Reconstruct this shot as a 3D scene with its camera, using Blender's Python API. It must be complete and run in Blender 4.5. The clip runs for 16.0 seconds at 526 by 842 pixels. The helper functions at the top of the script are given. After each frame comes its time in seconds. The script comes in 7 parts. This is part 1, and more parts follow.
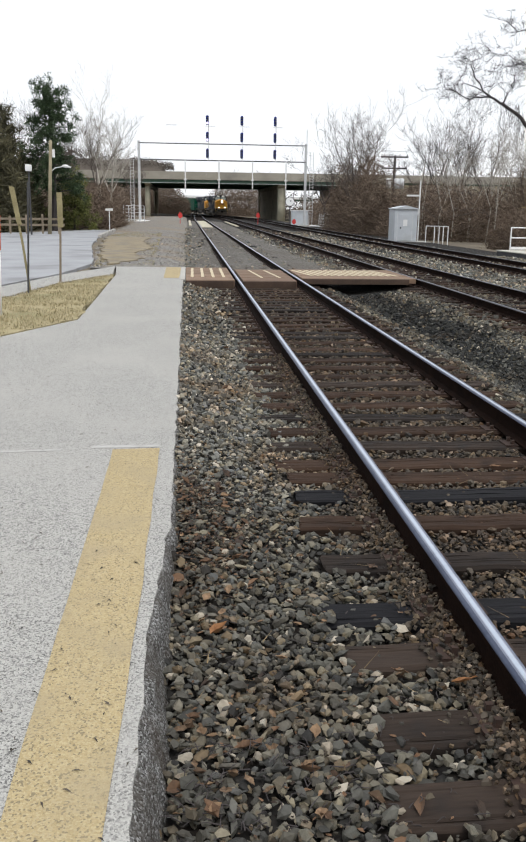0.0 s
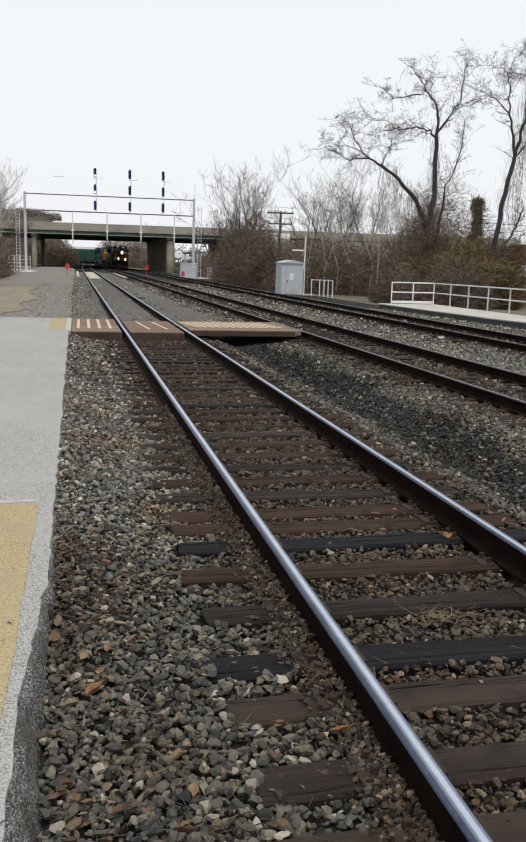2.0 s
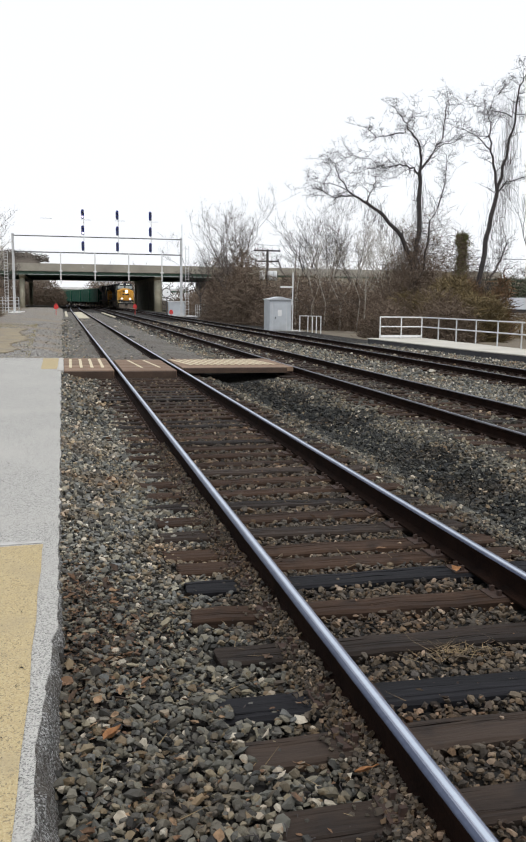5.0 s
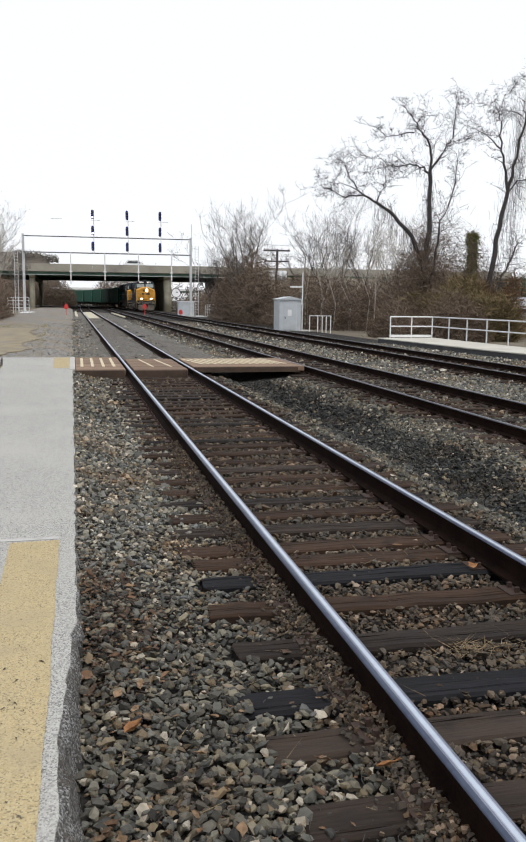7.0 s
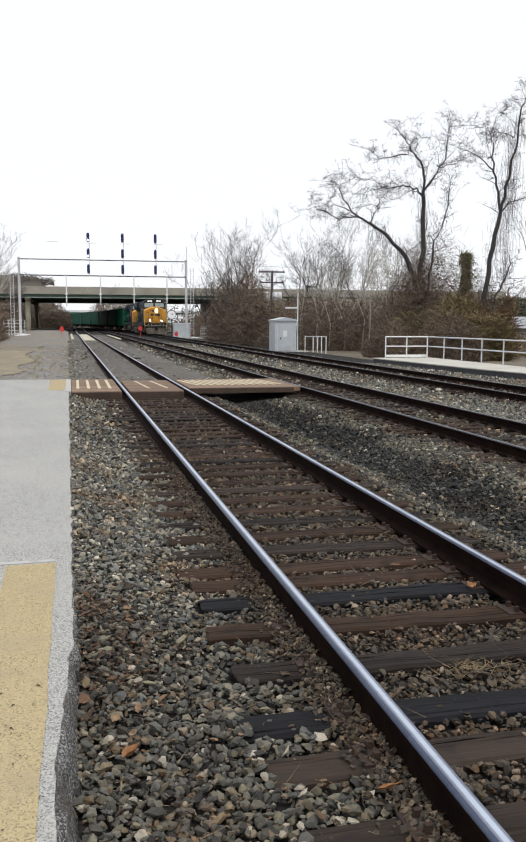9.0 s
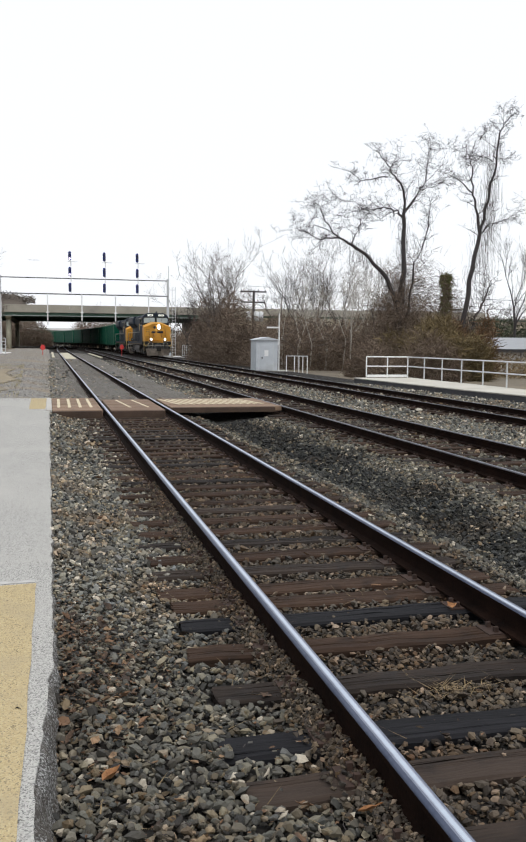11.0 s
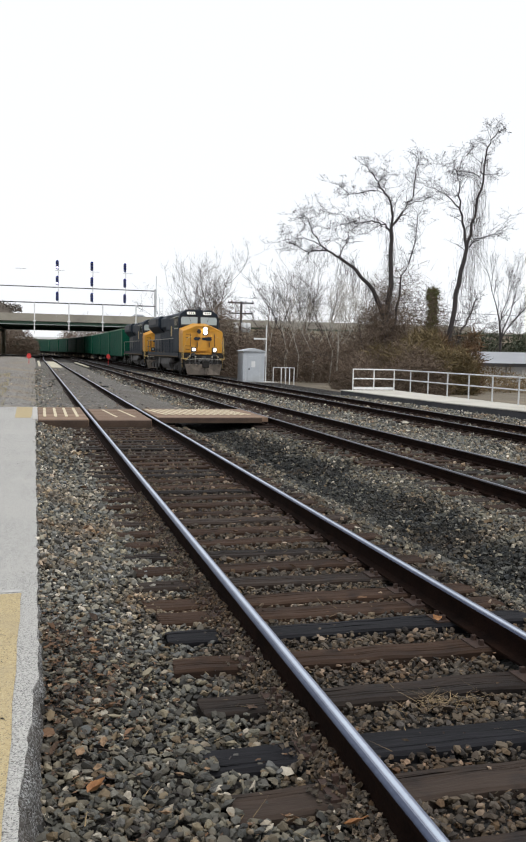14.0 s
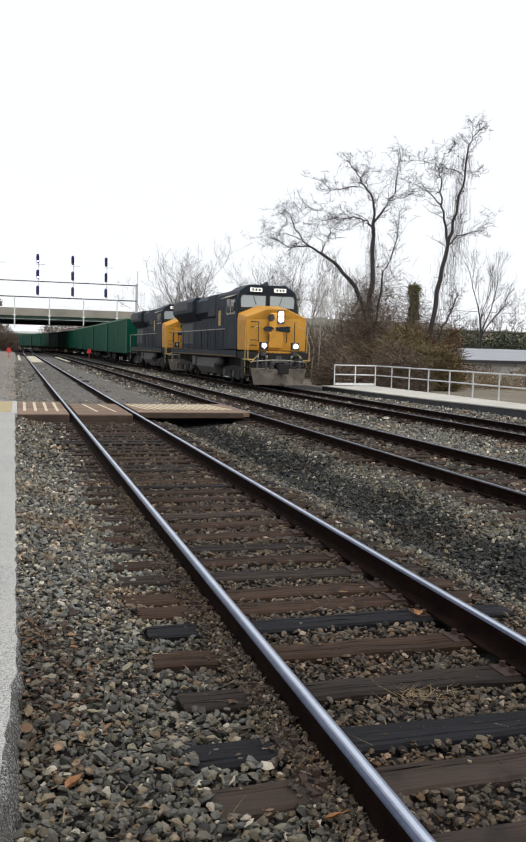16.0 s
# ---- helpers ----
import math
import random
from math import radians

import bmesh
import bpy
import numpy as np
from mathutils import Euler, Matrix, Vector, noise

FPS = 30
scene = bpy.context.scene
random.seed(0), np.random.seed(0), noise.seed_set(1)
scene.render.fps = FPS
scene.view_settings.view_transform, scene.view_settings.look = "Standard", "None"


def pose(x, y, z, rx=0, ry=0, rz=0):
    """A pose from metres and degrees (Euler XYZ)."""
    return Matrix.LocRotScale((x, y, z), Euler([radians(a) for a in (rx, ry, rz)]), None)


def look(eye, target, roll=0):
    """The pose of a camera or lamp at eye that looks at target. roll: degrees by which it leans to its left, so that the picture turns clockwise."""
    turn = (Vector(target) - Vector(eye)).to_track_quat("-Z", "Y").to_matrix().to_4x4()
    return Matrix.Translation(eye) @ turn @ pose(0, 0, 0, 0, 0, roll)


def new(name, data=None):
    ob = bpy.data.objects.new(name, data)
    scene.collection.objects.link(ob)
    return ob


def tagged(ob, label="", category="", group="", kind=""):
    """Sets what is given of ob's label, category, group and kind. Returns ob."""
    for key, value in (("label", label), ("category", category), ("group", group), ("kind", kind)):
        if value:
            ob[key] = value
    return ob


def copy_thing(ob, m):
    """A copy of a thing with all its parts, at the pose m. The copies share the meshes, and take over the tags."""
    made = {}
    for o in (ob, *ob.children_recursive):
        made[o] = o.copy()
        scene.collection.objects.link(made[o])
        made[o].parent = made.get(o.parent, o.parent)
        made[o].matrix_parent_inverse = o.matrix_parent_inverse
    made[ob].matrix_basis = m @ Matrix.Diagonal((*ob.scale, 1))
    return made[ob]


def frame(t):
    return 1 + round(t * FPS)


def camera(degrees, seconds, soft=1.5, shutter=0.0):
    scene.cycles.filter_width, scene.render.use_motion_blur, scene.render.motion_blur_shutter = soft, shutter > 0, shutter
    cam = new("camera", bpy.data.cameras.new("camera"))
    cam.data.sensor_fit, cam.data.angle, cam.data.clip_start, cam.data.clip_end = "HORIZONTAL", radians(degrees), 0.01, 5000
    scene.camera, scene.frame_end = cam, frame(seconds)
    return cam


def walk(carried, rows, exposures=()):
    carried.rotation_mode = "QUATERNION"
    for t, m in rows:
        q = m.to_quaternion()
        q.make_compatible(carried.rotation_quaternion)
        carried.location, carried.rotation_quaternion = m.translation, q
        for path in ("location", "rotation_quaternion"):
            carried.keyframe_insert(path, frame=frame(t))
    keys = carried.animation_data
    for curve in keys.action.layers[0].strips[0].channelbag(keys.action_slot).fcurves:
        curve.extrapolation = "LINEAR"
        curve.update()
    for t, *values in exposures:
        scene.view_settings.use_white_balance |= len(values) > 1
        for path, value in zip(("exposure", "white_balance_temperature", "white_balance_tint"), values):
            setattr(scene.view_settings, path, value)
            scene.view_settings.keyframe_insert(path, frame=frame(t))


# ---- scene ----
cam = camera(34.1, 16.0, soft=1.9)
PATH = [
    (0, (0.067, 0.049, 1.669), (0.241, 1.982, 1.188), 0.8),
    (0.5, (0.072, 0.055, 1.675), (0.223, 1.995, 1.212), 2.1),
    (1, (0.087, 0.068, 1.66), (0.341, 2.017, 1.29), 0.9),
    (1.5, (0.093, 0.056, 1.676), (0.519, 1.979, 1.331), -0.1),
    (2, (0.128, 0.029, 1.678), (0.553, 1.95, 1.317), 1.6),
    (2.5, (0.109, 0.053, 1.679), (0.552, 1.975, 1.346), 0.0),
    (3, (0.103, 0.054, 1.682), (0.611, 1.97, 1.42), 0.6),
    (3.5, (0.096, 0.041, 1.687), (0.566, 1.971, 1.447), 0.2),
    (4, (0.081, 0.039, 1.681), (0.534, 1.976, 1.474), 0.2),
    (4.2, (0.075, 0.044, 1.68), (0.519, 1.98, 1.446), 0.7),
    (6.3, (-0.039, 0.094, 1.644), (0.424, 2.015, 1.339), 0.3),
    (6.5, (-0.038, 0.099, 1.639), (0.411, 2.023, 1.331), 1.5),
    (7, (-0.021, 0.077, 1.645), (0.409, 2.01, 1.368), 0.6),
    (7.5, (-0.022, 0.083, 1.645), (0.415, 2.017, 1.377), 0.6),
    (8, (-0.023, 0.092, 1.645), (0.388, 2.029, 1.362), 0.3),
    (8.5, (-0.018, 0.092, 1.64), (0.402, 2.029, 1.372), -0.1),
    (9, (-0.024, 0.084, 1.641), (0.416, 2.022, 1.412), 0.2),
    (9.5, (-0.03, 0.071, 1.649), (0.428, 2.007, 1.443), 0.4),
    (9.7, (-0.031, 0.066, 1.651), (0.44, 1.999, 1.449), 0.9),
    (12, (-0.034, 0.058, 1.655), (0.46, 1.989, 1.481), 0.2),
    (12.5, (-0.039, 0.072, 1.644), (0.463, 2.0, 1.472), 0.4),
    (13, (-0.04, 0.061, 1.651), (0.459, 1.991, 1.482), 0.7),
    (13.5, (-0.042, 0.049, 1.659), (0.463, 1.978, 1.499), 0.9),
    (14, (-0.049, 0.053, 1.657), (0.466, 1.979, 1.499), 1.2),
    (14.5, (-0.049, 0.057, 1.657), (0.468, 1.981, 1.487), 1.4),
    (15, (-0.042, 0.062, 1.655), (0.457, 1.989, 1.463), 1.3),
    (15.5, (-0.049, 0.062, 1.654), (0.486, 1.981, 1.48), 1.7),
    (16, (-0.042, 0.079, 1.642), (0.515, 1.993, 1.475), 1.5),
]
walk(cam, [(t, look(e, a, r)) for t, e, a, r in PATH],
     [(0.0, 0.06, 6250, 10), (0.5, 0.06, 6250, 10), (1.0, -0.13, 6300, 10), (1.5, -0.13, 6300, 10), (2.0, -0.14, 6300, 10), (2.5, 0.02, 6250, 10), (16.0, 0.02, 6250, 10)])

# ---------------------------------------------------------------- sky and light
world = bpy.data.worlds.new("sky")
scene.world = world
world.use_nodes = True
wn, wl = world.node_tree.nodes, world.node_tree.links
sky = wn.new("ShaderNodeTexSky")
sky.sky_type, sky.sun_disc = "NISHITA", False
sky.sun_elevation, sky.sun_rotation = radians(63), radians(168)
sky.air_density, sky.dust_density = 1.0, 4.0
veil = wn.new("ShaderNodeMix")
veil.data_type = "RGBA"
veil.inputs[0].default_value = 0.9
veil.inputs[7].default_value = (10.4, 10.4, 10.4, 1)
wl.new(sky.outputs[0], veil.inputs[6])
wl.new(veil.outputs[2], wn["Background"].inputs[0])
wn["Background"].inputs[1].default_value = 0.105

sun_data = bpy.data.lights.new("sun", "SUN")
sun_data.energy, sun_data.angle, sun_data.color = 1.5, radians(16), (1.0, 0.95, 0.88)
sun = new("sun", sun_data)
sun.matrix_world = look((8, -24, 75), (0, 12, 0))
scene.view_settings.exposure = 0.0


# ---------------------------------------------------------------- mesh helpers
class Shape:
    """Collects the pieces of one mesh."""

    def __init__(self):
        self.v, self.f = [], []

    def add(self, verts, faces):
        n = len(self.v)
        self.v += [tuple(p) for p in verts]
        self.f += [tuple(i + n for i in f) for f in faces]
        return self

    def box(self, x0, x1, y0, y1, z0, z1):
        return self.add([(x, y, z) for x in (x0, x1) for y in (y0, y1) for z in (z0, z1)],
                        [(0, 1, 3, 2), (4, 6, 7, 5), (0, 4, 5, 1), (2, 3, 7, 6), (0, 2, 6, 4), (1, 5, 7, 3)])

    def tube(self, points, radii, n=8, caps=True):
        """A tapered tube along points; radii is one number or one for each point."""
        pts = [Vector(p) for p in points]
        rr = radii if isinstance(radii, (list, tuple)) else [radii] * len(pts)
        base = len(self.v)
        for i, p in enumerate(pts):
            d = (pts[min(i + 1, len(pts) - 1)] - pts[max(i - 1, 0)]).normalized()
            a = d.cross(Vector((0, 0, 1)) if abs(d.z) < 0.9 else Vector((1, 0, 0))).normalized()
            b = d.cross(a)
            for k in range(n):
                w = 2 * math.pi * k / n
                self.v.append(tuple(p + (a * math.cos(w) + b * math.sin(w)) * rr[i]))
        for i in range(len(pts) - 1):
            for k in range(n):
                j = (k + 1) % n
                self.f.append((base + i * n + k, base + i * n + j, base + (i + 1) * n + j, base + (i + 1) * n + k))
        if caps:
            self.f.append(tuple(base + k for k in reversed(range(n))))
            self.f.append(tuple(base + (len(pts) - 1) * n + k for k in range(n)))
        return self

    def prism(self, outline, axis, a, b):
        """An outline of 2D points, drawn out along axis from a to b."""
        n = len(outline)
        put3 = {"x": lambda p, t: (t, p[0], p[1]), "y": lambda p, t: (p[0], t, p[1]), "z": lambda p, t: (p[0], p[1], t)}[axis]
        return self.add([put3(p, a) for p in outline] + [put3(p, b) for p in outline],
                        [tuple(range(n)), tuple(reversed(range(n, 2 * n)))]
                        + [(i, i + n, (i + 1) % n + n, (i + 1) % n) for i in range(n)])

    def mesh(self, name, material, bevel=0.0, smooth=False):
        me = bpy.data.meshes.new(name)
        me.from_pydata(self.v, [], self.f)
        bm = bmesh.new()
        bm.from_mesh(me)
        bmesh.ops.recalc_face_normals(bm, faces=bm.faces)
        if bevel:
            sharp = [e for e in bm.edges if len(e.link_faces) == 2 and e.calc_face_angle(0) > 0.7]
            bmesh.ops.bevel(bm, geom=sharp, offset=bevel, segments=2, profile=0.6, affect="EDGES", clamp_overlap=True)
        for f in bm.faces:
            f.smooth = smooth
        bm.to_mesh(me)
        bm.free()
        me.materials.append(material)
        return me


def part(name, shape, material, parent, label="", bevel=0.0, smooth=False):
    ob = new(name, shape.mesh(name, material, bevel, smooth))
    ob.parent = parent
    return tagged(ob, label)


def thing(name, m, label, category, group="", kind=""):
    ob = new(name)
    ob.empty_display_size = 0.2
    ob.matrix_world = m
    return tagged(ob, label, category, group, kind)


def solo(name, shape, material, label, category, group="", kind="", bevel=0.0, smooth=False, m=None):
    ob = new(name, shape.mesh(name, material, bevel, smooth))
    if m is not None:
        ob.matrix_world = m
    return tagged(ob, label, category, group, kind)


def big_mesh(name, verts, faces, material, smooth=False):
    """A mesh from arrays: verts n x 3, faces m x k of equal size."""
    verts, faces = np.asarray(verts, np.float32), np.asarray(faces, np.int32)
    me = bpy.data.meshes.new(name)
    me.vertices.add(len(verts))
    me.vertices.foreach_set("co", verts.ravel())
    me.loops.add(faces.size)
    me.loops.foreach_set("vertex_index", faces.ravel())
    me.polygons.add(len(faces))
    me.polygons.foreach_set("loop_start", np.arange(0, faces.size, faces.shape[1], dtype=np.int32))
    me.polygons.foreach_set("use_smooth", np.full(len(faces), smooth))
    me.update(calc_edges=True)
    me.validate()
    me.materials.append(material)
    return me


# ---------------------------------------------------------------- materials
def surface(name, c1, c2, scale=4.0, rough=0.7, bump=0.2, metal=0.0, fine=60.0, stain=None, stain_scale=0.6, island=0.0, random_ob=0.0, bump_dist=0.01, stretch=None, spec=0.5):
    """A material that varies between two colours at two scales, with relief, and stains where a colour is given."""
    m = bpy.data.materials.new(name)
    m.use_nodes = True
    n, l = m.node_tree.nodes, m.node_tree.links
    b = n["Principled BSDF"]
    b.inputs["Roughness"].default_value, b.inputs["Metallic"].default_value = rough, metal
    b.inputs["Specular IOR Level"].default_value = spec
    co = n.new("ShaderNodeTexCoord")
    where = co.outputs["Object"]
    if stretch:
        vm = n.new("ShaderNodeVectorMath")
        vm.operation = "MULTIPLY"
        vm.inputs[1].default_value = stretch
        l.new(where, vm.inputs[0])
        where = vm.outputs[0]
    big, small = n.new("ShaderNodeTexNoise"), n.new("ShaderNodeTexNoise")
    big.inputs["Scale"].default_value, big.inputs["Detail"].default_value = scale, 6
    small.inputs["Scale"].default_value, small.inputs["Detail"].default_value = fine, 4
    for t in (big, small):
        l.new(where, t.inputs["Vector"])
    mixf = n.new("ShaderNodeMath")
    mixf.operation = "MULTIPLY_ADD"
    mixf.inputs[1].default_value = 0.6
    l.new(big.outputs[0], mixf.inputs[0])
    half = n.new("ShaderNodeMath")
    half.operation = "MULTIPLY"
    half.inputs[1].default_value = 0.4
    l.new(small.outputs[0], half.inputs[0])
    l.new(half.outputs[0], mixf.inputs[2])
    fac = mixf.outputs[0]
    if island or random_ob:
        src = n.new("ShaderNodeNewGeometry").outputs["Random Per Island"] if island else n.new("ShaderNodeObjectInfo").outputs["Random"]
        add = n.new("ShaderNodeMath")
        add.operation = "MULTIPLY_ADD"
        add.inputs[1].default_value = island or random_ob
        l.new(src, add.inputs[0])
        l.new(fac, add.inputs[2])
        sub = n.new("ShaderNodeMath")
        sub.operation = "SUBTRACT"
        sub.inputs[1].default_value = (island or random_ob) / 2
        l.new(add.outputs[0], sub.inputs[0])
        fac = sub.outputs[0]
    ramp = n.new("ShaderNodeValToRGB")
    ramp.color_ramp.elements[0].position, ramp.color_ramp.elements[1].position = 0.3, 0.7
    ramp.color_ramp.elements[0].color, ramp.color_ramp.elements[1].color = (*c1, 1), (*c2, 1)
    l.new(fac, ramp.inputs[0])
    col = ramp.outputs[0]
    if stain:
        st = n.new("ShaderNodeTexNoise")
        st.inputs["Scale"].default_value, st.inputs["Detail"].default_value = stain_scale, 8
        l.new(co.outputs["Object"], st.inputs["Vector"])
        sr = n.new("ShaderNodeValToRGB")
        sr.color_ramp.elements[0].position, sr.color_ramp.elements[1].position = 0.52, 0.72
        l.new(st.outputs[0], sr.inputs[0])
        mx = n.new("ShaderNodeMix")
        mx.data_type = "RGBA"
        mx.inputs[7].default_value = (*stain, 1)
        l.new(sr.outputs[0], mx.inputs[0])
        l.new(col, mx.inputs[6])
        col = mx.outputs[2]
    l.new(col, b.inputs["Base Color"])
    if bump:
        bp = n.new("ShaderNodeBump")
        bp.inputs["Strength"].default_value, bp.inputs["Distance"].default_value = bump, bump_dist
        l.new(mixf.outputs[0], bp.inputs["Height"])
        l.new(bp.outputs[0], b.inputs["Normal"])
    return m


def pebbled(name, colours, cell, rough=0.85, bump=1.0, dist=0.03, blotch=None, blotch_scale=0.35):
    """Small stones drawn as cells, each with a colour of its own, with relief."""
    m = bpy.data.materials.new(name)
    m.use_nodes = True
    n, l = m.node_tree.nodes, m.node_tree.links
    b = n["Principled BSDF"]
    b.inputs["Roughness"].default_value = rough
    b.inputs["Specular IOR Level"].default_value = 0.2
    co = n.new("ShaderNodeTexCoord")
    v = n.new("ShaderNodeTexVoronoi")
    v.inputs["Scale"].default_value = 1 / cell
    l.new(co.outputs["Object"], v.inputs["Vector"])
    sep = n.new("ShaderNodeSeparateColor")
    l.new(v.outputs["Color"], sep.inputs[0])
    ramp = n.new("ShaderNodeValToRGB")
    ramp.color_ramp.interpolation = "CONSTANT"
    while len(ramp.color_ramp.elements) < len(colours):
        ramp.color_ramp.elements.new(0.5)
    for i, c in enumerate(colours):
        ramp.color_ramp.elements[i].position = i / len(colours)
        ramp.color_ramp.elements[i].color = (*c, 1)
    l.new(sep.outputs[0], ramp.inputs[0])
    col = ramp.outputs[0]
    if blotch:
        st = n.new("ShaderNodeTexNoise")
        st.inputs["Scale"].default_value, st.inputs["Detail"].default_value = blotch_scale, 6
        l.new(co.outputs["Object"], st.inputs["Vector"])
        sr = n.new("ShaderNodeValToRGB")
        sr.color_ramp.elements[0].position, sr.color_ramp.elements[1].position = 0.45, 0.7
        l.new(st.outputs[0], sr.inputs[0])
        sc = n.new("ShaderNodeMath")
        sc.operation = "MULTIPLY"
        sc.inputs[1].default_value = 0.7
        l.new(sr.outputs[0], sc.inputs[0])
        mx = n.new("ShaderNodeMix")
        mx.data_type = "RGBA"
        mx.inputs[7].default_value = (*blotch, 1)
        l.new(sc.outputs[0], mx.inputs[0])
        l.new(col, mx.inputs[6])
        col = mx.outputs[2]
    l.new(col, b.inputs["Base Color"])
    bp = n.new("ShaderNodeBump")
    bp.inputs["Strength"].default_value, bp.inputs["Distance"].default_value = bump, dist
    bp.invert = True
    l.new(v.outputs["Distance"], bp.inputs["Height"])
    l.new(bp.outputs[0], b.inputs["Normal"])
    return m


def stones_material(name, gain_by, tint, single=False):
    """Loose stones, each with a colour of its own."""
    m = bpy.data.materials.new(name)
    m.use_nodes = True
    n, l = m.node_tree.nodes, m.node_tree.links
    b = n["Principled BSDF"]
    b.inputs["Roughness"].default_value = 0.75
    b.inputs["Specular IOR Level"].default_value = 0.3
    ramp = n.new("ShaderNodeValToRGB")
    cols = [(0.024, 0.025, 0.026), (0.085, 0.09, 0.088), (0.14, 0.146, 0.136), (0.05, 0.049, 0.045), (0.195, 0.195, 0.168), (0.1, 0.088, 0.066), (0.115, 0.127, 0.137), (0.25, 0.235, 0.18), (0.14, 0.105, 0.066), (0.45, 0.435, 0.39)]
    at = [0, 0.17, 0.32, 0.42, 0.53, 0.66, 0.74, 0.86, 0.92, 0.978]
    while len(ramp.color_ramp.elements) < len(cols):
        ramp.color_ramp.elements.new(0.5)
    for e, c, p in zip(ramp.color_ramp.elements, cols, at):
        e.position, e.color = p, (*c, 1)
    l.new(n.new("ShaderNodeObjectInfo").outputs["Random"] if single else n.new("ShaderNodeNewGeometry").outputs["Random Per Island"], ramp.inputs[0])
    co = n.new("ShaderNodeTexCoord")
    t = n.new("ShaderNodeTexNoise")
    t.inputs["Scale"].default_value, t.inputs["Detail"].default_value = 45, 6
    l.new(co.outputs["Object"], t.inputs["Vector"])
    big = n.new("ShaderNodeTexNoise")
    big.inputs["Scale"].default_value, big.inputs["Detail"].default_value = 0.9, 5
    l.new(co.outputs["Object"], big.inputs["Vector"])
    mx = n.new("ShaderNodeMix")
    mx.data_type, mx.blend_type = "RGBA", "MULTIPLY"
    mx.inputs[0].default_value = 0.6
    l.new(ramp.outputs[0], mx.inputs[6])
    l.new(t.outputs[0], mx.inputs[7])
    rr = n.new("ShaderNodeValToRGB")
    rr.color_ramp.elements[0].position, rr.color_ramp.elements[1].position = 0.5, 0.72
    l.new(big.outputs[0], rr.inputs[0])
    m2 = n.new("ShaderNodeMix")
    m2.data_type, m2.blend_type = "RGBA", "MULTIPLY"
    m2.inputs[7].default_value = (0.95, 0.72, 0.55, 1)
    l.new(rr.outputs[0], m2.inputs[0])
    l.new(mx.outputs[2], m2.inputs[6])
    gain = n.new("ShaderNodeMix")
    gain.data_type, gain.blend_type = "RGBA", "MULTIPLY"
    gain.inputs[0].default_value = 1
    gain.inputs[7].default_value = (gain_by * tint[0], gain_by * tint[1], gain_by * tint[2], 1)
    l.new(m2.outputs[2], gain.inputs[6])
    l.new(gain.outputs[2], b.inputs["Base Color"])
    bp = n.new("ShaderNodeBump")
    bp.inputs["Strength"].default_value, bp.inputs["Distance"].default_value = 0.5, 0.006
    l.new(t.outputs[0], bp.inputs["Height"])
    l.new(bp.outputs[0], b.inputs["Normal"])
    return m


def plain(name, colour, rough=0.5, metal=0.0, emit=0.0):
    m = bpy.data.materials.new(name)
    m.use_nodes = True
    b = m.node_tree.nodes["Principled BSDF"]
    b.inputs["Base Color"].default_value = (*colour, 1)
    b.inputs["Roughness"].default_value, b.inputs["Metallic"].default_value = rough, metal
    if emit:
        b.inputs["Emission Color"].default_value = (*colour, 1)
        b.inputs["Emission Strength"].default_value = emit
    return m


EARTH = surface("earth", (0.091, 0.0735, 0.0525), (0.182, 0.154, 0.112), 0.5, 0.95, 0.6, fine=20, stain=(0.224, 0.189, 0.119), bump_dist=0.05)
# nearly black, which paints deep shade into the gaps between the loose stones
GRAVEL = pebbled("gap_shade_gravel", [(0.0078, 0.00741, 0.00702), (0.0195, 0.0187, 0.0175), (0.0117, 0.0101, 0.00858), (0.0351, 0.0339, 0.0312), (0.0156, 0.0133, 0.0109), (0.0507, 0.0488, 0.0449)], 0.045, blotch=(0.0137, 0.00936, 0.00663))
STONES = stones_material("ballast_stones", 1.22, (1.0, 0.93, 0.83))
STONES_BROWN = stones_material("rust_stained_ballast_stones", 0.8, (1.0, 0.8, 0.65))
STONES_SOOTY = stones_material("sooty_ballast_stones", 0.3, (0.98, 1.0, 1.0))
STONES_CLEAN = stones_material("clean_grey_ballast_stones", 1.9, (1.0, 0.96, 0.9))
STONE_SINGLE = stones_material("single_ballast_stones", 1.12, (1.0, 0.95, 0.86), True)
GREY_GRAVEL = pebbled("grey_gravel", [(0.12, 0.115, 0.105), (0.19, 0.182, 0.17), (0.15, 0.138, 0.12), (0.25, 0.24, 0.225), (0.32, 0.305, 0.285)], 0.05, blotch=(0.27, 0.205, 0.125), blotch_scale=0.3)
FILL_GRAVEL = pebbled("grey_brown_gravel", [(0.07, 0.065, 0.058), (0.12, 0.112, 0.1), (0.09, 0.08, 0.068), (0.16, 0.152, 0.14), (0.2, 0.19, 0.175)], 0.05, blotch=(0.085, 0.07, 0.055), blotch_scale=0.3)
ASPHALT = pebbled("old_asphalt", [(0.303, 0.298, 0.282), (0.424, 0.418, 0.392), (0.374, 0.368, 0.344), (0.475, 0.468, 0.439), (0.253, 0.249, 0.239), (0.444, 0.438, 0.411), (0.404, 0.398, 0.372), (0.162, 0.159, 0.153)], 0.0065, rough=0.9, bump=0.8, dist=0.005, blotch=(0.414, 0.403, 0.377), blotch_scale=0.7)
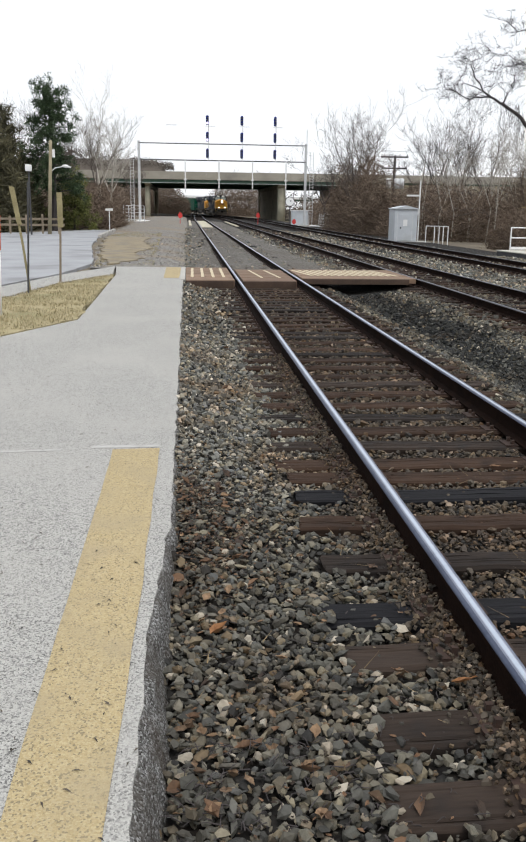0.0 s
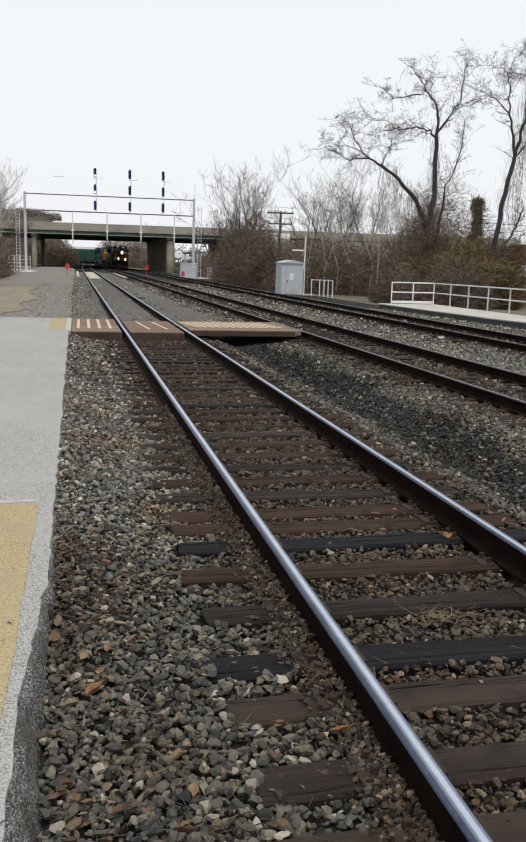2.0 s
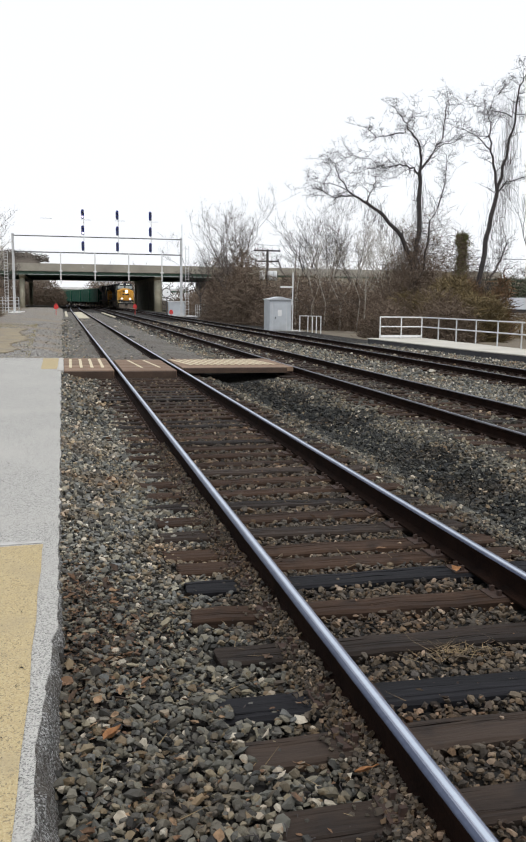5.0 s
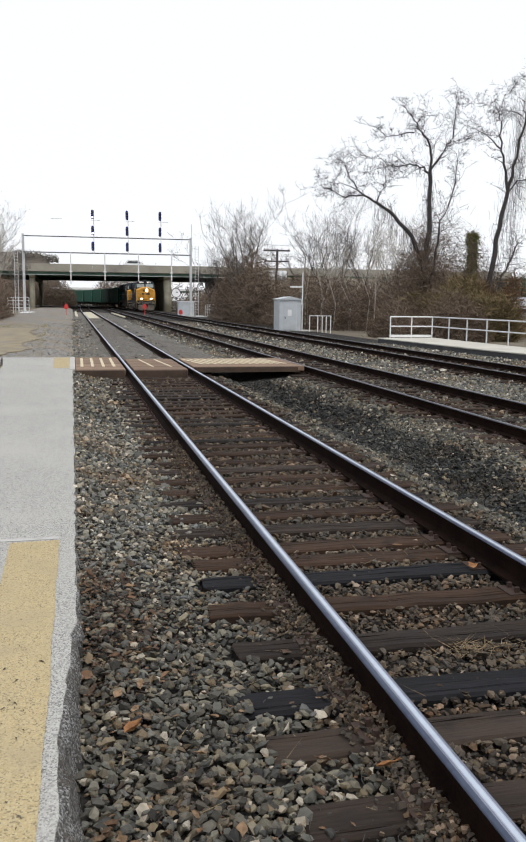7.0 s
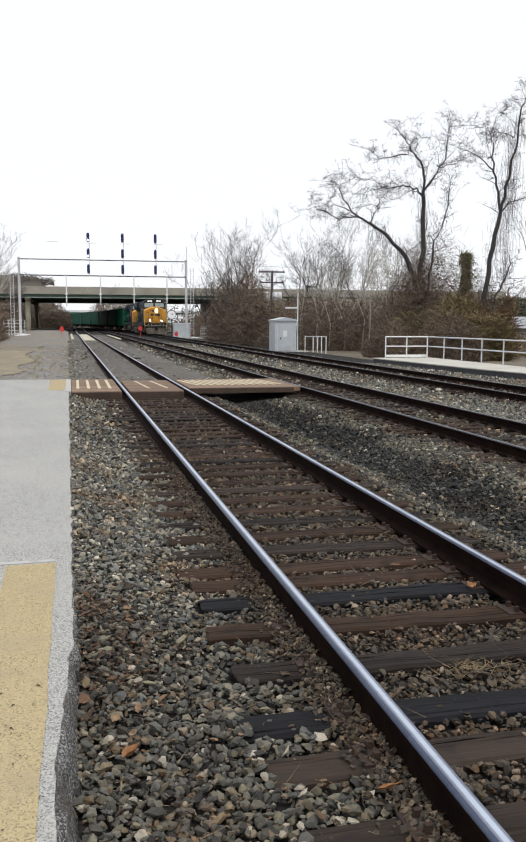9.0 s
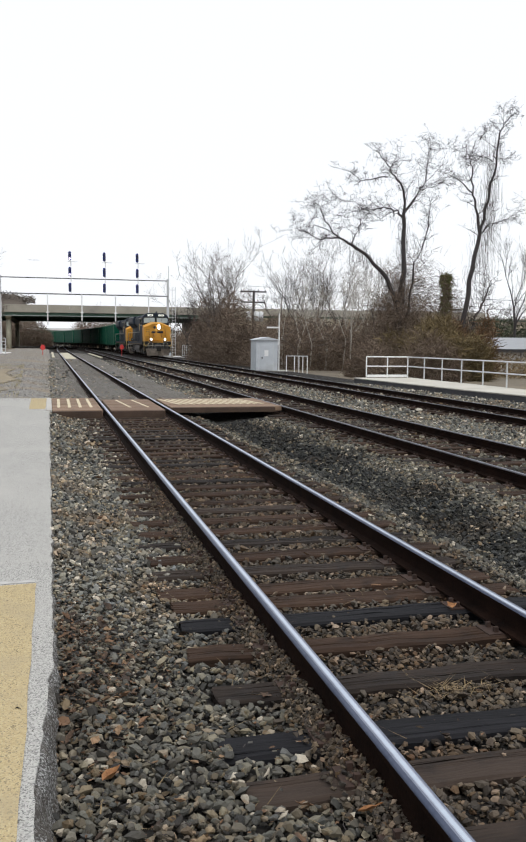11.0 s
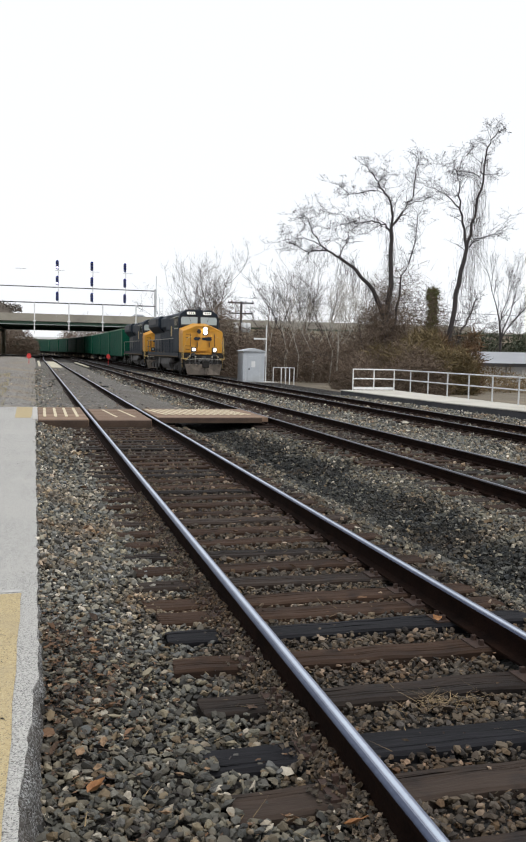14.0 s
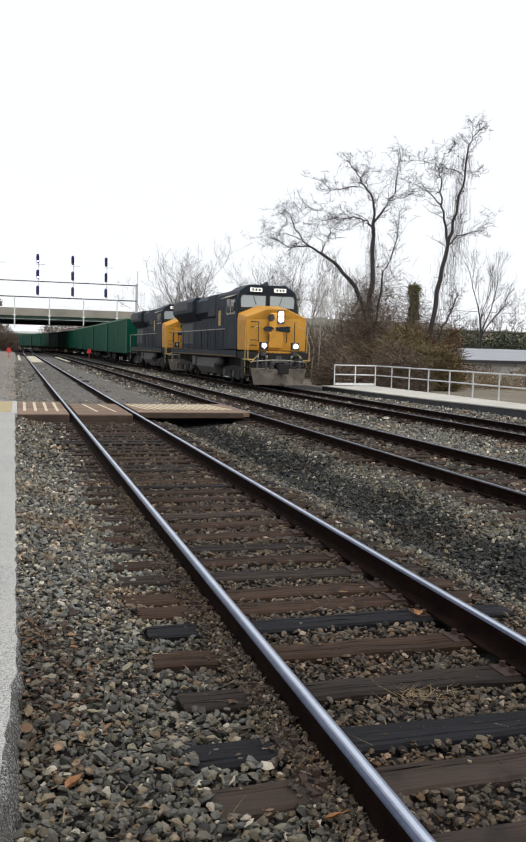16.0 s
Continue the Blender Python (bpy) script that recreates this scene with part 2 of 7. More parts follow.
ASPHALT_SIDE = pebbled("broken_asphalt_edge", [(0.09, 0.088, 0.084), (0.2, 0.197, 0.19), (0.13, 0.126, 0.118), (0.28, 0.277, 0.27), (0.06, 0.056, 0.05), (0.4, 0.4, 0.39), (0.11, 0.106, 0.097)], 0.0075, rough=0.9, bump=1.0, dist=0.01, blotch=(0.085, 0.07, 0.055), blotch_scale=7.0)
YELLOW_LINE = pebbled("worn_yellow_paint", [(0.37, 0.295, 0.16), (0.44, 0.355, 0.2), (0.4, 0.32, 0.175), (0.43, 0.355, 0.215), (0.24, 0.2, 0.125), (0.47, 0.39, 0.23), (0.41, 0.33, 0.185)], 0.0065, rough=0.9, bump=0.7, dist=0.004, blotch=(0.36, 0.3, 0.19), blotch_scale=3.0)
WHITE_LINE = surface("worn_white_paint", (0.344, 0.336, 0.32), (0.508, 0.5, 0.484), 9, 0.9, 0.4, fine=120, stain=(0.328, 0.316, 0.295), stain_scale=9)
ROAD = surface("road_asphalt", (0.264, 0.27, 0.282), (0.36, 0.372, 0.39), 0.7, 0.85, 0.3, fine=40, stain=(0.192, 0.192, 0.198), stain_scale=0.4)
GRASS = surface("dead_grass", (0.253, 0.215, 0.11), (0.418, 0.358, 0.209), 2.5, 0.95, 0.8, fine=70, stain=(0.22, 0.204, 0.099), bump_dist=0.03)
GRASS_TAN = surface("trampled_tan_grass", (0.15, 0.125, 0.085), (0.31, 0.255, 0.165), 1.6, 0.95, 0.8, fine=50, stain=(0.17, 0.16, 0.14), stain_scale=0.9, bump_dist=0.03)
TIE = surface("weathered_tie_wood", (0.0085, 0.0065, 0.0055), (0.045, 0.032, 0.0245), 4, 0.85, 1.0, fine=55, stain=(0.02, 0.0165, 0.015), stain_scale=5.0, random_ob=0.3, bump_dist=0.016, stretch=(0.12, 1, 1), spec=0.2)
TIE_BROWN = surface("rust_brown_tie_wood", (0.012, 0.0077, 0.0057), (0.053, 0.032, 0.0215), 4, 0.88, 1.0, fine=55, stain=(0.025, 0.017, 0.013), stain_scale=5.0, random_ob=0.3, bump_dist=0.016, stretch=(0.12, 1, 1), spec=0.15)
TIE_BLACK = surface("creosoted_black_tie_wood", (0.0045, 0.0046, 0.0055), (0.0165, 0.0165, 0.0195), 4, 0.8, 0.8, fine=55, bump_dist=0.012, stretch=(0.12, 1, 1), spec=0.15)
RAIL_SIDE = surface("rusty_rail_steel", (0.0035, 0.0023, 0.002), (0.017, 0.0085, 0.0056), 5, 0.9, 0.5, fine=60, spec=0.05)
RAIL_TOP = surface("polished_rail_steel", (0.52, 0.58, 0.67), (0.66, 0.72, 0.8), 3, 0.3, 0.03, metal=1.0, fine=30)
# graded steels that paint the sky's sheen across the worn rail head
RAIL_SHOULDER = surface("burnished_blue_sheen_steel", (0.035, 0.045, 0.08), (0.09, 0.108, 0.16), 3, 0.45, 0.05, metal=0.7, fine=30)
RAIL_TOP_MID = surface("worn_rail_steel", (0.17, 0.19, 0.25), (0.29, 0.31, 0.38), 3, 0.42, 0.05, metal=0.9, fine=30)
RAIL_TOP_LIGHT = surface("worn_bright_sheen_steel", (0.38, 0.42, 0.5), (0.52, 0.56, 0.64), 3, 0.35, 0.05, metal=1.0, fine=30)
RAIL_TOP_DULL = surface("dull_rail_steel", (0.008, 0.008, 0.014), (0.035, 0.034, 0.042), 3, 0.45, 0.05, metal=0.0, fine=30, spec=0.3)
SPIKE = surface("rusty_iron", (0.02, 0.011, 0.008), (0.05, 0.026, 0.017), 20, 0.85, 0.4)
TIMBER = surface("weathered_crossing_timber", (0.14, 0.088, 0.056), (0.24, 0.16, 0.104), 3, 0.9, 0.7, fine=40, random_ob=0.35, stain=(0.128, 0.0829, 0.0574), stain_scale=3)
# crossing timber darkened to paint the shade and dirt of its front faces
TIMBER_DARK = surface("shaded_dirty_timber", (0.03, 0.019, 0.013), (0.085, 0.053, 0.035), 3, 0.9, 0.7, fine=40)
TIMBER_PALE = surface("pale_painted_timber_stripe", (0.47, 0.4, 0.26), (0.6, 0.54, 0.39), 4, 0.9, 0.5, fine=40)
CONCRETE = surface("concrete", (0.34, 0.327, 0.306), (0.476, 0.459, 0.425), 1.2, 0.9, 0.3, fine=25, stain=(0.281, 0.264, 0.238))
BRIDGE_CONCRETE = surface("weathered_bridge_concrete", (0.25, 0.232, 0.19), (0.35, 0.325, 0.27), 0.6, 0.9, 0.3, fine=12, stain=(0.212, 0.196, 0.17), stain_scale=0.25)
PIER_CONCRETE = surface("stained_pier_concrete", (0.36, 0.34, 0.26), (0.5, 0.47, 0.36), 0.6, 0.9, 0.3, fine=12, stain=(0.25, 0.23, 0.17), stain_scale=0.4)
GREEN_STEEL = surface("faded_green_girder_paint", (0.048, 0.096, 0.068), (0.088, 0.152, 0.108), 0.8, 0.7, 0.2, fine=15)
PALE_STEEL = surface("pale_flange_paint", (0.42, 0.47, 0.43), (0.58, 0.62, 0.58), 1.5, 0.7, 0.1, fine=15)
GALVANISED = surface("galvanised_steel", (0.5, 0.51, 0.52), (0.66, 0.67, 0.68), 6, 0.5, 0.15, metal=0.35, fine=40)
GANTRY_GREY = surface("weathered_grey_steel", (0.06, 0.06, 0.062), (0.13, 0.13, 0.13), 4, 0.7, 0.1)
WHITE_PAINT = surface("white_paint", (0.68, 0.69, 0.69), (0.82, 0.82, 0.81), 4, 0.6, 0.1, fine=30)
HUT_PAINT = surface("pale_grey_sheet_steel", (0.42, 0.45, 0.48), (0.54, 0.57, 0.6), 1.5, 0.55, 0.1, fine=20, stain=(0.35, 0.36, 0.37))
# the blue stands for colour fringing round the dark heads, not for paint
SIGNAL_DARK = plain("dark_signal_housing", (0.008, 0.024, 0.22), 0.55)
SIGNAL_LIT = plain("lit_signal_lens", (0.95, 0.8, 1.0), 0.3, emit=2.0)
RED = surface("faded_red_paint", (0.5, 0.03, 0.03), (0.7, 0.06, 0.05), 4, 0.6, 0.1)
ORANGE = surface("orange_plastic", (0.72, 0.11, 0.03), (0.82, 0.16, 0.05), 5, 0.5, 0.05)
BLACK = plain("black_rubber", (0.012, 0.012, 0.013), 0.6)
BARK = surface("grey_brown_bark", (0.0638, 0.0525, 0.045), (0.143, 0.12, 0.105), 3, 0.95, 0.8, fine=25, bump_dist=0.03)
BARK_DARK = surface("dark_bark", (0.03, 0.026, 0.027), (0.072, 0.062, 0.06), 3, 0.95, 0.8, fine=25, bump_dist=0.03)
BARK_PALE = surface("pale_bark", (0.3, 0.28, 0.24), (0.5, 0.47, 0.42), 3, 0.9, 0.5, fine=25)
TWIGS = surface("brown_brushwood", (0.0875, 0.0612, 0.0437), (0.193, 0.145, 0.105), 2, 0.95, 0.0, island=0.5)
TWIGS_OLIVE = surface("olive_brushwood", (0.085, 0.063, 0.03), (0.2, 0.15, 0.07), 1.2, 0.95, 0.0, island=0.5)
TWIGS_RED = surface("russet_vine_leaves", (0.085, 0.048, 0.027), (0.17, 0.1, 0.047), 1.2, 0.95, 0.0, island=0.5)
NEEDLES = surface("dark_green_needles", (0.02, 0.04, 0.017), (0.065, 0.1, 0.042), 1.0, 0.9, 0.0, island=0.6)
SHRUB = surface("olive_evergreen_leaves", (0.065, 0.08, 0.02), (0.19, 0.2, 0.055), 1.0, 0.9, 0.0, island=0.6)
NEEDLES_DARK = surface("brown_green_needles", (0.0473, 0.0446, 0.0243), (0.115, 0.105, 0.054), 1.0, 0.9, 0.0, island=0.6)
FAR_WOOD = surface("far_brushwood", (0.065, 0.0533, 0.0442), (0.13, 0.111, 0.091), 0.6, 0.95, 0.0, island=0.5)
FAR_GREEN = surface("far_dark_evergreens", (0.03, 0.04, 0.022), (0.075, 0.085, 0.05), 0.6, 0.95, 0.0, island=0.5)
POLE_WOOD = surface("weathered_pole_wood", (0.2, 0.17, 0.11), (0.36, 0.32, 0.21), 3, 0.9, 0.5, fine=30)
FENCE_WOOD = surface("grey_fence_wood", (0.16, 0.13, 0.09), (0.28, 0.23, 0.17), 3, 0.9, 0.5, fine=30)
POST_WOOD = surface("mossy_post_wood", (0.2, 0.17, 0.09), (0.33, 0.29, 0.16), 5, 0.9, 0.5, fine=40)
DARK_STEEL = surface("dark_steel", (0.03, 0.032, 0.035), (0.07, 0.07, 0.075), 5, 0.6, 0.2)
LOCO_BLUE = surface("dusty_dark_blue_paint", (0.0085, 0.0135, 0.0215), (0.024, 0.034, 0.049), 0.9, 0.6, 0.1, fine=12, stain=(0.0348, 0.0391, 0.0464), stain_scale=0.8, spec=0.18)
LOCO_YELLOW = surface("dusty_golden_yellow_paint", (0.52, 0.236, 0.016), (0.63, 0.312, 0.03), 1.2, 0.5, 0.08, fine=14, stain=(0.42, 0.2, 0.028), stain_scale=1.2)
UNDERFRAME = surface("grimy_underframe", (0.00756, 0.00654, 0.0058), (0.0214, 0.0189, 0.0164), 3, 0.9, 0.4, fine=25)
PLOW = surface("dirty_grey_plow_steel", (0.085, 0.071, 0.058), (0.21, 0.176, 0.142), 2, 0.8, 0.4, fine=25, stain=(0.05, 0.033, 0.022), stain_scale=3)
TANK = surface("grimy_grey_tank", (0.05, 0.047, 0.044), (0.14, 0.132, 0.124), 2, 0.8, 0.3, fine=25)
CAR_GREEN = surface("dusty_green_car_paint", (0.0008, 0.055, 0.03), (0.003, 0.088, 0.05), 0.35, 0.65, 0.1, fine=8, stain=(0.002, 0.042, 0.026), stain_scale=0.7, spec=0.14)
CAR_RIM = surface("pale_green_rim", (0.13, 0.24, 0.15), (0.22, 0.33, 0.22), 1.0, 0.7, 0.1)
LAMP = plain("lit_headlamp", (1.0, 0.97, 1.0), 0.3, emit=30.0)
NUMBER_BOARD = plain("lit_number_board", (0.9, 0.92, 0.85), 0.4, emit=0.5)
STRIPE = surface("dirty_yellow_stripe", (0.12, 0.075, 0.03), (0.24, 0.15, 0.055), 3, 0.8, 0.1)
RUNG = surface("pale_handrail_paint", (0.3, 0.282, 0.228), (0.372, 0.348, 0.288), 6, 0.6, 0.05)
RAIL_YELLOW = surface("yellow_handrail_paint", (0.42, 0.29, 0.09), (0.54, 0.39, 0.14), 6, 0.6, 0.05)
LEAF = surface("fallen_leaves", (0.035, 0.023, 0.016), (0.165, 0.095, 0.053), 20, 0.85, 0.4, island=0.8)
LEAF_TAN = surface("tan_crumpled_leaves", (0.085, 0.053, 0.03), (0.27, 0.175, 0.1), 30, 0.85, 0.5, island=0.6)
STRAW = surface("dry_straw", (0.25, 0.215, 0.12), (0.45, 0.39, 0.24), 3, 0.9, 0.0, island=0.5)
STRAW_OLD = surface("old_straw", (0.1, 0.07, 0.035), (0.26, 0.19, 0.1), 3, 0.9, 0.0, island=0.5)
ROOFING = surface("pale_metal_roofing", (0.239, 0.249, 0.265), (0.292, 0.303, 0.32), 0.4, 0.7, 0.1, fine=6)
SIDING = surface("white_building_siding", (0.56, 0.58, 0.6), (0.68, 0.69, 0.71), 0.5, 0.7, 0.1, fine=6)


def glass(name, colour, rough=0.05):
    """Window glass with a dark space behind it: a dark, glossy pane."""
    m = plain(name, colour, rough)
    m.node_tree.nodes["Principled BSDF"].inputs["Specular IOR Level"].default_value = 1.0
    return m


# the pale tint paints the sky's reflection into the glass colour
WINDSHIELD = glass("sky_tinted_windshield_glass", (0.33, 0.4, 0.42), 0.15)
DARK_GLASS = glass("dark_window_glass", (0.02, 0.025, 0.03))

# ---------------------------------------------------------------- ground
CURVE_FROM, CURVE = 154.0, 0.00059


def bend(y):
    """How far the line swings to the west at y."""
    return -CURVE * max(0.0, y - CURVE_FROM) ** 2 if y < 420 else -CURVE * 266 ** 2 - 2 * CURVE * 266 * (y - 420)


TRACKS = {"near": (2.055, 0.0), "middle": (6.7, -0.03), "far": (12.0, -0.17)}
BED_X = [-0.14, 0.0, 0.5, 3.45, 3.75, 4.05, 4.6, 5.2, 8.2, 8.8, 9.6, 10.5, 13.5, 14.1, 15.2, 17.5, 18.2]
BED_Z = [-0.24, -0.2, -0.195, -0.195, -0.3, -0.36, -0.3, -0.225, -0.225, -0.3, -0.38, -0.365, -0.365, -0.42, -0.46, -0.5, -0.8]


def bed(x, y=0.0):
    return float(np.interp(x, BED_X, BED_Z) + edge_rise(x, y))


def edge_rise(x, y):
    """The ballast is heaped up against the platform past its broken stretch."""
    return 0.165 * np.clip(1 - x / 0.5, 0, 1) * np.clip((np.asarray(y) - 3.6) / 1.4, 0, 1) * (np.asarray(y) < 20.4)


def ground_height(x, y):
    side = float(np.interp(x, [-400, -60, -12, -3, -1.5, -0.6, -0.2, 16, 30, 60, 400], [6, 1, -0.05, -0.08, -0.16, -0.4, -0.66, -0.62, -0.9, -1.6, -2.0]))
    return side


def build_ground():
    xs = [-2500, -900, -400, -200, -100, -60, -40, -25, -15, -12, -8, -5, -3, -1.5, -0.6, -0.3, -0.2, 1, 4, 8, 12, 16, 20, 25, 30, 40, 60, 90, 150, 300, 900, 2500]
    ys = [-900, -200, -60, -20, -8, 0, 8, 16, 24, 32, 40, 50, 60, 75, 90, 110, 130, 160, 200, 260, 330, 450, 700, 1200, 2000, 3500]
    v, f = [], []
    for y in ys:
        for x in xs:
            z = ground_height(x, y) + 0.05 * noise.noise((x * 0.2, y * 0.2, 3)) * (1 if x < -14 or x > 20 else 0)
            v.append((x + bend(y) if y < 600 else x, y, z))
    n = len(xs)
    for j in range(len(ys) - 1):
        for i in range(n - 1):
            f.append((j * n + i, j * n + i + 1, (j + 1) * n + i + 1, (j + 1) * n + i))
    ob = new("ground", big_mesh("ground", v, f, EARTH, True))
    tagged(ob, "brown winter earth beside the railway", "ground", kind="structure")


def build_bed():
    global BED
    ys = list(np.arange(-8, 40, 0.25)) + list(np.arange(40, 150, 4)) + list(np.arange(150, 460, 10))
    xs = sorted(set(BED_X) | {0.12} | set(np.round(np.arange(0, 17.5, 0.25), 2)))
    v, f = [], []
    for y in ys:
        for x in xs:
            z = bed(x, y) + 0.018 * noise.noise((x * 3, y * 3, 0)) + 0.03 * noise.noise((x * 0.7, y * 0.5, 5)) - 0.045
            v.append((x + bend(y), y, z))
    n = len(xs)
    for j in range(len(ys) - 1):
        for i in range(n - 1):
            f.append((j * n + i, j * n + i + 1, (j + 1) * n + i + 1, (j + 1) * n + i))
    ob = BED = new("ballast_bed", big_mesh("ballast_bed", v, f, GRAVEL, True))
    tagged(ob, "ballast bed under three tracks, near-black to paint the shade between stones", "ballast", kind="structure")
    # past the crossing the near track is filled up to its ties with grey gravel
    v, f = [], []
    ys = list(np.arange(25.4, 60, 0.5)) + list(np.arange(60, 126, 3))
    xs = [0.09, 0.6, 1.1, 1.22, 1.36, 1.7, 2.4, 2.74, 2.88, 3.4, 4.0, 4.6, 5.2]
    fill = [-0.2, -0.168, -0.165, -0.166, -0.166, -0.168, -0.168, -0.166, -0.166, -0.17, -0.2, -0.26, -0.3]
    for y in ys:
        for x, z in zip(xs, fill):
            v.append((x + bend(y), y, z + 0.016 * noise.noise((x * 2, y * 1.3, 8))))
    f = [(j * 13 + i, j * 13 + i + 1, (j + 1) * 13 + i + 1, (j + 1) * 13 + i) for j in range(len(ys) - 1) for i in range(12)]
    tagged(new("gravel_fill", big_mesh("gravel_fill", v, f, FILL_GRAVEL, True)), "grey-brown gravel filled between the rails past the crossing", "gravel", kind="structure")
    # gravel shoulder past the end of the platform
    v, f = [], []
    ys = list(np.arange(25.3, 60, 0.5)) + list(np.arange(60, 240, 6))
    xs = [-3.0, -2.2, -1.2, -0.6, -0.1, 0.1]
    for y in ys:
        w = float(np.interp(y, [25, 40, 57, 64, 110], [0.88, 1.3, 1.7, 1.7, 2.0])) + 0.12 * noise.noise((y * 0.6, 1, 1))
        for x in xs:
            v.append((x * (w if x < 0 else 1) + bend(y), y, np.interp(x, xs, [-0.06, -0.02, -0.02, -0.06, -0.15, -0.21]) + 0.02 * noise.noise((x * 2, y * 2, 2))))
    for j in range(len(ys) - 1):
        for i in range(len(xs) - 1):
            f.append((j * 6 + i, j * 6 + i + 1, (j + 1) * 6 + i + 1, (j + 1) * 6 + i))
    tagged(new("gravel_shoulder", big_mesh("gravel_shoulder", v, f, GREY_GRAVEL, True)), "flat grey gravel strip beside the near track", "gravel", kind="structure")


# a rounder stone with 12 corners, and a broken one with 8
PHI = (1 + 5 ** 0.5) / 2
ROUND_V = np.array([(-1, PHI, 0), (1, PHI, 0), (-1, -PHI, 0), (1, -PHI, 0), (0, -1, PHI), (0, 1, PHI), (0, -1, -PHI), (0, 1, -PHI), (PHI, 0, -1), (PHI, 0, 1), (-PHI, 0, -1), (-PHI, 0, 1)]) / 1.7
ROUND_F = np.array([(0, 11, 5), (0, 5, 1), (0, 1, 7), (0, 7, 10), (0, 10, 11), (1, 5, 9), (5, 11, 4), (11, 10, 2), (10, 7, 6), (7, 1, 8), (3, 9, 4), (3, 4, 2), (3, 2, 6), (3, 6, 8), (3, 8, 9), (4, 9, 5), (2, 4, 11), (6, 2, 10), (8, 6, 7), (9, 8, 1)])
BLOCK_V = np.array([(-1, -1, -1), (1, -1, -1), (1, 1, -1), (-1, 1, -1), (-1, -1, 1), (1, -1, 1), (1, 1, 1), (-1, 1, 1)], float)
BLOCK_F = np.array([(0, 2, 1), (0, 3, 2), (4, 5, 6), (4, 6, 7), (0, 1, 5), (0, 5, 4), (1, 2, 6), (1, 6, 5), (2, 3, 7), (2, 7, 6), (3, 0, 4), (3, 4, 7)])


def stone_shapes(n, rng, fine):
    """Angular broken stones of unit size, each tilted its own way."""
    if fine:
        shape = ROUND_V[None] * (1.0 + rng.uniform(-0.16, 0.16, (n, 12, 1)))
        for k in range(4):
            flat = rng.normal(0, 1, (n, 1, 3))
            flat /= np.linalg.norm(flat, axis=2, keepdims=True)
            shape = shape - np.maximum(0, (shape * flat).sum(2, keepdims=True) - rng.uniform(0.35, 0.7, (n, 1, 1))) * flat
    else:
        shape = BLOCK_V[None] + rng.uniform(-0.42, 0.42, (n, 8, 3))
        shape[:, 4:, :2] *= rng.uniform(0.4, 0.95, (n, 1, 1))
        shape[:, :4, :2] *= rng.uniform(0.65, 1.0, (n, 1, 1))
    shape *= np.stack([rng.uniform(0.8, 1.3, n), rng.uniform(0.6, 1.0, n), rng.uniform(0.4, 0.8, n)], -1)[:, None, :]
    a, b, c = rng.uniform(0, 2 * np.pi, n), rng.normal(0, 0.45, n), rng.normal(0, 0.35, n)
    x, y, z = shape[..., 0], shape[..., 1], shape[..., 2]
    ca, sa, cb, sb, cc, sc = (q[:, None] for q in (np.cos(a), np.sin(a), np.cos(b), np.sin(b), np.cos(c), np.sin(c)))
    y, z = y * cb - z * sb, y * sb + z * cb
    x, z = x * cc - z * sc, x * sc + z * cc
    x, y = x * ca - y * sa, x * sa + y * ca
    return np.stack([x, y, z], -1)


def stones(name, label, centres, sizes, seed, material=None, fine=False):
    n = len(centres)
    corners = ROUND_F if fine else BLOCK_F
    v = stone_shapes(n, np.random.default_rng(seed), fine) * sizes[:, None, None] + centres[:, None, :]
    f = (corners[None] + (np.arange(n) * (12 if fine else 8))[:, None, None]).reshape(-1, 3)
    ob = new(name, big_mesh(name, v.reshape(-1, 3), f, material or STONES))
    return tagged(ob, label, "ballast", kind="stuff")


def scatter(n, x0, x1, y0, y1, seed, keep=None, ties=True):
    rng = np.random.default_rng(seed)
    x, y = rng.uniform(x0, x1, n), rng.uniform(y0, y1, n)
    z = np.interp(x, BED_X, BED_Z) + edge_rise(x, y)
    ok = np.ones(n, bool)
    if ties:
        # fewer stones lie on the timbers and under the rails
        for c, _ in TRACKS.values():
            on = (np.abs(x - c) < 1.32) & (off_tie(y) < 0.12)
            ok &= ~(on & (rng.random(n) > np.where((x < 1.15) & (y > 6.0), 0.5, 0.09)))
            z = np.where(np.abs(x - c) < 1.2, z - 0.012, z)
            for g in (-0.755, 0.755):
                ok &= np.abs(x - c - g) > 0.1
    if keep is not None:
        ok &= keep(x, y, rng)
    return x[ok], y[ok], z[ok], rng


# the nearest ties lie unevenly; past them they follow at an even step
TIES = np.array([0.9, 1.4, 1.9, 2.39, 2.81, 3.34, 3.73, 4.32, 4.9, 5.43, 5.82, 6.15] + [6.65 + 0.497 * i for i in range(680)])


def off_tie(y):
    """How far y lies from the middle of the nearest tie."""
    y = np.asarray(y, float)
    k = np.clip(np.searchsorted(TIES, y), 1, len(TIES) - 1)
    return np.minimum(np.abs(y - TIES[k - 1]), np.abs(TIES[k] - y))


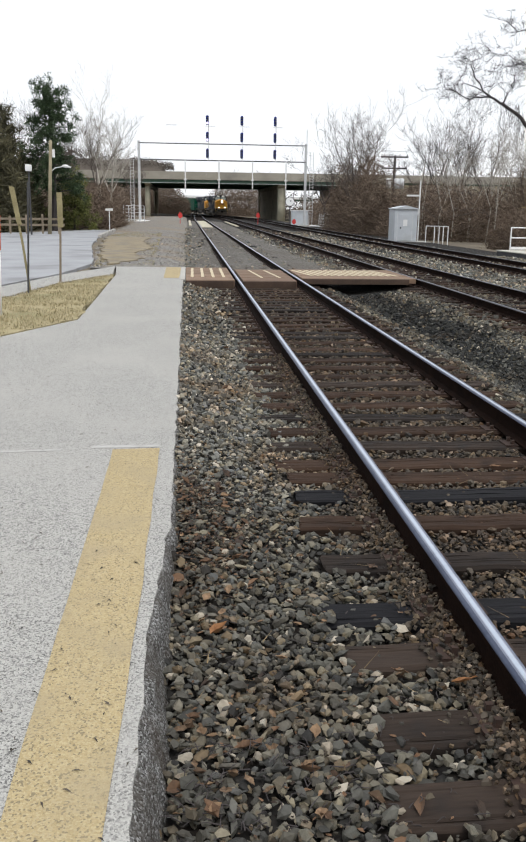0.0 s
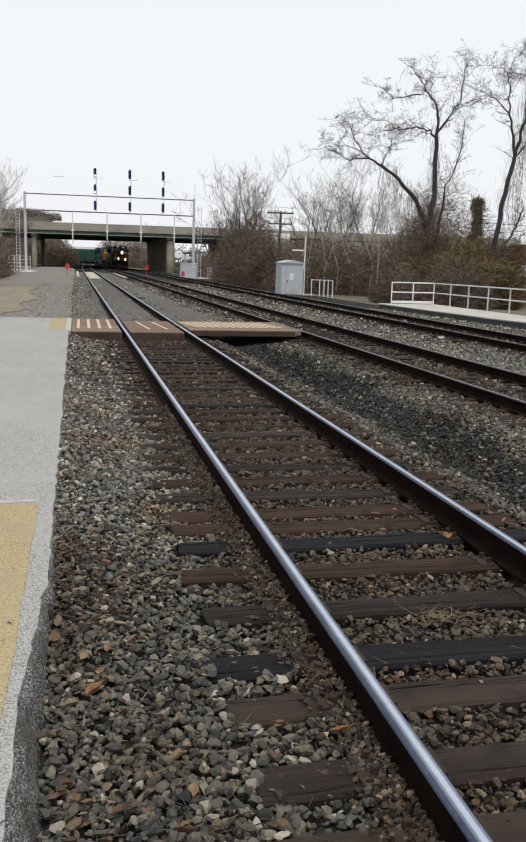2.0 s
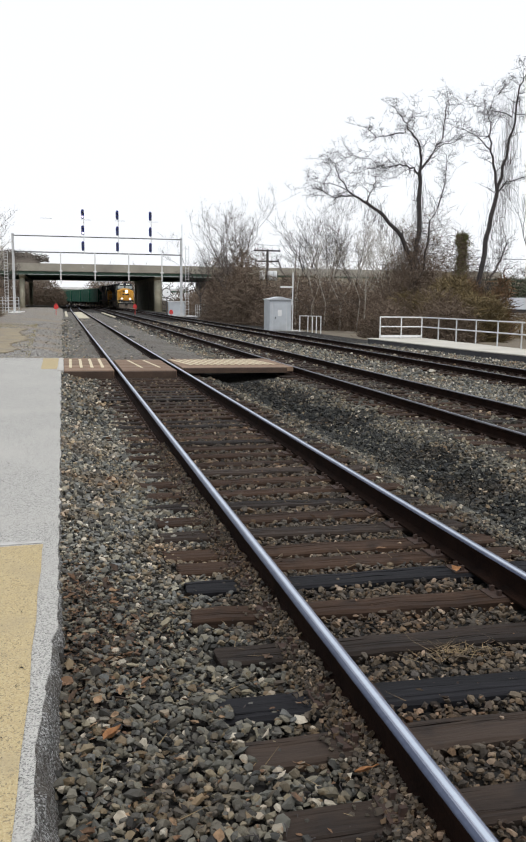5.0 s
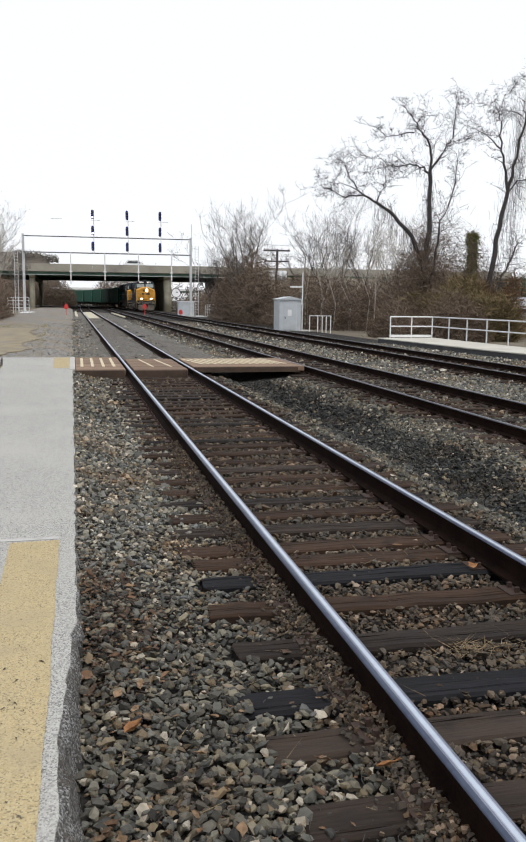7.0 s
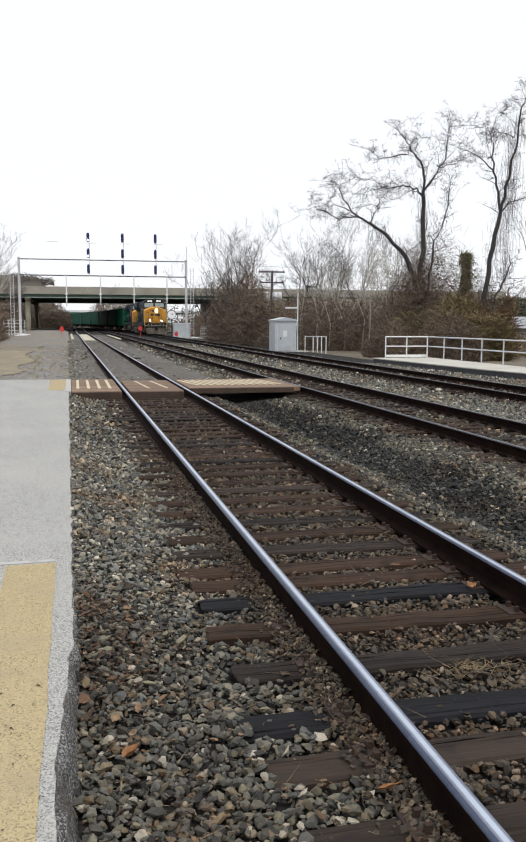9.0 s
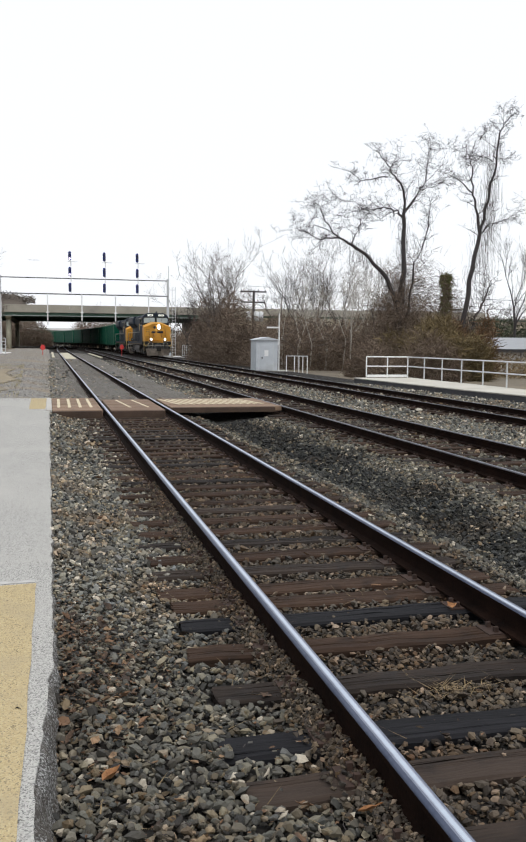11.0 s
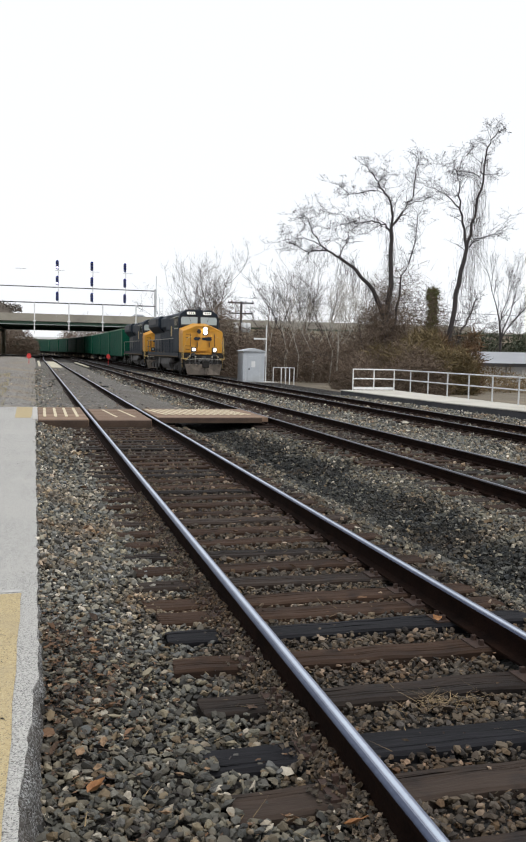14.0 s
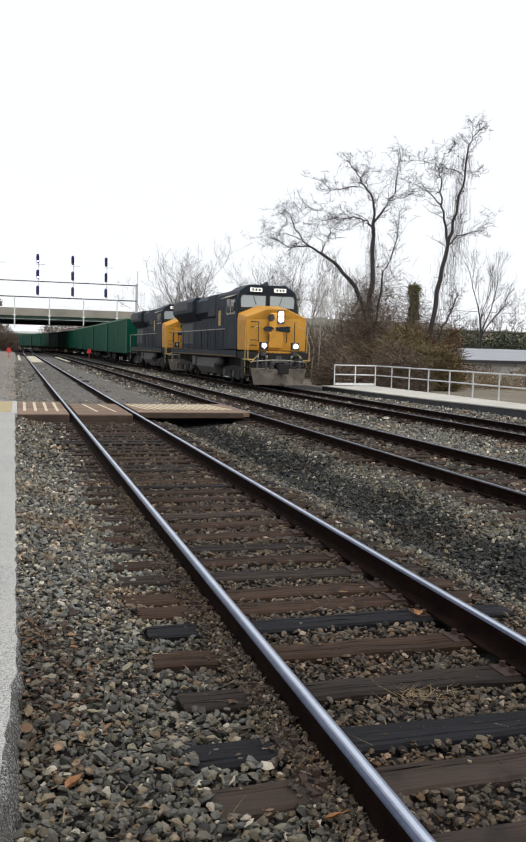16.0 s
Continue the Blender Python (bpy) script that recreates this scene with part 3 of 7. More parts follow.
def build_stones():
    for i, (n, x0, x1, y0, y1, s0, s1) in enumerate([
            (42000, -0.06, 5.2, 1.6, 6.8, 0.009, 0.029), (38000, -0.05, 6.2, 6.8, 13.0, 0.011, 0.029),
            (24000, -0.05, 14.6, 13.0, 22.0, 0.017, 0.038), (9500, 6.0, 14.2, 7.0, 13.0, 0.024, 0.046),
            (17500, -0.1, 16.6, 22.0, 42.0, 0.028, 0.05), (7000, -0.5, 14.3, 42.0, 80.0, 0.04, 0.075),
            (9000, 5.2, 14.5, 1.6, 7.0, 0.026, 0.046), (15000, -0.04, 14.5, -7.5, 1.6, 0.026, 0.046)]):
        x, y, z, rng = scatter(n, x0, x1, y0, y1, 40 + i, keep=lambda x, y, r: ~((y > 20.6) & (y < 25.3) & (x < 5.9)))
        size = (s0 + (s1 - s0) * rng.random(len(x)) ** 1.4) * np.where(rng.random(len(x)) > 0.95, 1.3, 1.0)
        size = size * np.where((y < 4.5 + 0.2 * np.sin(x * 9)) & (x < 1.25), 1.14, 1.0)
        z = z + size * rng.uniform(-1.2, 0.75, len(x)) - np.where((np.abs(x - 2.055) < 1.3), 0.004, 0.0)
        edge = x + rng.normal(0, 0.1, len(x)) + 0.12 * np.sin(y * 1.7) + 0.07 * np.sin(y * 4.1)
        brown = ((edge >= 1.1) & (edge <= 3.35)) & ((y < 25) | (rng.random(len(x)) > 0.7))
        sooty = (edge > 3.75) & (edge < 4.85) & (y < 25) & (rng.random(len(x)) > 0.12)
        clean = ((edge >= 7.9) | ((edge < 1.0) & (y > 5.2) & (rng.random(len(x)) > 0.25)) | (y > 25)) & ~brown
        for k, (m, label, ok) in enumerate(((STONES, "loose angular grey and brown ballast stones", ~(brown | sooty | clean)),
                                            (STONES_BROWN, "rust-stained ballast stones between the near rails", brown),
                                            (STONES_SOOTY, "dark fouled ballast stones in the dip between the tracks", sooty),
                                            (STONES_CLEAN, "clean light grey ballast stones", clean))):
            if ok.sum() > 20:
                stones("ballast_stones", label, np.stack([x, y, z], -1)[ok], size[ok], 70 + i * 4 + k, m, i == 0)
    # stones strewn over the gravel shoulder past the platform
    rng = np.random.default_rng(91)
    x, y = -3.0 * rng.random(900) ** 2.2 + 0.05, rng.uniform(25.5, 62, 900)
    z = np.interp(x, [-3.0, -1.2, -0.6, -0.1, 0.1], [-0.03, -0.02, -0.06, -0.15, -0.21])
    stones("gravel_stones", "grey stones strewn over the gravel shoulder", np.stack([x, y, z + 0.012], -1), rng.uniform(0.01, 0.024, 900), 92, STONES_CLEAN)
    # dusty fines heaped against the outside of the near rails
    n = 9000
    x, y = np.where(rng.random(n) < 0.75, 1.3 - 0.035 - np.abs(rng.normal(0, 0.075, n)), 2.81 + 0.04 + np.abs(rng.normal(0, 0.07, n))), 1.9 + 9 * rng.random(n) ** 1.4
    z = np.interp(x, BED_X, BED_Z) + rng.uniform(0.0, 0.035, n) + 0.03 * np.clip(1 - np.abs(x - 1.26) / 0.06, 0, 1)
    stones("ballast_fines", "small dusty brown stones heaped against the rails", np.stack([x, y, z], -1), rng.uniform(0.005, 0.014, n), 95, STONES_BROWN)
    # the larger stones nearest to the platform, one by one
    rng = np.random.default_rng(93)
    shapes = []
    for v in stone_shapes(14, rng, True):
        shapes.append(big_mesh("stone", v, ROUND_F, STONE_SINGLE))
    spots = []
    while len(spots) < 290:
        x, y = rng.uniform(0.05, 1.0), rng.uniform(1.9, 4.3)
        r = rng.uniform(0.016, 0.03)
        on_tie = x > 0.74 and off_tie(y) < 0.15
        if on_tie or any((x - a) ** 2 + (y - b) ** 2 < (0.75 * (r + q)) ** 2 for a, b, q in spots):
            continue
        spots.append((x, y, r))
        ob = new("stone", shapes[len(spots) % 14])
        ob.parent = BED
        ob.matrix_basis = pose(x, y, bed(x, y) + r * rng.uniform(0.0, 0.9), rng.uniform(-14, 14), rng.uniform(-14, 14), rng.uniform(0, 360)) @ Matrix.Diagonal((r, r, r, 1))


# ---------------------------------------------------------------- tracks
RAIL_OUTLINE = [(-0.07, -0.17), (0.07, -0.17), (0.07, -0.155), (0.012, -0.135), (0.009, -0.05), (0.036, -0.036), (0.037, -0.012)]
RAIL_SIDES = RAIL_OUTLINE + [(-x, z) for x, z in reversed(RAIL_OUTLINE[2:])]


def merge(y):
    """How far the near track has swung over towards the middle one at its turnout."""
    u = min(1.0, max(0.0, (y - 140.0) / 150.0))
    return 4.645 * u * u * (3 - 2 * u)


def sweep(outline, x0, z0, ys, closed=True, aside=None):
    n = len(outline)
    v = [(x0 + px + bend(y) + (aside(y) if aside else 0.0), y, z0 + pz) for y in ys for px, pz in outline]
    f = []
    for j in range(len(ys) - 1):
        for i in range(n if closed else n - 1):
            k = (i + 1) % n
            f.append((j * n + i, j * n + k, (j + 1) * n + k, (j + 1) * n + i))
    return v, f


def add_rails(track, c, top, head, aside=None):
    ys = [-10, 0, 10, 20, 40, 70, 110, 120, 130, 140, 150] + list(range(160, 240 if aside else 470, 10))
    for side in (-0.755, 0.755):
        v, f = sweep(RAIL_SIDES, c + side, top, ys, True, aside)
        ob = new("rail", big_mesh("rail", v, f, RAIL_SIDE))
        ob.parent = track
        inner = -1 if side > 0 else 1
        cap = [(-0.037, -0.014), (-0.0345, -0.006), (-0.029, -0.0015), (-0.02, 0.0), (0.02, 0.0), (0.029, -0.0015), (0.0345, -0.006), (0.037, -0.014)]
        v, f = sweep(cap, c + side, top, ys, False, aside)
        hd = new("rail_head", big_mesh("rail_head", v, f, RAIL_SHOULDER if head is RAIL_TOP else RAIL_TOP_DULL, True))
        hd.parent = ob
        # flat strips, brighter towards the middle, paint a soft sheen on the head
        mid, wide = inner * 0.005, 0.013 if head is RAIL_TOP else 0.008
        edge = [(mid - wide - 0.009, 0.0004), (mid + wide + 0.009, 0.0004)]
        v, f = sweep(edge, c + side, top, ys, False, aside)
        sh = new("band_edge", big_mesh("band_edge", v, f, RAIL_TOP_MID if head is RAIL_TOP else RAIL_TOP_DULL, True))
        sh.parent = ob
        if head is RAIL_TOP:
            v, f = sweep([(mid - wide, 0.0006), (mid + wide, 0.0006)], c + side, top, ys, False, aside)
            lt = new("band_edge", big_mesh("band_edge", v, f, RAIL_TOP_LIGHT, True))
            lt.parent = ob
            wide = 0.0085
        band = [(mid - wide, 0.0009), (mid + wide, 0.0009)]
        v, f = sweep(band, c + side, top, ys, False, aside)
        bd = new("running_band", big_mesh("running_band", v, f, head, True))
        bd.parent = ob
        tagged(bd, "bright worn running band with painted sheen" if head is RAIL_TOP else "worn running band")


def tie_mesh(seed, wood):
    rng = random.Random(seed)
    s = Shape()
    n = 7
    rows = []
    for i in range(n):
        x = -1.3 + 2.6 * i / (n - 1)
        dz, dy = rng.uniform(-0.008, 0.006), rng.uniform(-0.006, 0.006)
        rows.append([(x, -0.113 + dy, -0.1), (x, -0.117 + dy, dz - 0.012), (x, -0.1 + dy, dz), (x, rng.uniform(-0.03, 0.03), dz - rng.uniform(0, 0.008)), (x, 0.1 + dy, dz), (x, 0.117 + dy, dz - 0.012), (x, 0.113 + dy, -0.1)])
    v = [p for r in rows for p in r]
    f = [(i * 7 + k, i * 7 + k + 1, (i + 1) * 7 + k + 1, (i + 1) * 7 + k) for i in range(n - 1) for k in range(6)]
    f += [tuple(range(7)), tuple(reversed(range((n - 1) * 7, n * 7)))]
    return s.add(v, f).mesh("tie", wood)


def split_tie_mesh(seed, wood):
    """A worn tie with long splits in its top and ragged ends."""
    rng = random.Random(seed)
    n, splits = 15, sorted(rng.uniform(-0.085, 0.085) for i in range(4))
    across = [-0.117, -0.1] + [y + d for y in splits for d in (-0.004, 0.0, 0.004)] + [0.1, 0.117]
    depth = [rng.uniform(0.004, 0.014) for i in splits]
    rows = []
    for i in range(n):
        x = -1.3 + 2.6 * i / (n - 1)
        dz, dy = rng.uniform(-0.006, 0.004), rng.uniform(-0.006, 0.006)
        row = [(x, -0.114 + dy, -0.1)]
        for k, y in enumerate(across):
            z = dz + rng.uniform(-0.003, 0.003)
            if k in (0, len(across) - 1):
                z -= 0.014
            elif (k - 2) % 3 == 1 and 2 <= k < len(across) - 2:
                z -= depth[(k - 2) // 3] * rng.uniform(0.0, 1.3)
            wander = 0.006 * math.sin(i * 0.9 + k // 3)
            end = rng.uniform(-0.02, 0.01) if i in (0, n - 1) else 0.0
            row.append((x + end, y + dy + wander, z))
        row.append((x, 0.114 + dy, -0.1))
        rows.append(row)
    m = len(rows[0])
    v = [p for r in rows for p in r]
    f = [(i * m + k, i * m + k + 1, (i + 1) * m + k + 1, (i + 1) * m + k) for i in range(n - 1) for k in range(m - 1)]
    f += [tuple(range(m)), tuple(reversed(range((n - 1) * m, n * m)))]
    return Shape().add(v, f).mesh("tie", wood)


def plate_mesh():
    s = Shape().box(-0.17, 0.17, -0.09, 0.09, -0.006, 0.012)
    for x in (-0.105, 0.105):
        for y in (-0.05, 0.05):
            s.box(x - 0.014, x + 0.014, y - 0.012, y + 0.012, 0.01, 0.045)
    return s.mesh("tie_plate", SPIKE)


def build_tracks():
    woods = (TIE, TIE_BROWN, TIE_BLACK)
    shapes = [[tie_mesh(3 * i + k, w) for i in range(4)] for k, w in enumerate(woods)]
    worn = [[split_tie_mesh(20 + 3 * i + k, w) for i in range(4)] for k, w in enumerate(woods)]
    plate = plate_mesh()
    rng = random.Random(5)
    for key, (c, top) in TRACKS.items():
        label = {"near": "straight near track with bright rails on old dark timber ties", "middle": "middle track with dull rails on timber ties", "far": "far track that the freight train runs on"}[key]
        track = thing("railway_track", pose(0, 0, 0), label, "railway track", "parallel tracks", "structure")
        add_rails(track, c, top, RAIL_TOP if key == "near" else RAIL_TOP_MID, merge if key == "near" else None)
        count = {"near": 190, "middle": 150, "far": 110}[key]
        first = {"near": 0, "middle": 9, "far": 23}[key]
        z = top - 0.185
        for i in range(first, first + count):
            y = TIES[i]
            tone = rng.choice((0, 1, 1)) if key == "near" else rng.choice((0, 1, 1))
            if key == "near" and 3 <= i < 12:
                tone = (0, 0, 0, 2, 0, 1, 2, 1, 1)[i - 3]
            ob = new("tie", rng.choice((worn if key == "near" and i < 26 else shapes)[tone]))
            ob.parent = track
            jog = 0.008 if i < 12 else 0.025
            ob.matrix_basis = pose(c + rng.uniform(-0.04, 0.04) - 0.015, y + rng.uniform(-jog, jog), z + rng.uniform(-0.004, 0.012), rng.uniform(-1.2, 1.2), rng.uniform(-0.3, 0.3), rng.uniform(-1.2, 1.2) + rng.choice((0, 180)))
        for y in np.arange(-7.6, TIES[first] - 0.4, 0.5):
            ob = new("tie", rng.choice(shapes[rng.choice((0, 1, 1))]))
            ob.parent = track
            ob.matrix_basis = pose(c + rng.uniform(-0.04, 0.04), y + rng.uniform(-0.02, 0.02), z, 0, 0, rng.uniform(-1.2, 1.2))
        plates = Shape()
        pv = [tuple(v.co) for v in plate.vertices]
        pf = [tuple(p.vertices) for p in plate.polygons]
        for i in range(first, first + min(count, 80)):
            y = TIES[i]
            for g in (-0.755, 0.755):
                plates.add([(a + c + g, b + y, d + z + 0.002) for a, b, d in pv], pf)
        me = bpy.data.meshes.new("tie_plates")
        me.from_pydata(plates.v, [], plates.f)
        me.materials.append(SPIKE)
        ob = tagged(new("tie_plates", me), kind="stuff")
        ob.parent = track
        far = Shape()
        for i in range(first + count, 420 if key == "near" else 680):
            y = TIES[i]
            b = bend(y) + (merge(y) if key == "near" else 0.0)
            far.box(c - 1.3 + b, c + 1.3 + b, y - 0.115, y + 0.115, z - 0.08, z)
        me = bpy.data.meshes.new("far_ties")
        me.from_pydata(far.v, [], far.f)
        me.materials.append(TIE)
        ob = tagged(new("far_ties", me), kind="stuff")
        ob.parent = track


# ---------------------------------------------------------------- platform, crossing, road, lawn
def ragged(points, step, amount, seed):
    """An outline with its edges broken up a little."""
    out = []
    for i, (a, b) in enumerate(zip(points, points[1:] + points[:1])):
        a, b = Vector(a), Vector(b)
        n = max(1, int((b - a).length / step))
        for k in range(n):
            p = a.lerp(b, k / n)
            j = noise.noise((p.x * 2.1 + seed, p.y * 2.1, seed)) * amount + noise.noise((p.x * 9, p.y * 9, seed)) * amount * 0.5
            d = (b - a).normalized()
            out.append((p.x - d.y * j, p.y + d.x * j))
    return out


def sheet(outline, z, thick):
    """A flat slab with the given outline, filled as one face."""
    return Shape().prism([(x, y) for x, y in outline], "z", z - thick, z)


def platform_edge(y):
    """The ragged track side of the platform, worn back where it is broken."""
    return -0.03 - float(np.interp(y, [1.6, 2.4, 3.2, 4.5], [0.055, 0.075, 0.075, 0.0])) + 0.022 * noise.noise((0, y * 1.3, 4)) + 0.016 * noise.noise((0, y * 6, 9)) + 0.008 * noise.noise((0, y * 19, 2))


def build_platform():
    edge = [(platform_edge(-6), -6)] + [(platform_edge(y), y) for y in np.arange(-5.94, 25.1, 0.06)]
    out = [(-14, -6)] + edge + [(-0.08, 25.15), (-1.95, 25.2), (-1.72, 22.2), (-1.62, 16), (-1.58, 13.2), (-2.35, 11.45), (-14, 3.5)]
    s = sheet(out, 0.0, 0.3)
    ob = solo("platform", s, ASPHALT, "light grey weathered asphalt station platform", "platform", kind="structure")
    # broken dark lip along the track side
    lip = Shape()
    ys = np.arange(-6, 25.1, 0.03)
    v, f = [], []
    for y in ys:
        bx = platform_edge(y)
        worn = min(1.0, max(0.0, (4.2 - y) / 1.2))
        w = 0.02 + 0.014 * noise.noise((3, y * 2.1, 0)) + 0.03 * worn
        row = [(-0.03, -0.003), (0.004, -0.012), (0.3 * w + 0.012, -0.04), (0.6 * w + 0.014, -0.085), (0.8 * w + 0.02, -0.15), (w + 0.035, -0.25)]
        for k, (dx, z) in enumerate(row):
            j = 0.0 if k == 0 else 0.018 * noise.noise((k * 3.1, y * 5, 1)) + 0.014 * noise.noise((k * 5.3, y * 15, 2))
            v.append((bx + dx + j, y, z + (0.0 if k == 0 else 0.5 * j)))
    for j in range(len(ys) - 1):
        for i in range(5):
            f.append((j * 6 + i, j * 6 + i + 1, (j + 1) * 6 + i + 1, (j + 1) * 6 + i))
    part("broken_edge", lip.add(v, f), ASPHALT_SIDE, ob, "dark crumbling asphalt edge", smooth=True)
    line = sheet(ragged([(-0.47, -6), (-0.2, -6), (-0.178, 1.9), (-0.152, 3.3), (-0.135, 5.97), (-0.46, 5.95)], 0.2, 0.008, 3), 0.004, 0.003)
    part("edge_line", line, YELLOW_LINE, ob, "worn yellow safety line")
    part("edge_line", sheet(ragged([(-0.5, 21.2), (-0.12, 21.2), (-0.1, 25.0), (-0.52, 25.0)], 0.2, 0.02, 5), 0.004, 0.003), YELLOW_LINE, ob, "faded yellow paint at the crossing")
    part("cross_line", sheet(ragged([(-1.5, 5.87), (-0.82, 5.93), (-0.82, 5.98), (-1.5, 5.92)], 0.1, 0.012, 6), 0.004, 0.003), WHITE_LINE, ob, "faded white line across the platform")
    part("cross_line", sheet(ragged([(-0.62, 5.98), (-0.14, 6.0), (-0.14, 6.06), (-0.62, 6.05)], 0.1, 0.015, 7), 0.0045, 0.003), WHITE_LINE, ob)
    # scraps on the surface
    rng = random.Random(4)
    s = Shape()
    for i in range(1100):
        x, y = rng.uniform(-2.2, -0.1), 1.8 + 13 * rng.random() ** 1.6
        if y > 13 and x < -1.4:
            continue
        a, r = rng.uniform(0, 6.3), rng.uniform(0.003, 0.014)
        dx, dy = math.cos(a), math.sin(a)
        s.add([(x + dx * r * 1.7, y + dy * r * 1.7, 0.006), (x - dy * r * 0.35, y + dx * r * 0.35, 0.01), (x - dx * r, y - dy * r, 0.006), (x + dy * r * 0.3, y - dx * r * 0.3, 0.011)], [(0, 1, 2, 3)])
    solo("leaf_scraps", s, surface("dark_leaf_scraps", (0.025, 0.022, 0.02), (0.1, 0.08, 0.06), 9, 0.9, 0.0, island=0.6), "small dark leaf scraps scattered on the platform", "leaf litter", kind="stuff")


def timber_panel(parent, x0, x1, y0, y1, count, z=0.0, thick=0.17, stripes=()):
    """Planks that lie along the crossing's length, each with its own edges."""
    w = (y1 - y0) / count
    for i in range(count):
        a = y0 + i * w
        part("plank", Shape().box(x0, x1, a + 0.008, a + w - 0.008, z - thick, z - 0.004 * (i % 2)), TIMBER, parent, bevel=0.012)
    for a, b, lean in stripes:
        s = Shape().prism([(a, y0 + 0.9), (b, y0 + 0.9), (b + lean, y1 - 0.35), (a + lean, y1 - 0.35)], "z", z - 0.003, z + 0.004)
        part("painted_stripe", s, TIMBER_PALE, parent, "pale worn painted stripe")


def build_crossing():
    c = thing("pedestrian_crossing", pose(0, 0, 0), "brown timber plank crossing with pale painted stripes over the rails", "level crossing", kind="structure")
    part("kerb", Shape().box(-0.1, 0.03, 20.7, 25.05, -0.3, 0.012), CONCRETE, c, "pale concrete kerb block", bevel=0.015)
    timber_panel(c, 0.04, 1.2, 20.65, 25.0, 9, 0.005, 0.2, [(0.16 + 0.26 * i, 0.23 + 0.26 * i, 0.02) for i in range(4)])
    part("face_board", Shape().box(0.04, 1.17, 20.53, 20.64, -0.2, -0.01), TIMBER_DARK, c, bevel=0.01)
    timber_panel(c, 1.4, 2.69, 20.65, 24.5, 8, -0.005, 0.19, [(1.9, 1.96, -0.16), (2.35, 2.41, -0.18)])
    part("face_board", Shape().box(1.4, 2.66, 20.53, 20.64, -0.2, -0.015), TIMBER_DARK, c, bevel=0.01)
    timber_panel(c, 2.93, 5.8, 21.4, 24.6, 7, 0.0, 0.12, [(3.24 + 0.185 * i, 3.335 + 0.185 * i, -0.3) for i in range(13)])
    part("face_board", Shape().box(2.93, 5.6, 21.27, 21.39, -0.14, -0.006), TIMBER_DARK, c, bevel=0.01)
    for x in (3.3, 5.5):
        part("bearer", Shape().box(x - 0.1, x + 0.1, 21.6, 24.4, -0.4, -0.125), TIE, c, "dark supporting bearer")


def blades(name, label, spots, h0, h1, material, seed, category="grass", lean=0.5, width=0.006):
    rng = np.random.default_rng(seed)
    p = np.asarray(spots)
    n = len(p)
    a, h = rng.uniform(0, 2 * np.pi, n), rng.uniform(h0, h1, n)
    d = np.stack([np.cos(a), np.sin(a), np.zeros(n)], -1)
    s = np.stack([-np.sin(a), np.cos(a), np.zeros(n)], -1)
    tip = p + d * (h * rng.uniform(0.2, 1.5, n) * lean)[:, None] + np.array([0, 0, 1]) * h[:, None]
    w = width * rng.uniform(0.6, 1.4, n)[:, None]
    v = np.stack([p - s * w, p + s * w, tip], 1).reshape(-1, 3)
    f = np.arange(3 * n).reshape(-1, 3)
    return tagged(new(name, big_mesh(name, v, f, material)), label, category, kind="stuff")


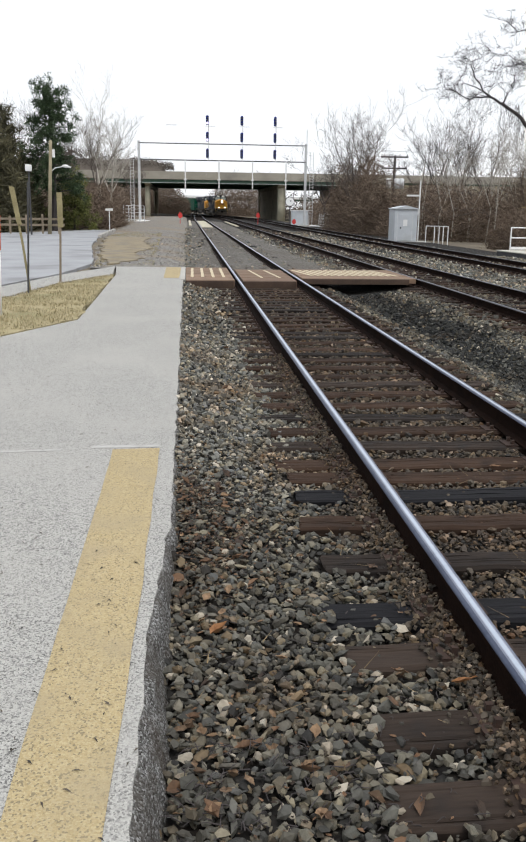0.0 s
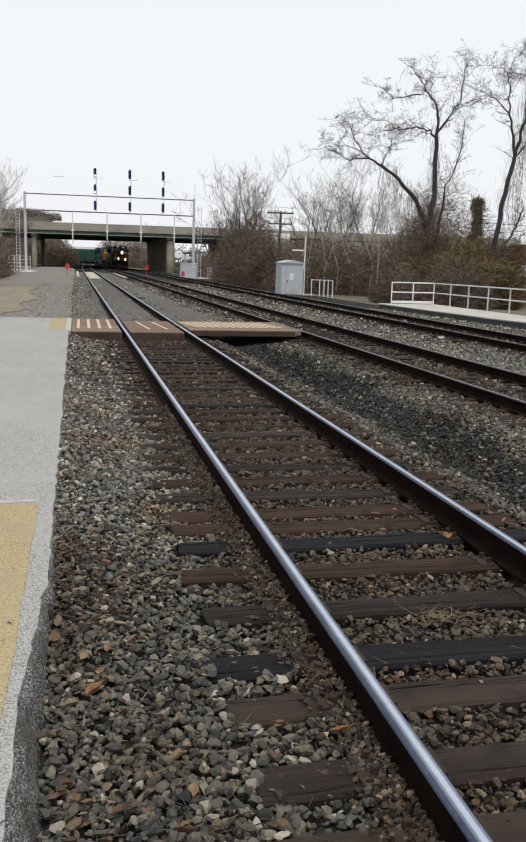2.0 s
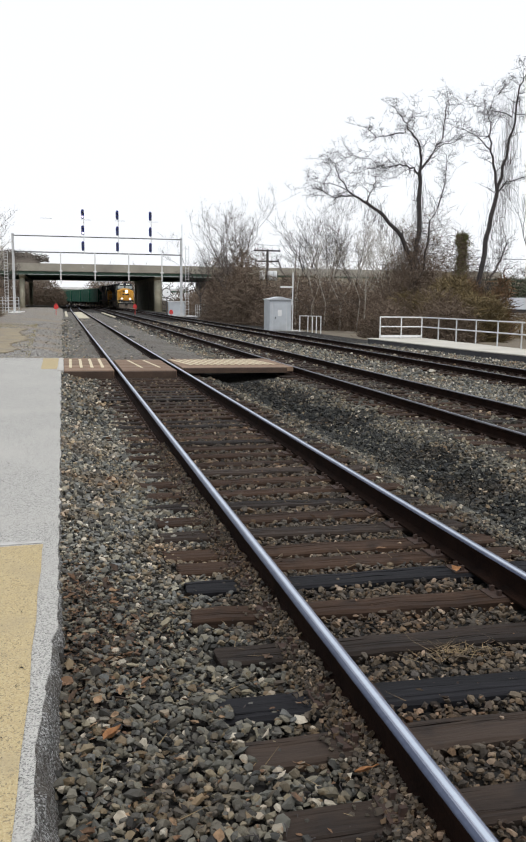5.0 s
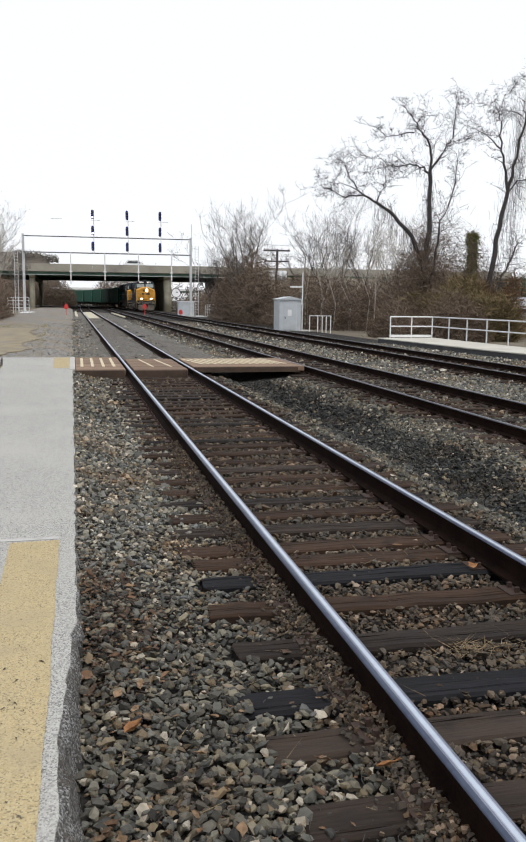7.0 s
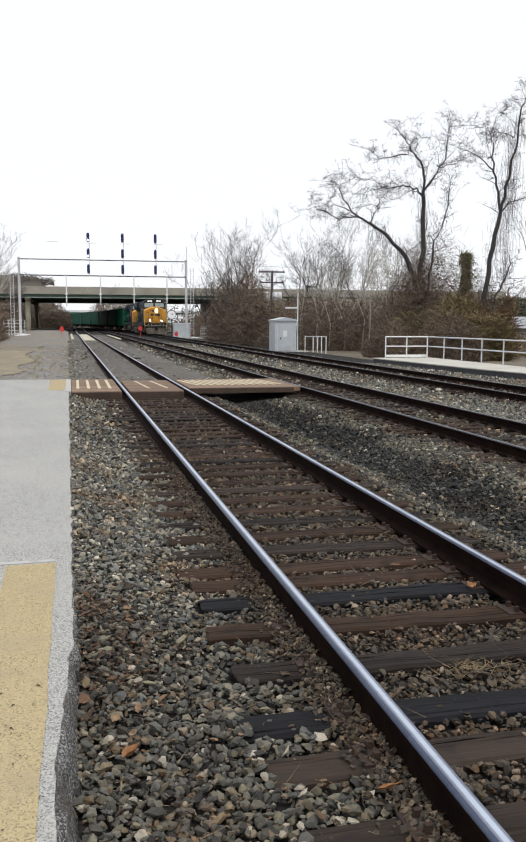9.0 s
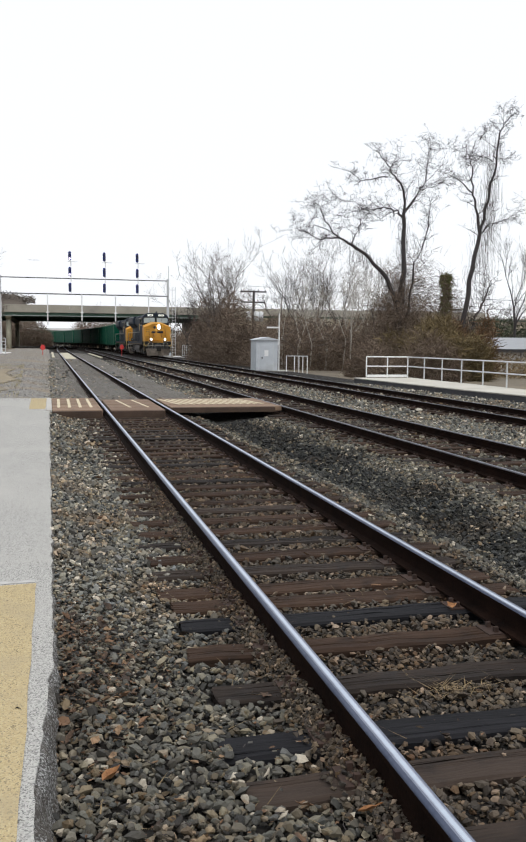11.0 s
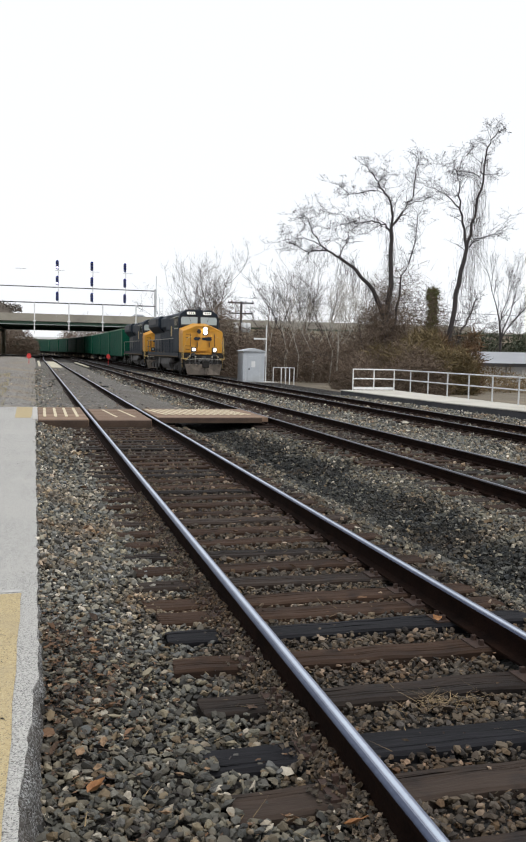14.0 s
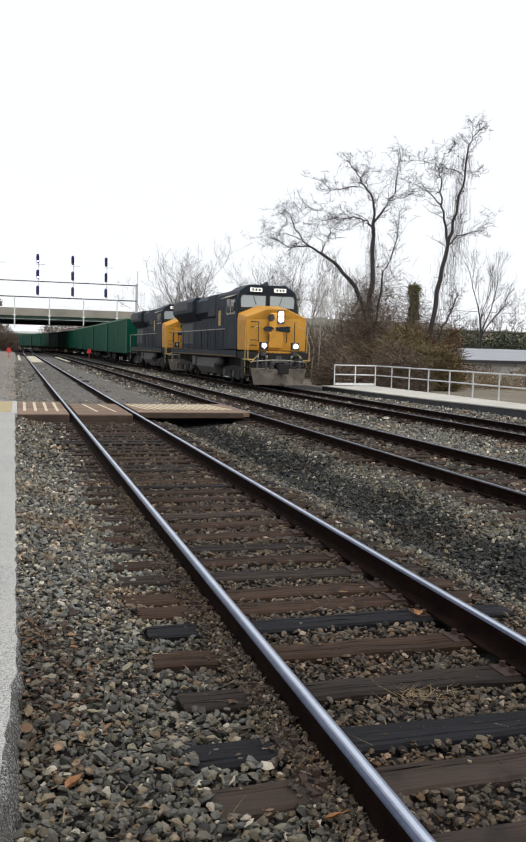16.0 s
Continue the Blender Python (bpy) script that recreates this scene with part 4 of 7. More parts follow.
def build_lawn_and_road():
    lawn = ragged([(-14, 3.55), (-2.38, 11.5), (-1.6, 13.25), (-1.66, 16), (-1.76, 22.1), (-2.75, 19.4), (-3.2, 16.6), (-4.4, 13.8), (-14, 6.5)], 0.15, 0.08, 8)
    solo("lawn", sheet(lawn, 0.0045, 0.2), GRASS, "strip of short dead yellow grass beside the platform", "lawn", kind="structure")
    rng = np.random.default_rng(3)
    spots = []
    for x, y in zip(rng.uniform(-5.5, -1.6, 60000), rng.uniform(9, 22, 60000)):
        lo = np.interp(y, [11.5, 13.25, 22.1], [-2.34, -1.58, -1.74]) + 0.05 * noise.noise((y * 5, x, 1))
        hi = np.interp(y, [10.5, 13.8, 16.6, 19.4, 22.1], [-8.0, -4.4, -3.2, -2.75, -1.8])
        if hi < x < lo and noise.noise((x * 2, y * 2, 0)) > -0.3:
            spots.append((x, y, 0.01))
    blades("grass_blades", "short dead yellow grass", spots[:16000], 0.02, 0.06, STRAW, 6)
    path = ragged([(-2.78, 19.5), (-1.8, 22.25), (-1.98, 25.15), (-2.9, 22.5), (-4.6, 15.2), (-14, 8.5), (-14, 6.6), (-4.45, 13.95), (-3.25, 16.7)], 0.4, 0.03, 9)
    solo("path", sheet(path, 0.008, 0.2), ASPHALT, "narrow worn asphalt path along the lawn", "path", kind="structure")
    road = ragged([(-14, 8.6), (-4.7, 15.3), (-3.1, 22.6), (-2.75, 26.6), (-4.2, 40), (-5.3, 57), (-5.0, 64), (-6.6, 64.5), (-9.5, 58), (-15, 50), (-60, 36), (-60, -5), (-14, -5)], 0.6, 0.1, 11)
    solo("road", sheet(road, 0.0, 0.2), ROAD, "pale blue-grey parking area and access road", "road", kind="structure")
    for a, b in (((-6.5, 15.5), (-3.95, 18.3)), ((-6.5, 15.0), (-3.9, 17.85))):
        d = (Vector(b) - Vector(a)).normalized() * 0.05
        solo("parking_line", Shape().prism([(a[0] + d.y, a[1] - d.x), (b[0] + d.y, b[1] - d.x), (b[0] - d.y, b[1] + d.x), (a[0] - d.y, a[1] + d.x)], "z", 0.0, 0.005), WHITE_LINE, "white painted parking line", "road marking", "parking lines", "structure")
    patch = ragged([(-2.2, 26.3), (-1.5, 29), (-1.9, 33), (-1.35, 37), (-2.1, 44), (-1.9, 50), (-4.4, 50), (-3.7, 40), (-2.95, 31)], 0.25, 0.3, 14)
    solo("grass_patch", sheet(patch, 0.012, 0.12), GRASS_TAN, "patch of short dead grass beside the road", "lawn", kind="structure")
    tufts = []
    for x, y in zip(rng.uniform(-4.5, -0.6, 40000), rng.uniform(25.6, 60, 40000)):
        hi = np.interp(y, [25, 40, 57], [-2.6, -3.6, -4.9])
        if hi < x < -0.9 - 0.02 * (y - 25) and noise.noise((x * 0.8, y * 0.25, 7)) > -0.12:
            tufts.append((x, y, -0.035))
    blades("grass_blades", "patchy dead brown grass beside the road", tufts[:14000], 0.015, 0.045, STRAW, 7, width=0.01)


build_ground()
build_bed()
build_platform()
build_lawn_and_road()
build_crossing()

# ---------------------------------------------------------------- road bridge
def build_bridge():
    y0, y1 = 170.0, 222.0
    xa, xb = -420.0, 340.0
    b = thing("road_bridge", pose(0, 0, 0), "concrete highway bridge on green steel girders over the tracks", "bridge")
    part("deck", Shape().box(xa, xb, y0, y1, 6.8, 7.05), BRIDGE_CONCRETE, b, bevel=0.03)
    for y in (y0, y1 - 0.35):
        for i in range(24):
            x = -100 + i * 8.0
            part("parapet_panel", Shape().prism([(y, 7.05), (y + 0.35, 7.05), (y + 0.28, 8.27), (y + 0.07, 8.27)], "x", x + 0.012, x + 7.988), BRIDGE_CONCRETE, b)
    for k in range(9):
        y = y0 + 0.5 + k * 6.37
        if k in (0, 8):
            s = Shape().box(-60, 110, y - 0.02, y + 0.02, 6.24, 6.79)
            part("girder_web", s, GREEN_STEEL, b, "green painted steel girder")
            part("girder_flange", Shape().box(-60, 110, y - 0.2, y + 0.2, 6.15, 6.24), PALE_STEEL, b, "pale painted bottom flange")
            st = Shape()
            for i in range(84):
                st.box(-60 + 2 * i, -59.97 + 2 * i, y - 0.17, y - 0.021, 6.25, 6.78)
            tagged(part("stiffeners", st, GREEN_STEEL, b), kind="stuff")
        else:
            part("girder", Shape().box(-60, 110, y - 0.02, y + 0.02, 6.2, 6.79).box(-60, 110, y - 0.2, y + 0.2, 6.15, 6.2), GREEN_STEEL, b, "green painted steel girder")
    for x, r in ((-7.35, 0.5), (18.6, 0.78)):
        cap = Shape().prism([(y0 + 0.8, 6.14), (y0 + 0.8, 5.9), (y0 + 2.2, 5.5), (y1 - 2.2, 5.5), (y1 - 0.8, 5.9), (y1 - 0.8, 6.14)], "x", x - r, x + r)
        part("pier_cap", cap, PIER_CONCRETE, b, "stained concrete pier cap", bevel=0.04)
        for y in (y0 + 2.4, y1 - 2.4):
            part("column", Shape().tube([(x, y, -1.2), (x, y, 5.52)], r, 16), PIER_CONCRETE, b, "round stained concrete column", smooth=True)
    part("roadway", Shape().box(-100, 92, y0 + 0.36, y1 - 0.36, 7.054, 7.6), ASPHALT, b, "grey roadway slab")
    part("pier_wall", Shape().box(18.3, 18.9, y0 + 3.3, y1 - 3.3, -1.2, 5.48), PIER_CONCRETE, b, "concrete wall between the columns")
    for x, s in ((-21.0, -1), (33.5, 1)):
        part("abutment", Shape().prism([(x, 6.14), (x, -1.5), (x + s * 9, -1.5), (x + s * 9, 6.14)], "y", y0 + 0.6, y1 - 0.6), BRIDGE_CONCRETE, b, "concrete abutment wall")
    # road embankments behind the abutments
    for s, xn, xf in ((-1, -22, -400), (1, 34.5, 420)):
        e = Shape().prism([(y0 - 16, -1.5), (y0 + 1, 6.78), (y1 - 1, 6.78), (y1 + 16, -1.5)], "x", xn, xf)
        solo("embankment", e, EARTH, "brown grassy highway embankment", "embankment", kind="structure")
    # a second bridge far up the line
    f = thing("road_bridge", pose(0, 0, 0), "low pale road bridge far up the line", "bridge")
    part("deck", Shape().box(-60, 60, 418, 426, 6.0, 6.35).box(-60, 60, 417.7, 418, 6.2, 7.1), WHITE_PAINT, f, "pale deck and parapet")
    part("girder", Shape().box(-60, 60, 418.4, 425.6, 5.2, 5.99), GREEN_STEEL, f)
    for x in (-38, 4, 30):
        part("column", Shape().tube([(x, 422, -2.5), (x, 422, 5.2)], 0.7, 10), PIER_CONCRETE, f, smooth=True)


# ---------------------------------------------------------------- signal gantry
def build_gantry():
    Y = 112.0
    g = thing("signal_gantry", pose(0, 0, 0), "pale steel signal gantry spanning the three tracks", "signal gantry")
    x0, x1 = -5.75, 15.1
    for x in (x0, x1):
        part("post", Shape().box(x - 0.15, x + 0.15, Y - 0.15, Y + 0.15, -0.6, 9.6), GALVANISED, g, "stout white post", bevel=0.02)
        part("footing", Shape().box(x - 0.6, x + 0.6, Y - 0.6, Y + 0.6, -1.0, -0.35), CONCRETE, g, "concrete footing", bevel=0.03)
    part("finial", Shape().tube([(x1 + 0.1, Y, 9.6), (x1 + 0.1, Y, 11.3)], 0.045, 6), GALVANISED, g)
    for z in (7.4, 9.35):
        for y in (Y - 0.45, Y + 0.45):
            part("chord", Shape().box(x0, x1, y - 0.03, y + 0.03, z - 0.03, z + 0.03), GANTRY_GREY, g)
    walk_deck = Shape().box(x0, x1, Y - 0.3, Y + 0.3, 7.33, 7.35)
    part("walkway", walk_deck, GANTRY_GREY, g)
    # ladder on the east post
    lad = Shape()
    for dy in (0.0, 0.42):
        lad.tube([(x1 + 0.55 + dy, Y - 0.1, -0.3), (x1 + 0.55 + dy, Y - 0.1, 8.6)], 0.03, 5)
    for i in range(24):
        lad.tube([(x1 + 0.55, Y - 0.1, 0.1 + i * 0.35), (x1 + 0.97, Y - 0.1, 0.1 + i * 0.35)], 0.022, 5)
    part("ladder", lad, GALVANISED, g)
    lad = Shape()
    for dy in (0.0, 0.42):
        lad.tube([(x0 - 1.1 + dy, Y - 0.1, -0.3), (x0 - 1.1 + dy, Y - 0.1, 7.4)], 0.03, 5)
    for i in range(20):
        lad.tube([(x0 - 1.1, Y - 0.1, 0.1 + i * 0.37), (x0 - 0.68, Y - 0.1, 0.1 + i * 0.37)], 0.022, 5)
    part("ladder", lad, GALVANISED, g)
    # drop tubes under the gantry
    for i, x in enumerate((-0.05, 4.15, 8.35, 12.55)):
        part("drop_tube", Shape().box(x - 0.07, x + 0.07, Y - 0.62, Y - 0.5, 3.5 if i == 0 else 4.0, 7.4), WHITE_PAINT, g, "white drop tube", bevel=0.02)
        part("bracket", Shape().box(x - 0.2, x + 0.2, Y - 0.66, Y - 0.46, 5.0, 5.15), WHITE_PAINT, g)
    # small wooden-bar platforms and signals
    part("step_bar", Shape().box(-2.35, -1.0, Y - 0.9, Y - 0.82, 11.42, 11.47), GALVANISED, g)
    for x, lit in ((2.7, (0, 1)), (6.95, ()), (11.08, ())):
        s = thing("railway_signal", pose(x, Y - 0.8, 0), "tall white signal mast with dark lamp heads" + (", two lamps lit" if lit else ""), "railway signal", "signals on the gantry")
        part("mast", Shape().tube([(0.15, 0.35, 7.3), (0.15, 0.35, 12.6)], 0.05, 8), WHITE_PAINT, s)
        part("step_bar", Shape().box(-0.25, 0.95, -0.1, -0.04, 11.36, 11.41), GALVANISED, s)
        for i, z in enumerate((12.1, 10.15, 8.2)):
            out = [(0.18 * math.cos(a), (0.36 if math.sin(a) > 0 else -0.36) + 0.22 * math.sin(a)) for a in np.linspace(0, 2 * math.pi, 20, endpoint=False)]
            h = part("head", Shape().prism([(px, z + pz) for px, pz in out], "y", 0.0, 0.08), SIGNAL_DARK, s, "dark oval backing plate")
            part("bracket", Shape().box(-0.02, 0.17, 0.09, 0.35, z - 0.03, z + 0.03), DARK_STEEL, s)
            for j, dz in enumerate((0.32, 0.0, -0.34)):
                hood = Shape().tube([(0, 0.0, z + dz), (0, -0.22, z + dz - 0.02)], 0.12, 12, False)
                part("hood", hood, SIGNAL_DARK, h)
                lens = Shape().tube([(0, -0.03, z + dz), (0, -0.04, z + dz)], 0.1 if not (i in lit and j == 2) else 0.13, 12)
                part("lens", lens, SIGNAL_LIT if (i in lit and j == 2) else DARK_GLASS, h, "lit lamp" if (i in lit and j == 2) else "")
    # round white disc, relay case and fence by the east footing
    d = thing("disc_signal", pose(14.0, 119.0, 0), "round white disc on a short dark post", "railway sign")
    part("disc", Shape().tube([(0, -0.05, 2.62), (0, 0.03, 2.62)], 0.56, 28), plain("bright_white_enamel", (0.92, 0.92, 0.92), 0.4), d, smooth=False)
    part("rim", Shape().tube([(0, 0.035, 2.62), (0, 0.075, 2.62)], 0.64, 28), DARK_STEEL, d, "dark rim")
    part("post", Shape().tube([(0, 0.12, -0.6), (0, 0.12, 2.5)], 0.06, 8), DARK_STEEL, d)
    part("boss", Shape().tube([(0.12, -0.09, 2.7), (0.12, -0.05, 2.7)], 0.09, 10), DARK_STEEL, d)
    c = thing("relay_case", pose(15.2, 116.5, -0.55), "pale grey lineside relay case on a concrete pad", "cabinet")
    part("body", Shape().box(-1.25, 0.9, -0.45, 0.45, 0.12, 1.95), HUT_PAINT, c, bevel=0.03)
    part("roof", Shape().box(-1.32, 0.97, -0.52, 0.52, 1.96, 2.06), WHITE_PAINT, c, "white lid", bevel=0.02)
    part("door", Shape().box(-1.15, -0.2, -0.475, -0.452, 0.25, 1.85), HUT_PAINT, c, bevel=0.008)
    part("door", Shape().box(-0.15, 0.8, -0.475, -0.452, 0.25, 1.85), HUT_PAINT, c, bevel=0.008)
    part("pad", Shape().box(-1.8, 2.6, -1.6, 1.0, -0.2, 0.11), WHITE_PAINT, c, "white concrete pad", bevel=0.02)
    f = thing("wire_fence", pose(17.4, 112.0, -0.6), "low galvanised pipe and wire fence", "fence")
    for i in range(6):
        part("fence_post", Shape().tube([(i * 0.35 - 0.4, 0.6 * i, 0), (i * 0.35 - 0.4, 0.6 * i, 1.7)], 0.04, 6), GALVANISED, f)
    for z in (0.35, 0.7, 1.05, 1.4, 1.68):
        part("fence_rail", Shape().tube([(-0.4, 0, z), (1.35, 3.0, z)], 0.018, 5), GALVANISED, f)
    f = thing("wire_fence", pose(-7.3, 105.0, -0.1), "low galvanised pipe and wire fence panels", "fence")
    for i in range(5):
        part("fence_post", Shape().tube([(i * 0.6, 0, 0), (i * 0.6, 0, 1.9)], 0.05, 6), GALVANISED, f)
    for z in (0.3, 0.7, 1.1, 1.5, 1.88):
        part("fence_rail", Shape().tube([(0, 0, z), (2.4, 0, z)], 0.03, 5), GALVANISED, f)
    solo("concrete_pad", Shape().box(-6.2, -3.2, 108, 116, -0.4, -0.03), WHITE_PAINT, "white concrete pad by the gantry footing", "pad", kind="structure", bevel=0.02)


def red_marker(x, y, z, h=1.25):
    r = thing("track_marker", pose(x, y, z), "small red marker board on a short post", "railway sign", "red markers")
    part("post", Shape().tube([(0, 0.03, 0), (0, 0.03, h)], 0.04, 6), RED, r)
    part("board", Shape().prism([(-0.25, h - 0.25), (-0.1, h), (0.1, h), (0.25, h - 0.25), (0.25, h - 0.5), (0.1, h - 0.6), (-0.1, h - 0.6), (-0.25, h - 0.5)], "y", -0.03, 0.01), RED, r)


def build_lineside():
    red_marker(-0.65, 100.0, -0.15)
    red_marker(9.3, 114.0, -0.35, 1.45)
    red_marker(13.9, 113.0, -0.5, 0.9)
    # pale boards at the turnout
    for x, y0, y1, w in ((1.5, 84, 122, 1.05), (0.35, 90, 126, 0.25), (5.1, 90, 118, 0.28)):
        solo("walk_board", Shape().box(x, x + w, y0, y1, -0.2, -0.12 if w > 1 else -0.1), surface("pale_timber_boards", (0.4, 0.37, 0.27), (0.56, 0.52, 0.4), 1.0, 0.9, 0.3, fine=10), "pale boards laid between the rails", "boards", "turnout boards", "structure")
    # signal hut
    h = thing("signal_hut", pose(15.6, 62.6, -0.62), "pale grey sheet-steel signal hut with a low gable roof", "hut")
    part("body", Shape().box(-0.7, 0.95, -0.6, 1.2, 0.12, 2.36), HUT_PAINT, h, bevel=0.02)
    part("roof", Shape().prism([(-0.78, 2.37), (1.03, 2.37), (1.03, 2.42), (0.12, 2.62), (-0.78, 2.42)], "y", -0.7, 1.3), HUT_PAINT, h, "pale grey gable roof", bevel=0.01)
    part("pad", Shape().box(-1.3, 1.9, -1.1, 1.8, -0.3, 0.11), CONCRETE, h, "concrete pad")
    door = part("door", Shape().box(-0.35, 0.42, -0.635, -0.605, 0.2, 2.0), HUT_PAINT, h, bevel=0.008)
    part("notice", Shape().box(-0.08, 0.22, -0.652, -0.638, 1.2, 1.65), WHITE_PAINT, door, "blank white notice")
    part("handle", Shape().box(-0.3, -0.22, -0.67, -0.637, 1.0, 1.14), DARK_STEEL, door)
    for x in (-0.5, 0.6):
        part("seam", Shape().box(x - 0.015, x + 0.015, -0.615, -0.602, 0.15, 2.34), GALVANISED, h)
    a = thing("antenna_mast", pose(16.75, 62.4, -0.6), "thin white mast with a cross arm beside the hut", "mast")
    part("mast", Shape().tube([(0, 0, 0), (0, 0, 4.35)], 0.05, 8), WHITE_PAINT, a)
    part("cross_arm", Shape().box(-0.95, 0.0, -0.05, 0.05, 3.25, 3.37), WHITE_PAINT, a)
    part("box", Shape().box(-0.16, -0.04, -0.12, 0.12, 2.0, 2.35), WHITE_PAINT, a, bevel=0.01)
    f = thing("pipe_railing", pose(16.95, 60.0, -0.7), "short white pipe railing beside the hut", "railing")
    for x, y in ((0.0, 1.0), (0.5, 0.6), (0.78, 0.4), (1.02, 0.2), (1.3, 0.0)):
        part("post", Shape().tube([(x, y, 0), (x, y, 1.35)], 0.035, 6), WHITE_PAINT, f)
    for z in (1.32, ):
        part("rail", Shape().tube([(0, 1.0, z), (1.3, 0.0, z)], 0.03, 6), WHITE_PAINT, f)
    # utility pole with transformers
    p = thing("utility_pole", pose(20.1, 85.0, -0.6), "wooden utility pole with cross arms and transformer cans", "utility pole")
    part("pole", Shape().tube([(0, 0, 0), (0.05, 0, 7.4)], [0.17, 0.12], 10), BARK_DARK, p, smooth=True)
    for z, w in ((7.25, 1.35), (6.2, 1.25)):
        part("cross_arm", Shape().box(-w, w, -0.07, 0.07, z - 0.07, z + 0.07), BARK_DARK, p, "wooden cross arm")
        for x in (-w + 0.1, -0.5, 0.5, w - 0.1):
            part("insulator", Shape().tube([(x, 0, z + 0.07), (x, 0, z + 0.25)], [0.05, 0.03], 6), DARK_STEEL, p)
    for x, m in ((-0.5, WHITE_PAINT), (0.3, GALVANISED), (0.75, GALVANISED)):
        part("transformer", Shape().tube([(x, -0.15, 4.3), (x, -0.15, 4.36), (x, -0.15, 5.2), (x, -0.15, 5.28)], [0.2, 0.27, 0.27, 0.12], 12), m, p, "transformer can", smooth=True)
    for i, (z, w) in enumerate(((8.0, -1.25), (8.0, 1.25), (6.95, -1.15))):
        pts = [(20.1 + w + (x - 20.1) * 1.0, 85 + (x - 20.1) * 0.1, z - 0.75 + 0.0006 * (x - 55) ** 2 - 0.0006 * 35 ** 2) for x in np.linspace(20.1, 90, 9)]
        solo("overhead_wire", Shape().tube(pts, 0.012, 4), DARK_STEEL, "thin dark overhead wire", "wire", "overhead wires")
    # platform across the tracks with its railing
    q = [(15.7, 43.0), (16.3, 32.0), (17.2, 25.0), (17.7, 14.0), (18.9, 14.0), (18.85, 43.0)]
    # the shade on this face is put into its dark colour, along with dirt
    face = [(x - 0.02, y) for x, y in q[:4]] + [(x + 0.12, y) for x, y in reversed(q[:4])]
    solo("platform_face", Shape().prism(face, "z", -0.7, -0.265), surface("shaded_dirty_concrete_face", (0.03, 0.031, 0.036), (0.07, 0.07, 0.075), 2, 0.9, 0.4), "dirty concrete face under the far platform edge, darkened for shade", "platform", kind="structure")
    solo("far_platform", Shape().prism([(x - 0.06, y) for x, y in q[:4]] + q[4:], "z", -0.262, -0.2), surface("pale_platform_concrete", (0.4, 0.385, 0.34), (0.52, 0.5, 0.44), 1.2, 0.9, 0.3, fine=20, stain=(0.36, 0.34, 0.29)), "pale concrete platform end across the tracks", "platform", kind="structure", bevel=0.03)
    r = thing("platform_railing", pose(0, 0, -0.2), "galvanised three-rail pipe railing at the platform end", "railing")
    posts = [(16.35, 43.0), (17.5, 42.9), (18.62, 42.8)] + [(18.64, 42.8 - k * 2.05) for k in range(1, 13)]
    for x, y in posts:
        part("post", Shape().tube([(x, y, 0), (x, y, 1.12)], 0.034, 8), GALVANISED if y < 42 else WHITE_PAINT, r)
    for z in (1.1, 0.6):
        part("rail", Shape().tube([(16.35, 43.0, z), (18.64, 42.8, z)], 0.032, 8), WHITE_PAINT, r)
        part("rail", Shape().tube([(18.64, 42.8, z), (18.66, 18.2, z)], 0.03, 8), GALVANISED, r)
    part("kick_rail", Shape().box(16.35, 18.64, 42.84, 42.9, 0.03, 0.16), WHITE_PAINT, r)
    # white building
    b = thing("building", pose(0, 0, 0), "low white metal-sided building with a pale roof", "building")
    part("wall", Shape().box(38.5, 75, 72, 92, -2.6, 1.15), SIDING, b)
    part("roof", Shape().prism([(70.6, 1.16), (71.2, 1.16), (82, 2.1), (93, 1.16), (93.4, 1.2), (82, 2.3)], "x", 37.8, 76), ROOFING, b, "pale metal roof")
    part("fascia", Shape().box(37.9, 76, 70.75, 70.95, 0.85, 1.18), DARK_STEEL, b, "dark gutter board")
    for i in range(7):
        part("seam", Shape().box(39.5 + 3.1 * i, 39.62 + 3.1 * i, 71.93, 71.99, -2.5, 1.1), ROOFING, b)
    part("door", Shape().box(44.2, 46.4, 71.9, 71.98, -2.5, 0.6), WHITE_PAINT, b, bevel=0.02)


